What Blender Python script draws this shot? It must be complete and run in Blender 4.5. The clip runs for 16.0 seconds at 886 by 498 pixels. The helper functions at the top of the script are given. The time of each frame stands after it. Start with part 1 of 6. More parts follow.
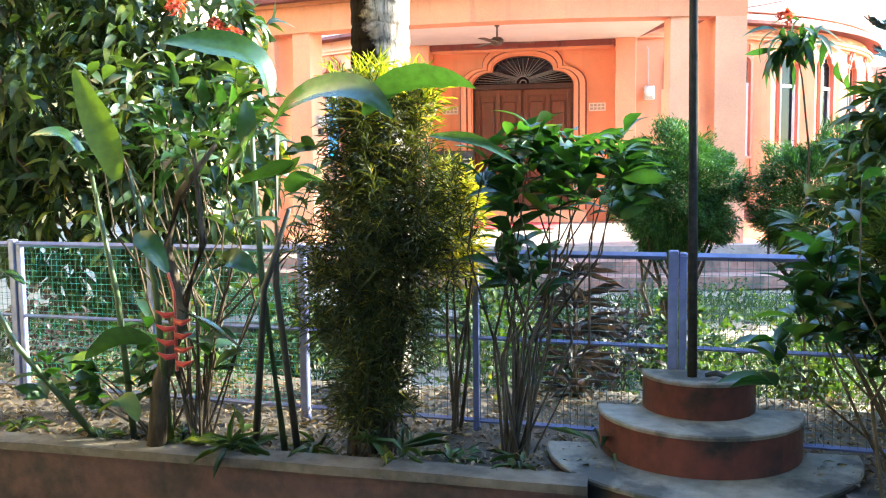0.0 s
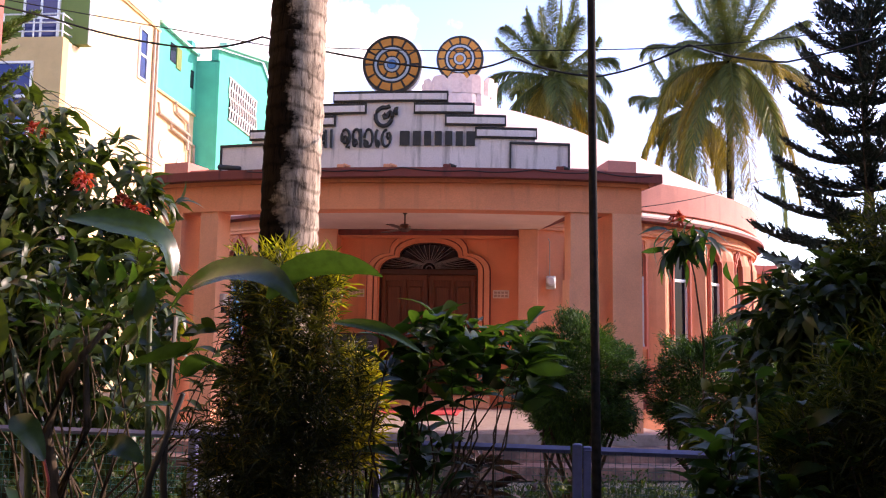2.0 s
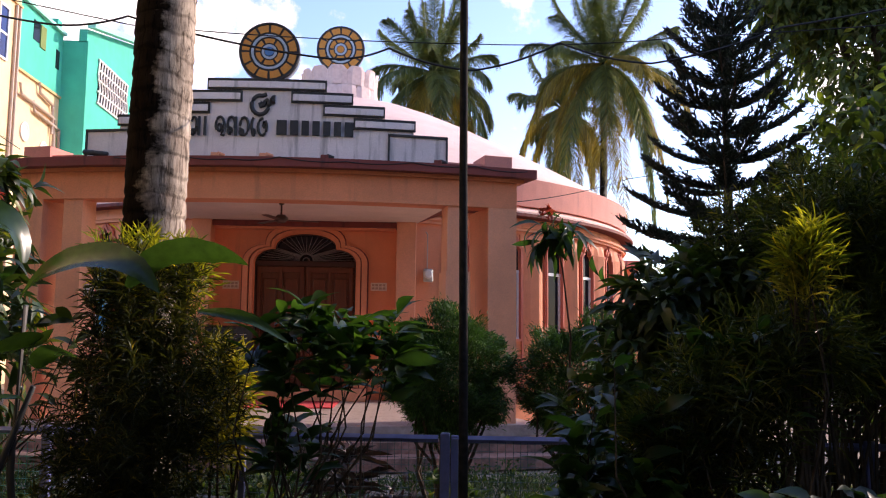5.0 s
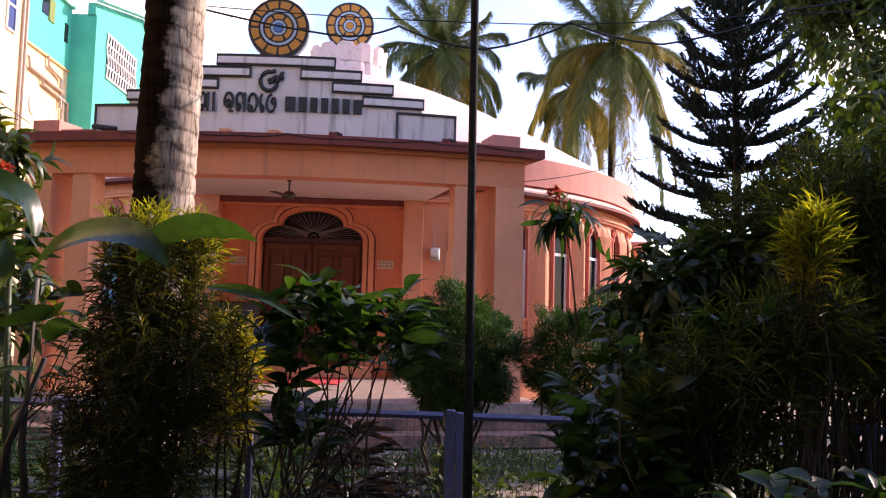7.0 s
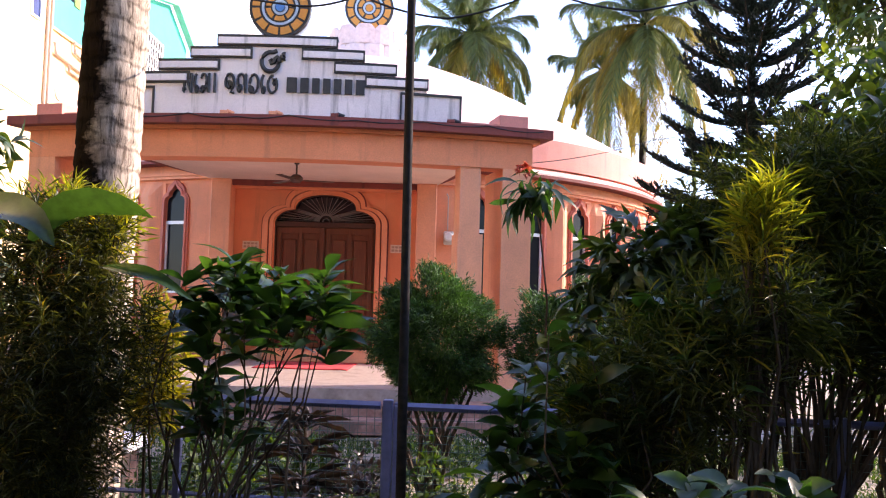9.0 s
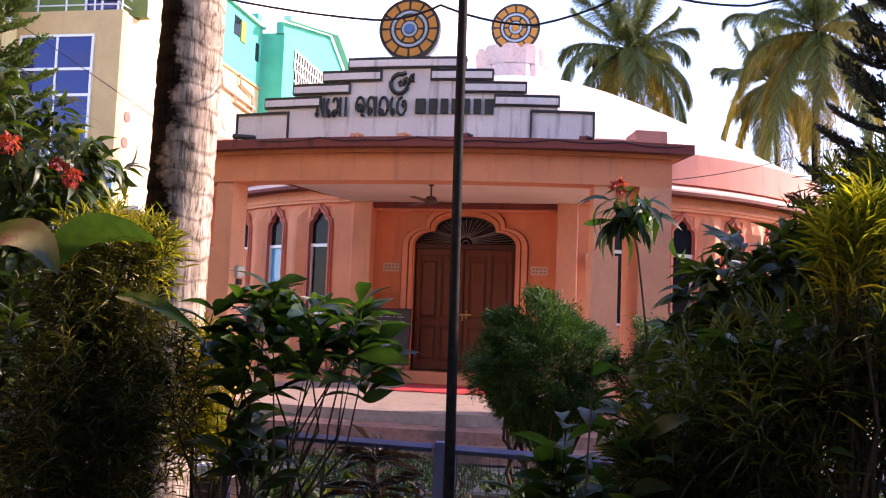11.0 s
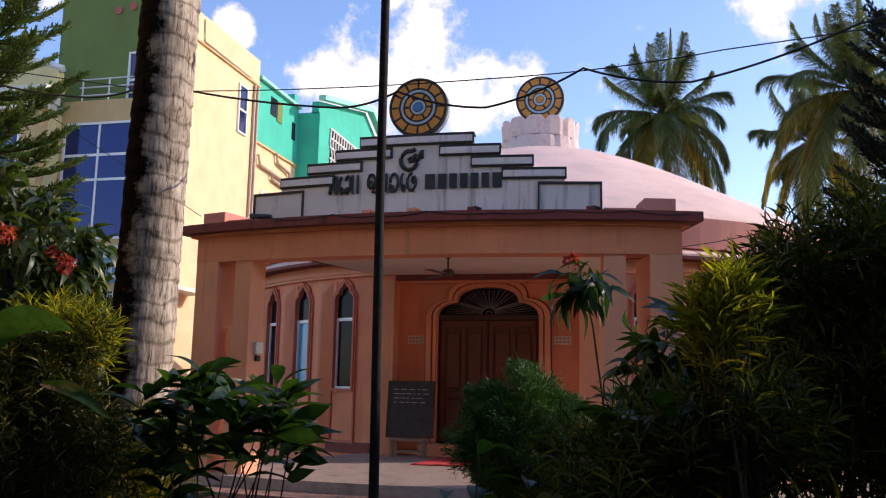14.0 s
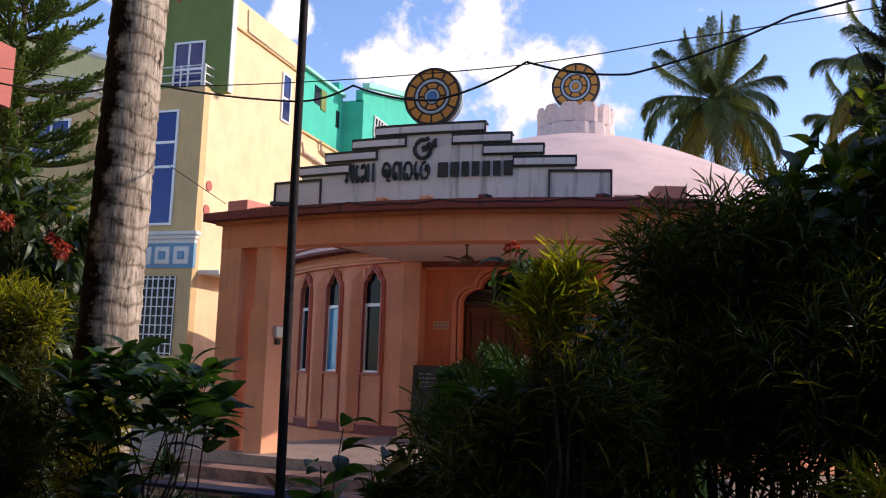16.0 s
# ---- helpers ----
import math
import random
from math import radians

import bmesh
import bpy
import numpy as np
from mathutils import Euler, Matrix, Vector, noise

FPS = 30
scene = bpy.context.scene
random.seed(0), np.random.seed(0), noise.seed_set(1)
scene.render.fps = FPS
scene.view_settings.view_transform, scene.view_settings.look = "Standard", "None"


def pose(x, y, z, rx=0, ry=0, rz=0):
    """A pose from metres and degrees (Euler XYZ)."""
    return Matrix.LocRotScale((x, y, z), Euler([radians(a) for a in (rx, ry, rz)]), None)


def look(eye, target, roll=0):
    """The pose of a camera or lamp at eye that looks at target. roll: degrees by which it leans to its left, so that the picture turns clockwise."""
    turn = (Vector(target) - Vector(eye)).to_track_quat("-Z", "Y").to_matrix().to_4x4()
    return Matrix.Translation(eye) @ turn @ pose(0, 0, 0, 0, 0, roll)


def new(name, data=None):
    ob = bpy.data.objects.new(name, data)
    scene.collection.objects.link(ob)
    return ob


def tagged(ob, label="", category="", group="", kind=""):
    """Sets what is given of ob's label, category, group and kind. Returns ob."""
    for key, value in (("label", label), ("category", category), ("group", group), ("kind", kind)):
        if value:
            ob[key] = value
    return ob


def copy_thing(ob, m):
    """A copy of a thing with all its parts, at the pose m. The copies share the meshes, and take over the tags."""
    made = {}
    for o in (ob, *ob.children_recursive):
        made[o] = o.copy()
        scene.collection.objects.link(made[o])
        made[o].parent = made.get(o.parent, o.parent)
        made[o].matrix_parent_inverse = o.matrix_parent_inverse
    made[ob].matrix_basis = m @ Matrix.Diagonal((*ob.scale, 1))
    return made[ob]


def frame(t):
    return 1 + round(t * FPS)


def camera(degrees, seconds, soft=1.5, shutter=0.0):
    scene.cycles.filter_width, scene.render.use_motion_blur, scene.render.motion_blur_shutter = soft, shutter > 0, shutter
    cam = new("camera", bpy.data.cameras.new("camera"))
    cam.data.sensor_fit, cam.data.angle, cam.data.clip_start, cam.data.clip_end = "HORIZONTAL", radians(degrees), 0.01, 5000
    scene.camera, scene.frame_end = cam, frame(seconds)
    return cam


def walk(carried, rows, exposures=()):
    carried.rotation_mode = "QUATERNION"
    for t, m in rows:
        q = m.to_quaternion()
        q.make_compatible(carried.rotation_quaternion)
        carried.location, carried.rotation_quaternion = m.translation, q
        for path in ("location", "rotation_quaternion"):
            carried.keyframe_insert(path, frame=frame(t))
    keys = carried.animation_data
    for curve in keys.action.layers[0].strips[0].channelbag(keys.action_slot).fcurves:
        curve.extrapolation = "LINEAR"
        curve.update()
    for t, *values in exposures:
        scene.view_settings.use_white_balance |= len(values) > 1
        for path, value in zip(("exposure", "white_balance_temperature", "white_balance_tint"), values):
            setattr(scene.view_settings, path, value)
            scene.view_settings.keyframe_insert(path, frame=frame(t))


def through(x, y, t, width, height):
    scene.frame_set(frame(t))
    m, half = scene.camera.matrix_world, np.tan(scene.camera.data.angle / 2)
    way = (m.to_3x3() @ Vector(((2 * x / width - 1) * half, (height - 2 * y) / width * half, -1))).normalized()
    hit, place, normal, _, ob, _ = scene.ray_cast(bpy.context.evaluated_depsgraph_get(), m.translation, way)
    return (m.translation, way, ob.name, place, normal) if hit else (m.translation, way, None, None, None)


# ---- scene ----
cam = camera(53.0, 16.0, soft=1.15)
PATH = [
    (0, (0.583, 0.253, 1.447), (0.188, 2.205, 1.263), -0.7),
    (0.5, (0.572, 0.25, 1.446), (0.194, 2.213, 1.382), -0.2),
    (1, (0.571, 0.262, 1.466), (0.237, 2.233, 1.486), 0.2),
    (1.5, (0.574, 0.264, 1.467), (0.314, 2.244, 1.581), 0.6),
    (2, (0.577, 0.282, 1.47), (0.392, 2.26, 1.694), 0.9),
    (2.5, (0.588, 0.294, 1.481), (0.468, 2.264, 1.802), 0.9),
    (3, (0.598, 0.274, 1.473), (0.51, 2.239, 1.836), 0.7),
    (3.5, (0.607, 0.294, 1.469), (0.558, 2.258, 1.846), 0.5),
    (4, (0.622, 0.283, 1.463), (0.65, 2.255, 1.798), 0.2),
    (4.5, (0.62, 0.291, 1.459), (0.699, 2.273, 1.714), 0.5),
    (7, (0.612, 0.27, 1.456), (0.682, 2.262, 1.621), 1.5),
    (7.5, (0.657, 0.305, 1.453), (0.705, 2.299, 1.597), 1.2),
    (8, (0.762, 0.346, 1.446), (0.804, 2.342, 1.563), 1.2),
    (10.5, (1.345, 0.831, 1.502), (1.088, 2.808, 1.663), 2.2),
    (11, (1.404, 0.891, 1.516), (1.03, 2.849, 1.681), 2.2),
    (11.5, (1.476, 0.915, 1.538), (1.041, 2.858, 1.723), 2.2),
    (12, (1.555, 0.93, 1.555), (1.091, 2.864, 1.769), 1.8),
    (12.5, (1.6, 0.959, 1.57), (1.116, 2.886, 1.802), 1.4),
    (13, (1.675, 0.967, 1.578), (1.17, 2.884, 1.837), 0.8),
    (13.5, (1.759, 0.908, 1.565), (1.264, 2.823, 1.861), 0.6),
    (14, (1.877, 0.879, 1.558), (1.398, 2.795, 1.875), 1.1),
    (14.5, (2.066, 0.864, 1.567), (1.488, 2.743, 1.933), 2.2),
    (15, (2.202, 0.834, 1.572), (1.475, 2.66, 1.943), 2.3),
    (15.5, (2.3, 0.809, 1.551), (1.535, 2.628, 1.882), 2.2),
    (16, (2.487, 0.845, 1.547), (1.885, 2.731, 1.831), 1.8),
]
def balance(stops):
    """White point of the clip's camera: cooler and greener when it opens up, warmest at middling exposures."""
    wide, mid = max(0.0, min(1.0, (stops - 1.1) / 1.5)), max(0.0, 1.0 - abs(stops - 0.75) / 1.0)
    return 6900 + 650 * mid - 500 * wide, 20 + 19 * mid - 26 * wide


EXPOSURES = [(t, stops, *balance(stops)) for t, stops in (
    (0.0, 2.92), (0.5, 2.5), (1.0, 1.85), (1.5, 1.25), (2.0, 0.65), (2.5, -0.12), (3.0, -0.6), (3.5, -0.7), (4.0, -0.5), (4.5, -0.1), (7.0, 0.5), (8.0, 1.32), (10.5, 1.1),
    (11.5, 0.68), (12.5, 0.30), (13.0, 0.22), (13.5, -0.14), (14.5, -0.52), (15.0, -0.9), (15.5, -0.5), (16.0, -0.32))]
walk(cam, [(t, look(eye, target, roll)) for t, eye, target, roll in PATH], EXPOSURES)

# ---- world and sun ----
SUN = Vector((0.79, 0.385, 0.47)).normalized()
world = bpy.data.worlds.new("world")
scene.world = world
world.use_nodes = True
wn, wl = world.node_tree.nodes, world.node_tree.links
wn.clear()
out = wn.new("ShaderNodeOutputWorld")
bg = wn.new("ShaderNodeBackground")
sky = wn.new("ShaderNodeTexSky")
sky.sky_type = "NISHITA"
sky.sun_disc = False
sky.sun_elevation = math.asin(SUN.z)
sky.sun_rotation = math.atan2(SUN.x, SUN.y)
sky.air_density, sky.dust_density, sky.ozone_density = 1.0, 0.5, 2.5
bg.inputs["Strength"].default_value = 0.15
# cumulus heads and wisps, from the direction of the sky alone
tc = wn.new("ShaderNodeTexCoord")


def sky_math(op, a, b):
    m = wn.new("ShaderNodeMath")
    m.operation = op
    for k, v in enumerate((a, b)):
        if isinstance(v, (int, float)):
            m.inputs[k].default_value = v
        else:
            wl.new(v, m.inputs[k])
    return m.outputs["Value"]


CLOUDS = [((-0.265, 0.893, 0.360), 5.6), ((-0.300, 0.889, 0.330), 5.4), ((-0.215, 0.920, 0.320), 5.2), ((-0.355, 0.880, 0.315), 3.6), ((-0.245, 0.888, 0.388), 2.6), ((-0.145, 0.945, 0.285), 3.4), ((-0.441, 0.815, 0.377), 1.7),
          ((-0.145, 0.925, 0.352), 1.8), ((0.110, 0.909, 0.402), 2.6), ((0.150, 0.900, 0.408), 1.8), ((0.306, 0.863, 0.402), 2.4), ((0.231, 0.871, 0.434), 1.8), ((0.45, 0.85, 0.25), 4.0),
          ((-0.75, 0.6, 0.3), 9.0), ((0.6, -0.7, 0.4), 7.0), ((-0.5, -0.8, 0.35), 7.0), ((0.95, 0.3, 0.25), 8.0)]
heads = None
for direction, size in CLOUDS:
    v = wn.new("ShaderNodeVectorMath")
    v.operation = "DOT_PRODUCT"
    v.inputs[1].default_value = Vector(direction).normalized()
    wl.new(tc.outputs["Generated"], v.inputs[0])
    r = wn.new("ShaderNodeMapRange")
    r.inputs["From Min"].default_value, r.inputs["From Max"].default_value = math.cos(radians(size)), 1.0
    wl.new(v.outputs["Value"], r.inputs["Value"])
    heads = r.outputs["Result"] if heads is None else sky_math("MAXIMUM", heads, r.outputs["Result"])
nz = wn.new("ShaderNodeTexNoise")
nz.inputs["Scale"].default_value, nz.inputs["Detail"].default_value, nz.inputs["Roughness"].default_value = 13.0, 10.0, 0.62
wl.new(tc.outputs["Generated"], nz.inputs["Vector"])
cover = sky_math("ADD", sky_math("POWER", heads, 0.8), sky_math("MULTIPLY", sky_math("SUBTRACT", nz.outputs["Fac"], 0.5), 4.0))
rp = wn.new("ShaderNodeValToRGB")
rp.color_ramp.elements[0].position, rp.color_ramp.elements[1].position = 0.38, 0.86
wl.new(cover, rp.inputs["Fac"])
hs = wn.new("ShaderNodeHueSaturation")
hs.inputs["Hue"].default_value, hs.inputs["Saturation"].default_value, hs.inputs["Value"].default_value = 0.507, 1.12, 2.3
wl.new(sky.outputs["Color"], hs.inputs["Color"])
mix = wn.new("ShaderNodeMixRGB")
body = wn.new("ShaderNodeValToRGB")
body.color_ramp.elements[0].position, body.color_ramp.elements[1].position = 0.45, 1.05
body.color_ramp.elements[0].color, body.color_ramp.elements[1].color = (0.62, 0.68, 0.78, 1), (1, 1, 1, 1)
wl.new(cover, body.inputs["Fac"])
glow = wn.new("ShaderNodeVectorMath")
glow.operation = "SCALE"
glow.inputs["Scale"].default_value = 10.5
wl.new(body.outputs["Color"], glow.inputs[0])
wl.new(glow.outputs["Vector"], mix.inputs["Color2"])
wl.new(rp.outputs["Color"], mix.inputs["Fac"])
wl.new(hs.outputs["Color"], mix.inputs["Color1"])
wl.new(mix.outputs["Color"], bg.inputs["Color"])
wl.new(bg.outputs["Background"], out.inputs["Surface"])

sun = new("sun", bpy.data.lights.new("sun", "SUN"))
sun.data.energy, sun.data.angle, sun.data.color = 5.0, radians(0.55), (1.0, 0.93, 0.82)
sun.matrix_world = look((0, 0, 30), Vector((0, 0, 30)) - SUN)

# ---- materials ----
def nodes_of(name):
    m = bpy.data.materials.new(name)
    m.use_nodes = True
    nt = m.node_tree
    return m, nt.nodes, nt.links, nt.nodes["Principled BSDF"]


def rgb(c):
    return (*c, 1.0)


def noise_node(n, l, scale, detail=5.0, stretch=None, rough=0.6):
    """Noise in object space; stretch scales the axes."""
    c = n.new("ShaderNodeTexCoord")
    t = n.new("ShaderNodeTexNoise")
    t.inputs["Scale"].default_value, t.inputs["Detail"].default_value, t.inputs["Roughness"].default_value = scale, detail, rough
    if stretch:
        m = n.new("ShaderNodeMapping")
        m.inputs["Scale"].default_value = stretch
        l.new(c.outputs["Object"], m.inputs["Vector"])
        l.new(m.outputs["Vector"], t.inputs["Vector"])
    else:
        l.new(c.outputs["Object"], t.inputs["Vector"])
    return t


def ramp(n, l, src, stops):
    r = n.new("ShaderNodeValToRGB")
    e = r.color_ramp.elements
    while len(e) < len(stops):
        e.new(0.5)
    for k, (p, c) in enumerate(stops):
        e[k].position, e[k].color = p, rgb(c)
    l.new(src, r.inputs["Fac"])
    return r


def mixed(n, l, fac, a, b, mode="MIX"):
    m = n.new("ShaderNodeMixRGB")
    m.blend_type = mode
    for sock, v in (("Fac", fac), ("Color1", a), ("Color2", b)):
        if isinstance(v, (int, float)):
            m.inputs[sock].default_value = v
        elif isinstance(v, tuple):
            m.inputs[sock].default_value = rgb(v)
        else:
            l.new(v, m.inputs[sock])
    return m.outputs["Color"]


def bump(n, l, p, src, strength, dist=0.01):
    b = n.new("ShaderNodeBump")
    b.inputs["Strength"].default_value, b.inputs["Distance"].default_value = strength, dist
    l.new(src, b.inputs["Height"])
    l.new(b.outputs["Normal"], p.inputs["Normal"])


def paint(name, col, dirt=(0.12, 0.09, 0.07), amount=0.25, rough=0.75, streaks=True, grain=60.0):
    """Lime or emulsion paint on plaster: blotches, rain streaks, fine grain."""
    m, n, l, p = nodes_of(name)
    big = noise_node(n, l, 1.3, 6)
    fine = noise_node(n, l, grain, 4)
    tone = ramp(n, l, big.outputs["Fac"], [(0.3, tuple(v * 0.86 for v in col)), (0.7, tuple(min(1, v * 1.08) for v in col))])
    c = tone.outputs["Color"]
    if streaks:
        st = noise_node(n, l, 2.2, 7, (3.0, 3.0, 0.28))
        mask = ramp(n, l, st.outputs["Fac"], [(0.56, (0, 0, 0)), (0.78, (amount,) * 3)])
        c = mixed(n, l, mask.outputs["Color"], c, dirt)
    sp = ramp(n, l, fine.outputs["Fac"], [(0.35, (0.9,) * 3), (0.65, (1.04,) * 3)])
    c = mixed(n, l, 1.0, c, sp.outputs["Color"], "MULTIPLY")
    l.new(c, p.inputs["Base Color"])
    p.inputs["Roughness"].default_value = rough
    bump(n, l, p, fine.outputs["Fac"], 0.25, 0.004)
    return m


def concrete(name, a, b, stain=(0.05, 0.05, 0.045), amount=0.6, rough=0.9):
    m, n, l, p = nodes_of(name)
    big, mid, fine = noise_node(n, l, 3.0, 8), noise_node(n, l, 14.0, 6), noise_node(n, l, 120.0, 3)
    c = ramp(n, l, mid.outputs["Fac"], [(0.3, a), (0.7, b)]).outputs["Color"]
    mask = ramp(n, l, big.outputs["Fac"], [(0.48 if amount > 0.8 else 0.52, (0, 0, 0)), (0.60 if amount > 0.8 else 0.66, (amount,) * 3)])
    c = mixed(n, l, mask.outputs["Color"], c, stain)
    l.new(c, p.inputs["Base Color"])
    p.inputs["Roughness"].default_value = rough
    bump(n, l, p, fine.outputs["Fac"], 0.35, 0.004)
    return m


def leafy(name, dark, light, tip=None, through=0.35, rough=0.42, spread=0.5):
    """Leaf: each leaf its own tone, some light passing through."""
    m, n, l, p = nodes_of(name)
    g = n.new("ShaderNodeNewGeometry")
    stops = [(0.0, dark), (spread, tuple((a + b) / 2 for a, b in zip(dark, light))), (0.93, light)] + ([(0.99, tip)] if tip else [])
    r = ramp(n, l, g.outputs["Random Per Island"], stops)
    fine = noise_node(n, l, 25.0, 4)
    v = ramp(n, l, fine.outputs["Fac"], [(0.3, (0.75,) * 3), (0.7, (1.15,) * 3)])
    c = mixed(n, l, 1.0, r.outputs["Color"], v.outputs["Color"], "MULTIPLY")
    l.new(c, p.inputs["Base Color"])
    p.inputs["Roughness"].default_value = rough
    t = n.new("ShaderNodeBsdfTranslucent")
    lc = mixed(n, l, 1.0, c, (1.9, 1.9, 0.7), "MULTIPLY")
    l.new(lc, t.inputs["Color"])
    s = n.new("ShaderNodeMixShader")
    s.inputs["Fac"].default_value = through
    o = n["Material Output"]
    l.new(p.outputs["BSDF"], s.inputs[1])
    l.new(t.outputs["BSDF"], s.inputs[2])
    l.new(s.outputs["Shader"], o.inputs["Surface"])
    return m


def plain(name, col, rough=0.5, metal=0.0, var=0.15, scale=20.0):
    m, n, l, p = nodes_of(name)
    t = noise_node(n, l, scale, 5)
    r = ramp(n, l, t.outputs["Fac"], [(0.3, tuple(v * (1 - var) for v in col)), (0.7, tuple(min(1.0, v * (1 + var)) for v in col))])
    l.new(r.outputs["Color"], p.inputs["Base Color"])
    p.inputs["Roughness"].default_value, p.inputs["Metallic"].default_value = rough, metal
    return m


def wood(name, a, b, rough=0.45):
    m, n, l, p = nodes_of(name)
    t = noise_node(n, l, 6.0, 8, (9.0, 9.0, 0.6))
    f = noise_node(n, l, 40.0, 4, (6.0, 6.0, 0.4))
    c = ramp(n, l, t.outputs["Fac"], [(0.3, a), (0.7, b)]).outputs["Color"]
    l.new(c, p.inputs["Base Color"])
    p.inputs["Roughness"].default_value = rough
    bump(n, l, p, f.outputs["Fac"], 0.2, 0.003)
    return m


def algae_and_shade(n, l):
    """Mask for painted self-shade and algae patches on a trunk's sunless side, ragged at its edge."""
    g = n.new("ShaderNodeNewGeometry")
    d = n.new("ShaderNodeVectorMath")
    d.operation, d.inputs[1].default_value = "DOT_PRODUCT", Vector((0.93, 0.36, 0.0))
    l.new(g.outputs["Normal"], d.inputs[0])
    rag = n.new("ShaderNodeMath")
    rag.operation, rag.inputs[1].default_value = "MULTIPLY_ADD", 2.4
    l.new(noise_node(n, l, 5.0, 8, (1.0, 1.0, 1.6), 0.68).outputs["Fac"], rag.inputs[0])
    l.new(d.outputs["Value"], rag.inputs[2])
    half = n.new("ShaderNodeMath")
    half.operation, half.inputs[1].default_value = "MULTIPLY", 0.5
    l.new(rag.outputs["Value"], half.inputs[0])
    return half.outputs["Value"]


def bark(name, a, b, ringy=0.0, rough=0.95):
    m, n, l, p = nodes_of(name)
    t = noise_node(n, l, 7.0, 8, (1.0, 1.0, 0.7))
    f = noise_node(n, l, 38.0, 6, (1.0, 1.0, 0.18))
    c = ramp(n, l, t.outputs["Fac"], [(0.32, a), (0.62, b)]).outputs["Color"]
    k = ramp(n, l, f.outputs["Fac"], [(0.3, (0.62 if ringy else 0.45,) * 3), (0.6, (1.1,) * 3)])
    c = mixed(n, l, 1.0, c, k.outputs["Color"], "MULTIPLY")
    if ringy:
        w = n.new("ShaderNodeTexWave")
        w.wave_type, w.bands_direction = "BANDS", "Z"
        w.inputs["Scale"].default_value, w.inputs["Distortion"].default_value, w.inputs["Detail"].default_value = ringy, 5.0, 5.0
        w.inputs["Detail Scale"].default_value = 1.6
        tc = n.new("ShaderNodeTexCoord")
        l.new(tc.outputs["Object"], w.inputs["Vector"])
        scar = ramp(n, l, w.outputs["Fac"], [(0.0, (0.10, 0.08, 0.07)), (0.16, (1.0, 1.0, 1.0))])
        dots = ramp(n, l, noise_node(n, l, 9.0, 4, (1.0, 1.0, 0.7)).outputs["Fac"], [(0.30, (0.06, 0.05, 0.045)), (0.36, (1.0, 1.0, 1.0))])
        c = mixed(n, l, 0.9, c, dots.outputs["Color"], "MULTIPLY")
        fibre = ramp(n, l, noise_node(n, l, 60.0, 6, (1.0, 1.0, 0.12), 0.7).outputs["Fac"], [(0.38, (0.18, 0.14, 0.115)), (0.49, (1.2, 1.17, 1.12))])
        c = mixed(n, l, 0.75, c, fibre.outputs["Color"], "MULTIPLY")
        # the trunk's shaded side is painted dark here, together with stain patches
        dark_side = ramp(n, l, algae_and_shade(n, l), [(0.42, (0.035, 0.028, 0.024)), (0.60, (1.0, 1.0, 1.0))])
        c = mixed(n, l, 1.0, c, dark_side.outputs["Color"], "MULTIPLY")
        c = mixed(n, l, 0.5, c, scar.outputs["Color"], "MULTIPLY")
    l.new(c, p.inputs["Base Color"])
    p.inputs["Roughness"].default_value = rough
    p.inputs["Specular IOR Level"].default_value = 0.08
    bump(n, l, p, f.outputs["Fac"], 0.6, 0.010)
    return m


def glazing(name, col, rough=0.04):
    m, n, l, p = nodes_of(name)
    t = noise_node(n, l, 2.0, 2)
    bump(n, l, p, t.outputs["Fac"], 0.05, 0.01)
    p.inputs["Base Color"].default_value = rgb(col)
    p.inputs["Roughness"].default_value = rough
    p.inputs["Specular IOR Level"].default_value = 0.45
    return m


SALMON = paint("salmon_paint", (0.81, 0.285, 0.14), (0.22, 0.1, 0.07), 0.4)
PEACH = paint("peach_paint", (0.85, 0.36, 0.20), (0.25, 0.13, 0.1), 0.3)
PINK = paint("pink_paint", (0.70, 0.26, 0.20), (0.2, 0.1, 0.09), 0.35)
MAROON = paint("maroon_paint", (0.22, 0.045, 0.035), (0.02, 0.012, 0.012), 0.85)
FRAME_RED = paint("window_surround_paint", (0.58, 0.16, 0.10), (0.15, 0.06, 0.05), 0.3)
DOMEPINK = paint("dome_paint", (0.90, 0.60, 0.50), (0.3, 0.2, 0.18), 0.2)
SOFFIT = paint("soffit_paint", (0.80, 0.64, 0.55), (0.3, 0.22, 0.18), 0.4, streaks=False)
WHITEWASH = paint("weathered_whitewash", (0.78, 0.71, 0.71), (0.11, 0.10, 0.09), 0.95)
BLACKPAINT = plain("black_paint", (0.025, 0.024, 0.024), 0.6, 0, 0.4)
CREAM = paint("cream_paint", (0.84, 0.60, 0.34), (0.4, 0.28, 0.18), 0.15)
OCHRE = paint("ochre_paint", (0.66, 0.44, 0.20), (0.3, 0.2, 0.1), 0.2)
YELLOW = paint("pale_yellow_paint", (0.80, 0.66, 0.32), (0.4, 0.3, 0.15), 0.2)
OLIVE = paint("olive_green_paint", (0.16, 0.22, 0.05), (0.06, 0.08, 0.02), 0.3)
TEAL = paint("teal_paint", (0.02, 0.50, 0.36), (0.02, 0.2, 0.15), 0.2)
MINT = paint("mint_trim_paint", (0.30, 0.72, 0.58), (0.1, 0.3, 0.25), 0.2)
OFFWHITE = paint("offwhite_trim_paint", (0.76, 0.72, 0.66), (0.3, 0.28, 0.25), 0.3)
REDTRIM = paint("brick_red_paint", (0.50, 0.13, 0.10), (0.2, 0.06, 0.05), 0.3)
BLUETRIM = paint("blue_tile_paint", (0.16, 0.33, 0.46), (0.1, 0.15, 0.2), 0.2)
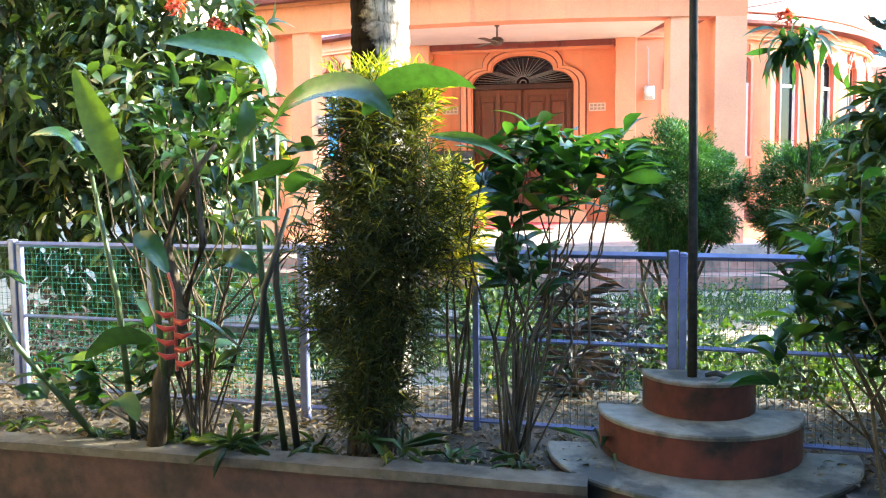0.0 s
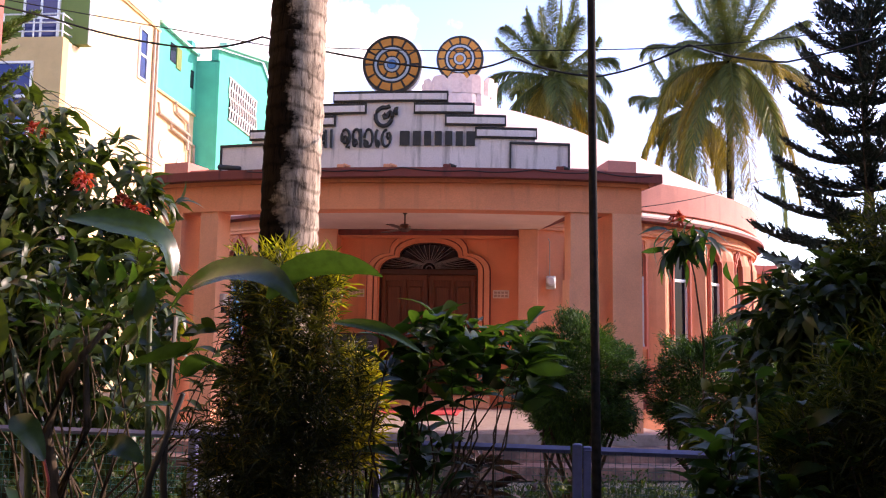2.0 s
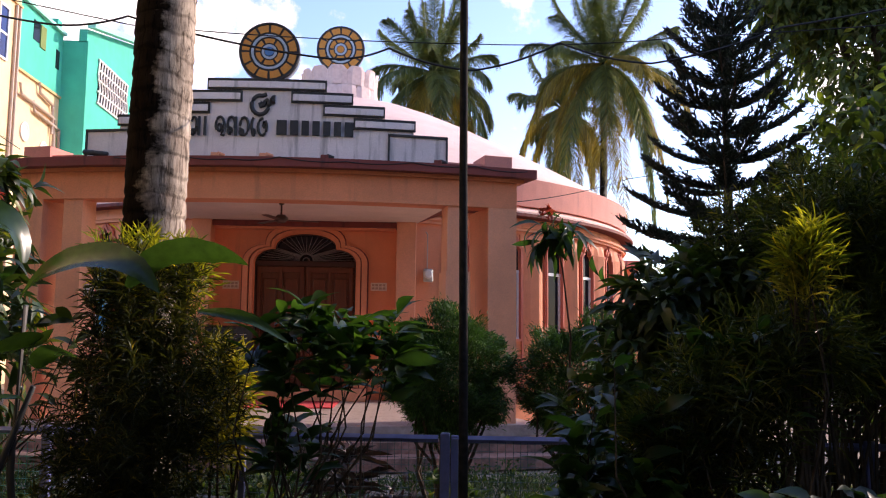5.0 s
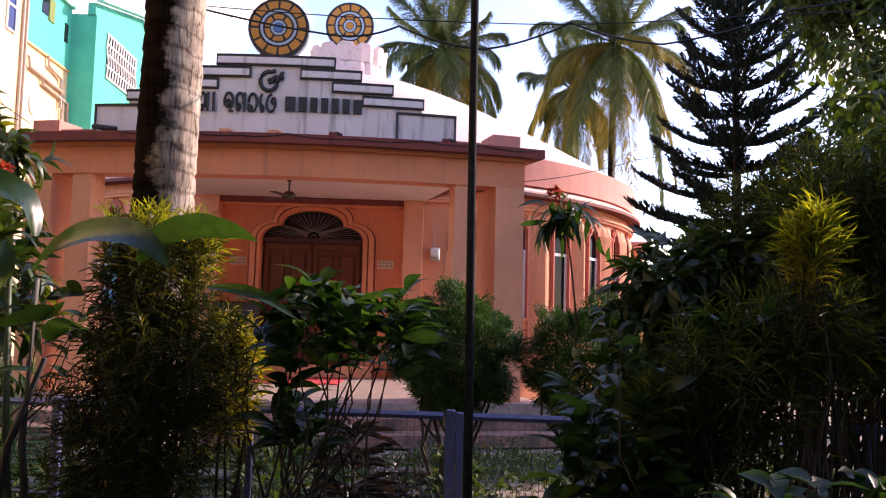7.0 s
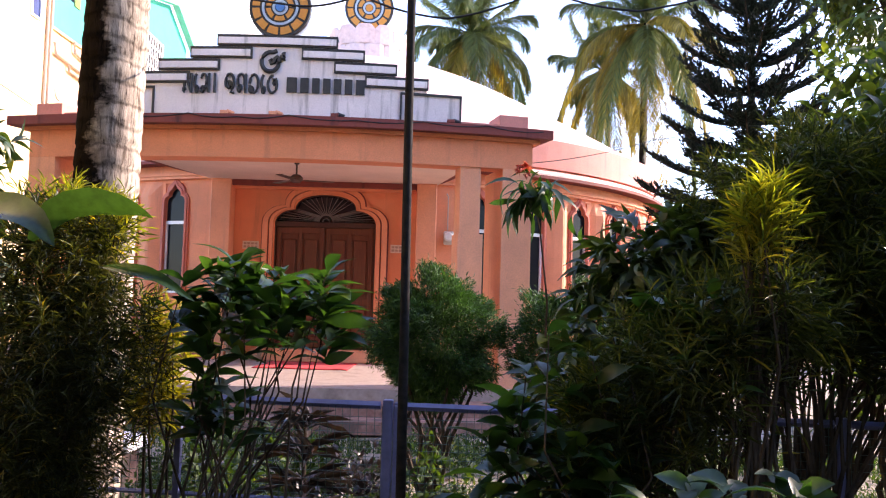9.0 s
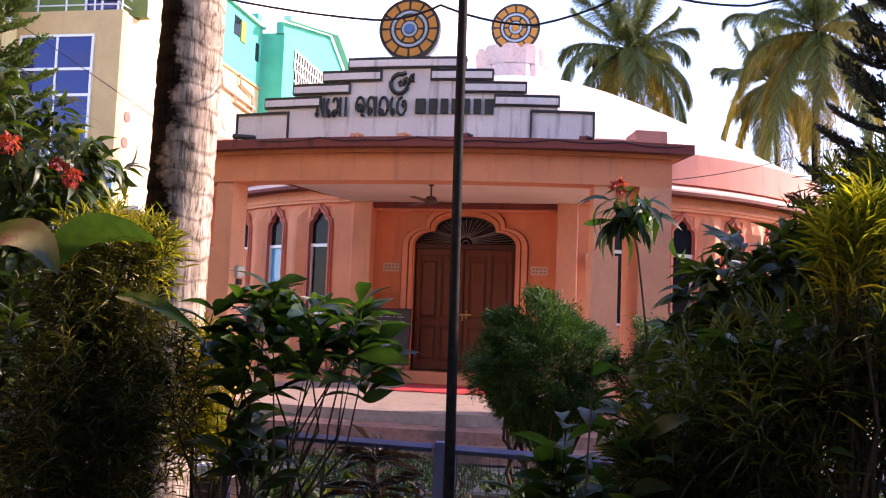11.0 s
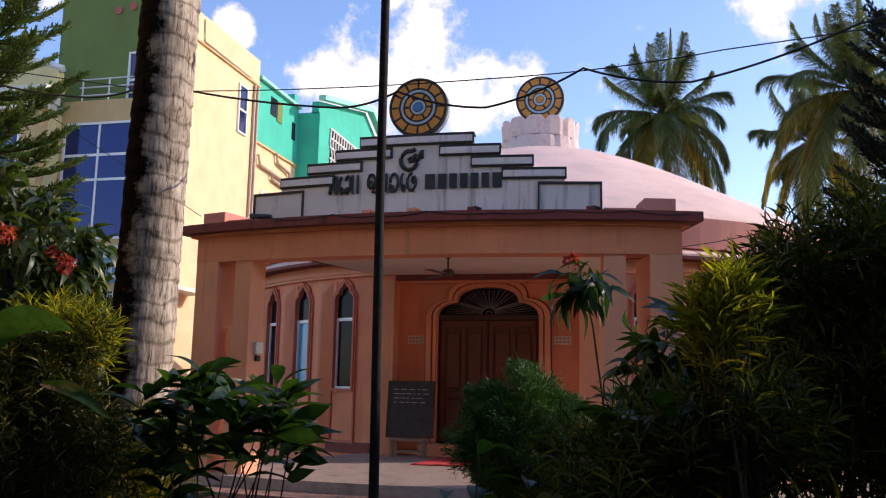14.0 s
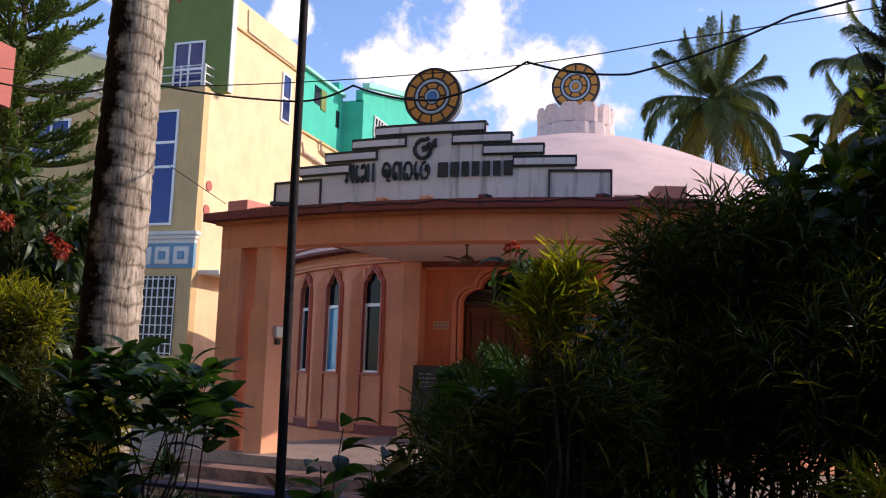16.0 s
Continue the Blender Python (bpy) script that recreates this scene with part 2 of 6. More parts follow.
FLOORMAT = concrete("porch_floor_cement", (0.30, 0.22, 0.19), (0.42, 0.33, 0.29), (0.18, 0.13, 0.11), 0.6, 0.55)
STEPMAT = concrete("worn_red_oxide_steps", (0.26, 0.115, 0.085), (0.40, 0.23, 0.185), (0.13, 0.09, 0.075), 0.9, 0.7)
REDOXIDE = concrete("red_oxide_plaster", (0.060, 0.013, 0.009), (0.115, 0.026, 0.016), (0.008, 0.007, 0.006), 0.98)
CEMENT = concrete("mossy_cement", (0.13, 0.105, 0.080), (0.24, 0.20, 0.155), (0.03, 0.027, 0.023), 0.9)
KERB = concrete("planter_plaster", (0.055, 0.025, 0.020), (0.095, 0.044, 0.036), (0.018, 0.014, 0.012), 0.92)
KERBTOP = concrete("planter_coping", (0.085, 0.062, 0.045), (0.15, 0.115, 0.085), (0.03, 0.026, 0.021), 0.85)
FENCEBLUE = plain("lavender_blue_enamel", (0.16, 0.17, 0.32), 0.45, 0.1, 0.2)
WIRE = plain("weathered_mesh_wire", (0.06, 0.10, 0.08), 0.6, 0.3)
GREENWIRE = plain("green_plastic_net", (0.03, 0.22, 0.16), 0.5)
IRON = plain("dark_pole_paint", (0.030, 0.026, 0.024), 0.85, 0.0, 0.4, 30)
IRON.node_tree.nodes["Principled BSDF"].inputs["Specular IOR Level"].default_value = 0.12
ALU = plain("white_aluminium", (0.75, 0.74, 0.72), 0.4, 0.1, 0.06)
DARKGLASS = glazing("dark_window_glass", (0.010, 0.012, 0.018), 0.12)
DARKGLASS.node_tree.nodes["Principled BSDF"].inputs["Specular IOR Level"].default_value = 0.1
BLUEGLASS = glazing("blue_mirror_glass", (0.018, 0.032, 0.13), 0.03)
BLUEGLASS.node_tree.nodes["Principled BSDF"].inputs["Metallic"].default_value = 0.35
CYANGLASS = glazing("sky_blue_film", (0.05, 0.33, 0.55), 0.15)
DOORWOOD = wood("polished_door_wood", (0.085, 0.020, 0.008), (0.165, 0.044, 0.015), 0.42)
GRILLE = plain("grey_grille_paint", (0.20, 0.17, 0.15), 0.5)
FANGLASS = glazing("navy_fanlight_glass", (0.008, 0.008, 0.018), 0.15)
DARKWOOD = wood("dark_door_frame_wood", (0.04, 0.013, 0.009), (0.07, 0.024, 0.014), 0.4)
GREYWOOD = wood("old_stool_wood", (0.22, 0.15, 0.1), (0.32, 0.23, 0.16), 0.7)
BOARD = plain("blackboard_slate", (0.035, 0.037, 0.037), 0.7, 0, 0.4, 6)
CHALK = plain("chalk", (0.42, 0.42, 0.4), 0.9)
REDMAT = plain("red_carpet", (0.52, 0.035, 0.04), 0.95, 0, 0.3, 60)
PAPER = plain("notice_paper", (0.72, 0.58, 0.46), 0.8)
PRINTING = plain("faded_print", (0.45, 0.3, 0.24), 0.8)
STEEL = plain("meter_glass_and_steel", (0.55, 0.55, 0.52), 0.3, 0.5)
BRASS = plain("brass", (0.7, 0.55, 0.25), 0.35, 0.9)
ORANGE = plain("orange_enamel", (0.60, 0.235, 0.03), 0.55, 0, 0.12)
WHEELBLUE = plain("pale_blue_enamel", (0.36, 0.45, 0.55), 0.5, 0, 0.12)
HUBBLUE = plain("bright_blue_enamel", (0.05, 0.2, 0.48), 0.5)
STONEPINK = concrete("lotus_plaster", (0.62, 0.47, 0.45), (0.72, 0.57, 0.54), (0.35, 0.25, 0.24), 0.4)
PVC = plain("grey_pvc_pipe", (0.48, 0.36, 0.28), 0.5)
CABLE = plain("black_cable", (0.012, 0.012, 0.012), 0.6)
FANMAT = plain("dark_brown_fan_enamel", (0.07, 0.03, 0.02), 0.4)
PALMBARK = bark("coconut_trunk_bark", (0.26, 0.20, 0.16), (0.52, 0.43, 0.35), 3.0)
STEM = bark("shrub_bark", (0.045, 0.032, 0.022), (0.115, 0.085, 0.06))
TARMAC = concrete("old_tarmac", (0.045, 0.043, 0.04), (0.085, 0.08, 0.074), (0.03, 0.028, 0.026), 0.5)
BEDSOIL = concrete("dark_bed_soil", (0.035, 0.024, 0.016), (0.085, 0.060, 0.040), (0.012, 0.009, 0.006), 0.85)
DARKBARK = bark("conifer_bark", (0.05, 0.04, 0.03), (0.12, 0.09, 0.07))
CANE = plain("heliconia_cane", (0.055, 0.08, 0.03), 0.5, 0, 0.4)
BLACKCANE = plain("dark_cane", (0.035, 0.03, 0.025), 0.5)
SOIL = concrete("garden_soil", (0.22, 0.165, 0.115), (0.36, 0.28, 0.20), (0.08, 0.06, 0.04), 0.75)
L_IXORA = leafy("ixora_leaf", (0.019, 0.036, 0.009), (0.055, 0.090, 0.018), (0.20, 0.20, 0.024), 0.32)
L_BROAD = leafy("broad_shrub_leaf", (0.010, 0.031, 0.008), (0.028, 0.072, 0.014), (0.09, 0.15, 0.022), 0.45)
L_REED = leafy("narrow_croton_leaf", (0.018, 0.030, 0.007), (0.090, 0.105, 0.018), (0.26, 0.20, 0.026), 0.40)
L_BRONZE = leafy("bronze_croton_leaf", (0.015, 0.025, 0.006), (0.085, 0.085, 0.016), (0.28, 0.20, 0.03), 0.34)
L_SHOOT = leafy("fresh_croton_leaf", (0.06, 0.09, 0.012), (0.34, 0.32, 0.03), (0.68, 0.50, 0.05), 0.55, spread=0.4)
L_YELLOW = leafy("yellow_croton_leaf", (0.13, 0.15, 0.02), (0.42, 0.34, 0.03), (0.62, 0.43, 0.06), 0.4)
L_BANANA = leafy("heliconia_leaf", (0.02, 0.05, 0.012), (0.032, 0.068, 0.016), None, 0.3, 0.24)
L_BANANA2 = leafy("pale_heliconia_leaf", (0.055, 0.09, 0.010), (0.085, 0.13, 0.016), None, 0.35, 0.6)
L_JUNIPER = leafy("thuja_scale_leaf", (0.014, 0.05, 0.011), (0.05, 0.135, 0.024), (0.10, 0.215, 0.034), 0.2, 0.6)
L_PALM = leafy("coconut_leaflet", (0.05, 0.08, 0.025), (0.18, 0.21, 0.075), (0.36, 0.33, 0.12), 0.30, 0.4)
L_DRYPALM = leafy("yellowing_coconut_leaflet", (0.10, 0.085, 0.018), (0.36, 0.27, 0.05), (0.60, 0.42, 0.10), 0.35, 0.5)
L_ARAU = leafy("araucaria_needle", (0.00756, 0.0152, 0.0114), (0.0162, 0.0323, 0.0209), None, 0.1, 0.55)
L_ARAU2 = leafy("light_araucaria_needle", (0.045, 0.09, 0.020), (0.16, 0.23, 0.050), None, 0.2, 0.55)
L_TREE = leafy("tree_leaf", (0.025, 0.050, 0.011), (0.085, 0.125, 0.022), (0.16, 0.20, 0.03), 0.35, 0.62)
L_GRASS = leafy("grass_blade", (0.02, 0.05, 0.009), (0.06, 0.105, 0.018), (0.16, 0.15, 0.045), 0.3, 0.6)
L_WEED = leafy("weed_leaf", (0.016, 0.042, 0.008), (0.055, 0.092, 0.016), (0.16, 0.16, 0.03), 0.35, 0.65)
L_DARK = leafy("dark_purple_leaf", (0.0216, 0.0142, 0.0142), (0.054, 0.0285, 0.0285), None, 0.1, 0.4)
L_DRY = leafy("dead_leaf", (0.06, 0.036, 0.02), (0.20, 0.135, 0.08), None, 0.15, 0.8)
PETAL = leafy("red_ixora_petal", (0.34, 0.035, 0.03), (0.55, 0.11, 0.085), None, 0.3, 0.6)
BRACT = plain("red_heliconia_bract", (0.34, 0.03, 0.02), 0.4)

# ---- building helpers ----
def part(name, bm, material, parent=None, label="", smooth=False):
    me = bpy.data.meshes.new(name)
    bm.to_mesh(me)
    bm.free()
    me.materials.append(material)
    if smooth:
        me.polygons.foreach_set("use_smooth", [True] * len(me.polygons))
    ob = new(name, me)
    if parent:
        ob.parent = parent
    if label:
        ob["label"] = label
    return ob


def thing(name, label, category, group="", kind="", at=(0, 0, 0)):
    ob = new(name)
    ob.location = at
    return tagged(ob, label, category, group, kind)


def quad(bm, vs, pts):
    vv = [vs[p] for p in pts]
    return bm.faces.new(vv)


def box(bm, x0, x1, y0, y1, z0, z1, bevel=0.0):
    v = [bm.verts.new((x, y, z)) for z in (z0, z1) for y in (y0, y1) for x in (x0, x1)]
    fs = [quad(bm, v, f) for f in ((0, 2, 3, 1), (4, 5, 7, 6), (0, 1, 5, 4), (2, 6, 7, 3), (0, 4, 6, 2), (1, 3, 7, 5))]
    if bevel:
        es = list({e for f in fs for e in f.edges})
        bmesh.ops.bevel(bm, geom=es, offset=bevel, segments=1, affect="EDGES")
    return bm


def boxed(*a, **k):
    return box(bmesh.new(), *a, **k)


X0, Y0 = -1.232, 23.78          # axis of the round hall


def on_arc(r, deg, z=0.0):
    a = radians(deg)
    return Vector((X0 + r * math.sin(a), Y0 - r * math.cos(a), z))


def arc_block(bm, r0, r1, a0, a1, z0, z1, n=8, z0b=None, z1b=None):
    """Solid sector of a ring, angles from the front; z0b, z1b: heights at the outer radius."""
    z0b, z1b = (z0 if z0b is None else z0b), (z1 if z1b is None else z1b)
    rows = []
    for k in range(n + 1):
        a = a0 + (a1 - a0) * k / n
        rows.append([bm.verts.new(on_arc(r, a, z)) for r, z in ((r0, z0), (r1, z0b), (r1, z1b), (r0, z1))])
    closed = abs(a1 - a0) > 359.9
    for k in range(n):
        p, q = rows[k], rows[k + 1]
        for i in range(4):
            j = (i + 1) % 4
            bm.faces.new((p[i], q[i], q[j], p[j]))
    if not closed:
        bm.faces.new(rows[0])
        bm.faces.new(rows[-1][::-1])
    bmesh.ops.recalc_face_normals(bm, faces=bm.faces)
    return bm


def arced(*a, **k):
    return arc_block(bmesh.new(), *a, **k)


def lathe(bm, profile, n=48, centre=(0, 0), cap=True):
    rings = []
    for r, z in profile:
        if r < 1e-4:
            rings.append([bm.verts.new((*centre, z))])
        else:
            rings.append([bm.verts.new((centre[0] + r * math.cos(2 * math.pi * k / n), centre[1] + r * math.sin(2 * math.pi * k / n), z)) for k in range(n)])
    for a, b in zip(rings, rings[1:]):
        for k in range(n):
            j = (k + 1) % n
            if len(a) == 1 and len(b) == 1:
                continue
            if len(a) == 1:
                bm.faces.new((a[0], b[j], b[k]))
            elif len(b) == 1:
                bm.faces.new((a[k], a[j], b[0]))
            else:
                bm.faces.new((a[k], a[j], b[j], b[k]))
    if cap:
        for ring in (rings[0], rings[-1]):
            if len(ring) > 1:
                bm.faces.new(ring)
    bmesh.ops.recalc_face_normals(bm, faces=bm.faces)
    return bm


def tube(bm, pts, radii, sides=6, cap=True):
    pts = [Vector(p) for p in pts]
    if isinstance(radii, (int, float)):
        radii = [radii] * len(pts)
    rings = []
    for k, p in enumerate(pts):
        d = (pts[min(k + 1, len(pts) - 1)] - pts[max(k - 1, 0)]).normalized()
        u = d.cross(Vector((0, 0, 1)) if abs(d.z) < 0.95 else Vector((1, 0, 0))).normalized()
        w = d.cross(u)
        rings.append([bm.verts.new(p + radii[k] * (u * math.cos(2 * math.pi * i / sides) + w * math.sin(2 * math.pi * i / sides))) for i in range(sides)])
    for a, b in zip(rings, rings[1:]):
        for i in range(sides):
            j = (i + 1) % sides
            bm.faces.new((a[i], a[j], b[j], b[i]))
    if cap:
        bm.faces.new(rings[0][::-1])
        bm.faces.new(rings[-1])
    return bm


def tubed(*a, **k):
    return tube(bmesh.new(), *a, **k)


def plate(bm, outline, y0, y1, hole=None):
    """Plate in the xz plane between y0 (front) and y1, from an outline; with a hole of as many points it becomes a frame."""
    n = len(outline)
    f = [bm.verts.new((x, y0, z)) for x, z in outline]
    b = [bm.verts.new((x, y1, z)) for x, z in outline]
    for k in range(n):
        j = (k + 1) % n
        bm.faces.new((f[k], f[j], b[j], b[k]))
    if hole:
        hf = [bm.verts.new((x, y0, z)) for x, z in hole]
        hb = [bm.verts.new((x, y1, z)) for x, z in hole]
        for k in range(n):
            j = (k + 1) % n
            bm.faces.new((hf[k], hf[j], f[j], f[k]))
            bm.faces.new((hb[k], b[k], b[j], hb[j]))
            bm.faces.new((hf[k], hb[k], hb[j], hf[j]))
    else:
        bm.faces.new(f)
        bm.faces.new(b[::-1])
    bmesh.ops.recalc_face_normals(bm, faces=bm.faces)
    return bm


def plated(*a, **k):
    return plate(bmesh.new(), *a, **k)


def mesh_object(name, verts, faces, material, parent=None, label="", smooth=False):
    me = bpy.data.meshes.new(name)
    me.from_pydata(verts, [], faces)
    me.materials.append(material)
    if smooth:
        me.polygons.foreach_set("use_smooth", [True] * len(me.polygons))
    ob = new(name, me)
    if parent:
        ob.parent = parent
    if label:
        ob["label"] = label
    return ob


RNG = np.random.default_rng(7)


def unit(v):
    return v / np.maximum(np.linalg.norm(v, axis=-1, keepdims=True), 1e-9)


def leaves(name, at, way, length, width, material, parent=None, fold=0.25, droop=0.25, label="", widest=0.45):
    """Many small leaves in one mesh: each a folded, bent blade of six triangles that starts at a place and points a way."""
    at, way = np.asarray(at, float), unit(np.asarray(way, float))
    n = len(at)
    length = np.broadcast_to(np.asarray(length, float), (n,)) * RNG.uniform(0.7, 1.2, n)
    width = np.broadcast_to(np.asarray(width, float), (n,)) * RNG.uniform(0.75, 1.15, n)
    side = unit(np.cross(way, unit(np.array([0, 0, 1.0]) + RNG.normal(0, 0.5, (n, 3)))))
    up = np.cross(side, way)
    L, W = length[:, None], width[:, None] / 2
    mid = at + way * L * widest + up * (L * 0.06)
    far = at + way * L * 0.78 - up * (L * droop * 0.35)
    end = at + way * L - up * (L * droop)
    lift = up * W * fold
    v = np.stack([at, mid + side * W + lift, mid, mid - side * W + lift, far + side * W * 0.55 + lift * 0.5, far - side * W * 0.55 + lift * 0.5, end], 1).reshape(-1, 3)
    base = np.arange(n)[:, None] * 7
    tri = np.array([[0, 2, 1], [0, 3, 2], [1, 2, 4], [2, 3, 5], [2, 6, 4], [2, 5, 6]])
    f = (base[:, :, None] + tri[None]).reshape(-1, 3)
    me = bpy.data.meshes.new(name)
    me.vertices.add(len(v))
    me.vertices.foreach_set("co", v.ravel())
    me.loops.add(f.size)
    me.loops.foreach_set("vertex_index", f.ravel().astype(np.int32))
    me.polygons.add(len(f))
    me.polygons.foreach_set("loop_start", np.arange(0, f.size, 3, dtype=np.int32))
    me.update(calc_edges=True)
    me.materials.append(material)
    ob = new(name, me)
    if parent:
        ob.parent = parent
    if label:
        ob["label"] = label
    return ob


def blades(name, at, way, length, width, material, parent=None, fold=0.25, droop=0.25, label=""):
    """Broad leaves in one mesh: each a smooth pointed blade along a bent midrib."""
    at, way = np.asarray(at, float), unit(np.asarray(way, float))
    n = len(at)
    length = np.broadcast_to(np.asarray(length, float), (n,)) * RNG.uniform(0.7, 1.2, n)
    width = np.broadcast_to(np.asarray(width, float), (n,)) * RNG.uniform(0.75, 1.15, n)
    side = unit(np.cross(way, unit(np.array([0, 0, 1.0]) + RNG.normal(0, 0.45, (n, 3)))))
    up = np.cross(side, way)
    bend = droop * RNG.uniform(0.5, 1.5, n)[:, None]
    curl = RNG.normal(0, 0.06, n)[:, None]
    L, W = length[:, None], width[:, None] / 2
    rows = []
    for t, w in ((0.0, 0.07), (0.12, 0.42), (0.30, 0.90), (0.50, 1.0), (0.70, 0.80), (0.87, 0.38), (1.0, 0.02)):
        mid = at + way * L * (t - 0.18 * bend * t * t) - up * L * (bend * t * t - 0.10 * math.sin(math.pi * t)) + side * L * curl * t * t
        for q in (-1, 0, 1):
            rows.append(mid + side * W * w * q + up * W * w * fold * abs(q))
    m = len(rows)
    v = np.stack(rows, 1).reshape(-1, 3)
    faces = [(3 * k + q, 3 * k + q + 1, 3 * k + q + 4, 3 * k + q + 3) for k in range(m // 3 - 1) for q in (0, 1)]
    f = (np.arange(n)[:, None, None] * m + np.array(faces)[None]).reshape(-1, 4)
    me = bpy.data.meshes.new(name)
    me.vertices.add(len(v))
    me.vertices.foreach_set("co", v.ravel())
    me.loops.add(f.size)
    me.loops.foreach_set("vertex_index", f.ravel().astype(np.int32))
    me.polygons.add(len(f))
    me.polygons.foreach_set("loop_start", np.arange(0, f.size, 4, dtype=np.int32))
    me.update(calc_edges=True)
    me.polygons.foreach_set("use_smooth", [True] * len(f))
    me.materials.append(material)
    ob = new(name, me)
    if parent:
        ob.parent = parent
    if label:
        ob["label"] = label
    return ob


def in_blob(n, centre, radii, shell=0.55):
    """Places in an uneven ellipsoid, most of them near its skin, and the way out from its centre."""
    d = unit(RNG.normal(0, 1, (n, 3)))
    r = RNG.uniform(shell**3, 1, n) ** (1 / 3)
    lump = 1 + 0.18 * np.sin(d[:, 0] * 5 + centre[0] * 3) * np.sin(d[:, 1] * 4 + 1) + 0.14 * np.sin(d[:, 2] * 7 + d[:, 0] * 6 + centre[1])
    return np.asarray(centre) + d * np.asarray(radii) * (r * lump)[:, None], d


def strip_leaf(name, spine, widths, material, parent=None, fold=0.18, label="", wave=0.0, seed=0, face=None):
    """One large leaf with a raised midrib: a blade along a spine of places, with thickness."""
    pts = [Vector(p) for p in spine]
    m = 14
    out, vs, fs = [], [], []
    n = len(pts) - 1
    for k in range(m + 1):                                   # smooth the spine
        u = k / m * n
        i = min(int(u), n - 1)
        t = u - i
        p0, p1, p2, p3 = pts[max(i - 1, 0)], pts[i], pts[i + 1], pts[min(i + 2, n)]
        out.append(0.5 * ((2 * p1) + (p2 - p0) * t + (2 * p0 - 5 * p1 + 4 * p2 - p3) * t * t + (3 * p1 - p0 - 3 * p2 + p3) * t**3))
    rnd = random.Random(seed)
    for k, p in enumerate(out):
        d = (out[min(k + 1, m)] - out[max(k - 1, 0)]).normalized()
        s = d.cross(Vector((0, 0, 1)))
        s = s.normalized() if s.length > 0.05 else Vector((1, 0, 0))
        s = Vector(face) if face else (s * (1 - abs(wave)) + Vector((0, 0, wave))).normalized()
        s = (s - d * s.dot(d)).normalized()
        up = s.cross(d).normalized()
        t = k / m
        w = widths * 0.5 * max(math.sin(math.pi * min(t * 0.97 + 0.03, 1)) ** 0.75, 0.03) * (1.1 - 0.3 * t)
        r1, r2 = rnd.uniform(0.93, 1.05), rnd.uniform(0.93, 1.05)
        for q, h in ((-1, r1), (-0.5, 1), (0, 1), (0.5, 1), (1, r2)):
            vs.append(p + s * (w * q * h) + up * (w * fold * abs(q) ** 1.3 * (1 + 0.25 * math.sin(9 * t + q * 2))))
    for k in range(m):
        for q in range(4):
            a = k * 5 + q
            fs.append((a, a + 1, a + 6, a + 5))
    return mesh_object(name, vs, fs, material, parent, label, smooth=True)

# ---- ground ----
def ground_sheet():
    n, verts, faces = 70, [], []
    def spread(k):
        u = k / n * 2 - 1
        return math.copysign(abs(u) ** 3 * 900 + abs(u) * 26, u)
    for j in range(n + 1):
        for i in range(n + 1):
            x, y = spread(i), spread(j) + 9
            z = 0.03 * noise.noise(Vector((x * 0.9, y * 0.9, 3))) + 0.012 * noise.noise(Vector((x * 4, y * 4, 5)))
            verts.append((x, y, z - 0.02 if abs(x) < 25 and abs(y) < 45 else -0.05))
    for j in range(n):
        for i in range(n):
            a = j * (n + 1) + i
            faces.append((a, a + 1, a + n + 2, a + n + 1))
    return mesh_object("ground", verts, faces, SOIL, smooth=True)


tagged(ground_sheet(), "bare sandy garden earth with litter and weeds", "ground", kind="structure")


def road_strip():
    """Unseen dark lane added to cut bounced light, a little proud of the earth."""
    verts, faces, n = [], [], 40
    for k in range(n + 1):
        xx = -40 + 80 * k / n
        edge = 3.40 - 0.055 * (xx - 0.5) if abs(xx) < 8 else 3.40 - 0.055 * (math.copysign(8, xx) - 0.5)
        verts += [(xx, -9.0, -0.04), (xx, -9.0, 0.022), (xx, edge, 0.022), (xx, edge, -0.04)]
    for k in range(n):
        a = 4 * k
        faces += [(a + i, a + i + 1, a + i + 5, a + i + 4) for i in range(3)]
    return mesh_object("road", verts, faces, TARMAC)


tagged(road_strip(), "unseen dark tarmac lane added to cut light bounced off the ground", "road", kind="structure")

# ---- the domed hall ----
hall = thing("domed_hall", "salmon-painted round prayer hall with a pale pink dome", "building", at=(0, 0, 0))
R_WALL = 7.4
WIN_STEP, WIN_FIRST, WIN_HALF = 9.4, 22.3, 1.98
SILL, SPRING, HEAD = 1.58, 3.27, 3.60
win_angles = [s * (WIN_FIRST + WIN_STEP * k) for k in range(7) for s in (-1, 1)]


def cusped(w, s, zs, a, b, z0, tip=0.0, n=9):
    """Outline of a cusped arch, from bottom left over the top to bottom right."""
    pts = [(-w, z0), (-w, zs - 0.004)]
    for k in range(n):
        t = math.pi / 2 * k / (n - 1)
        pts.append((-s - (w - s) * math.cos(t), zs + a * math.sin(t)))
    m = 2 * n
    for k in range(1, m):
        t = math.pi * k / m
        x = -s * math.cos(t)
        pts.append((x, zs + a + 0.005 + b * math.sin(t) ** 0.8 + tip * max(0.0, 1 - abs(x) / (0.45 * s)) ** 1.6))
    for k in range(n):
        t = math.pi / 2 * (1 - k / (n - 1))
        pts.append((s + (w - s) * math.cos(t), zs + a * math.sin(t)))
    return pts + [(w, zs - 0.004), (w, z0)]


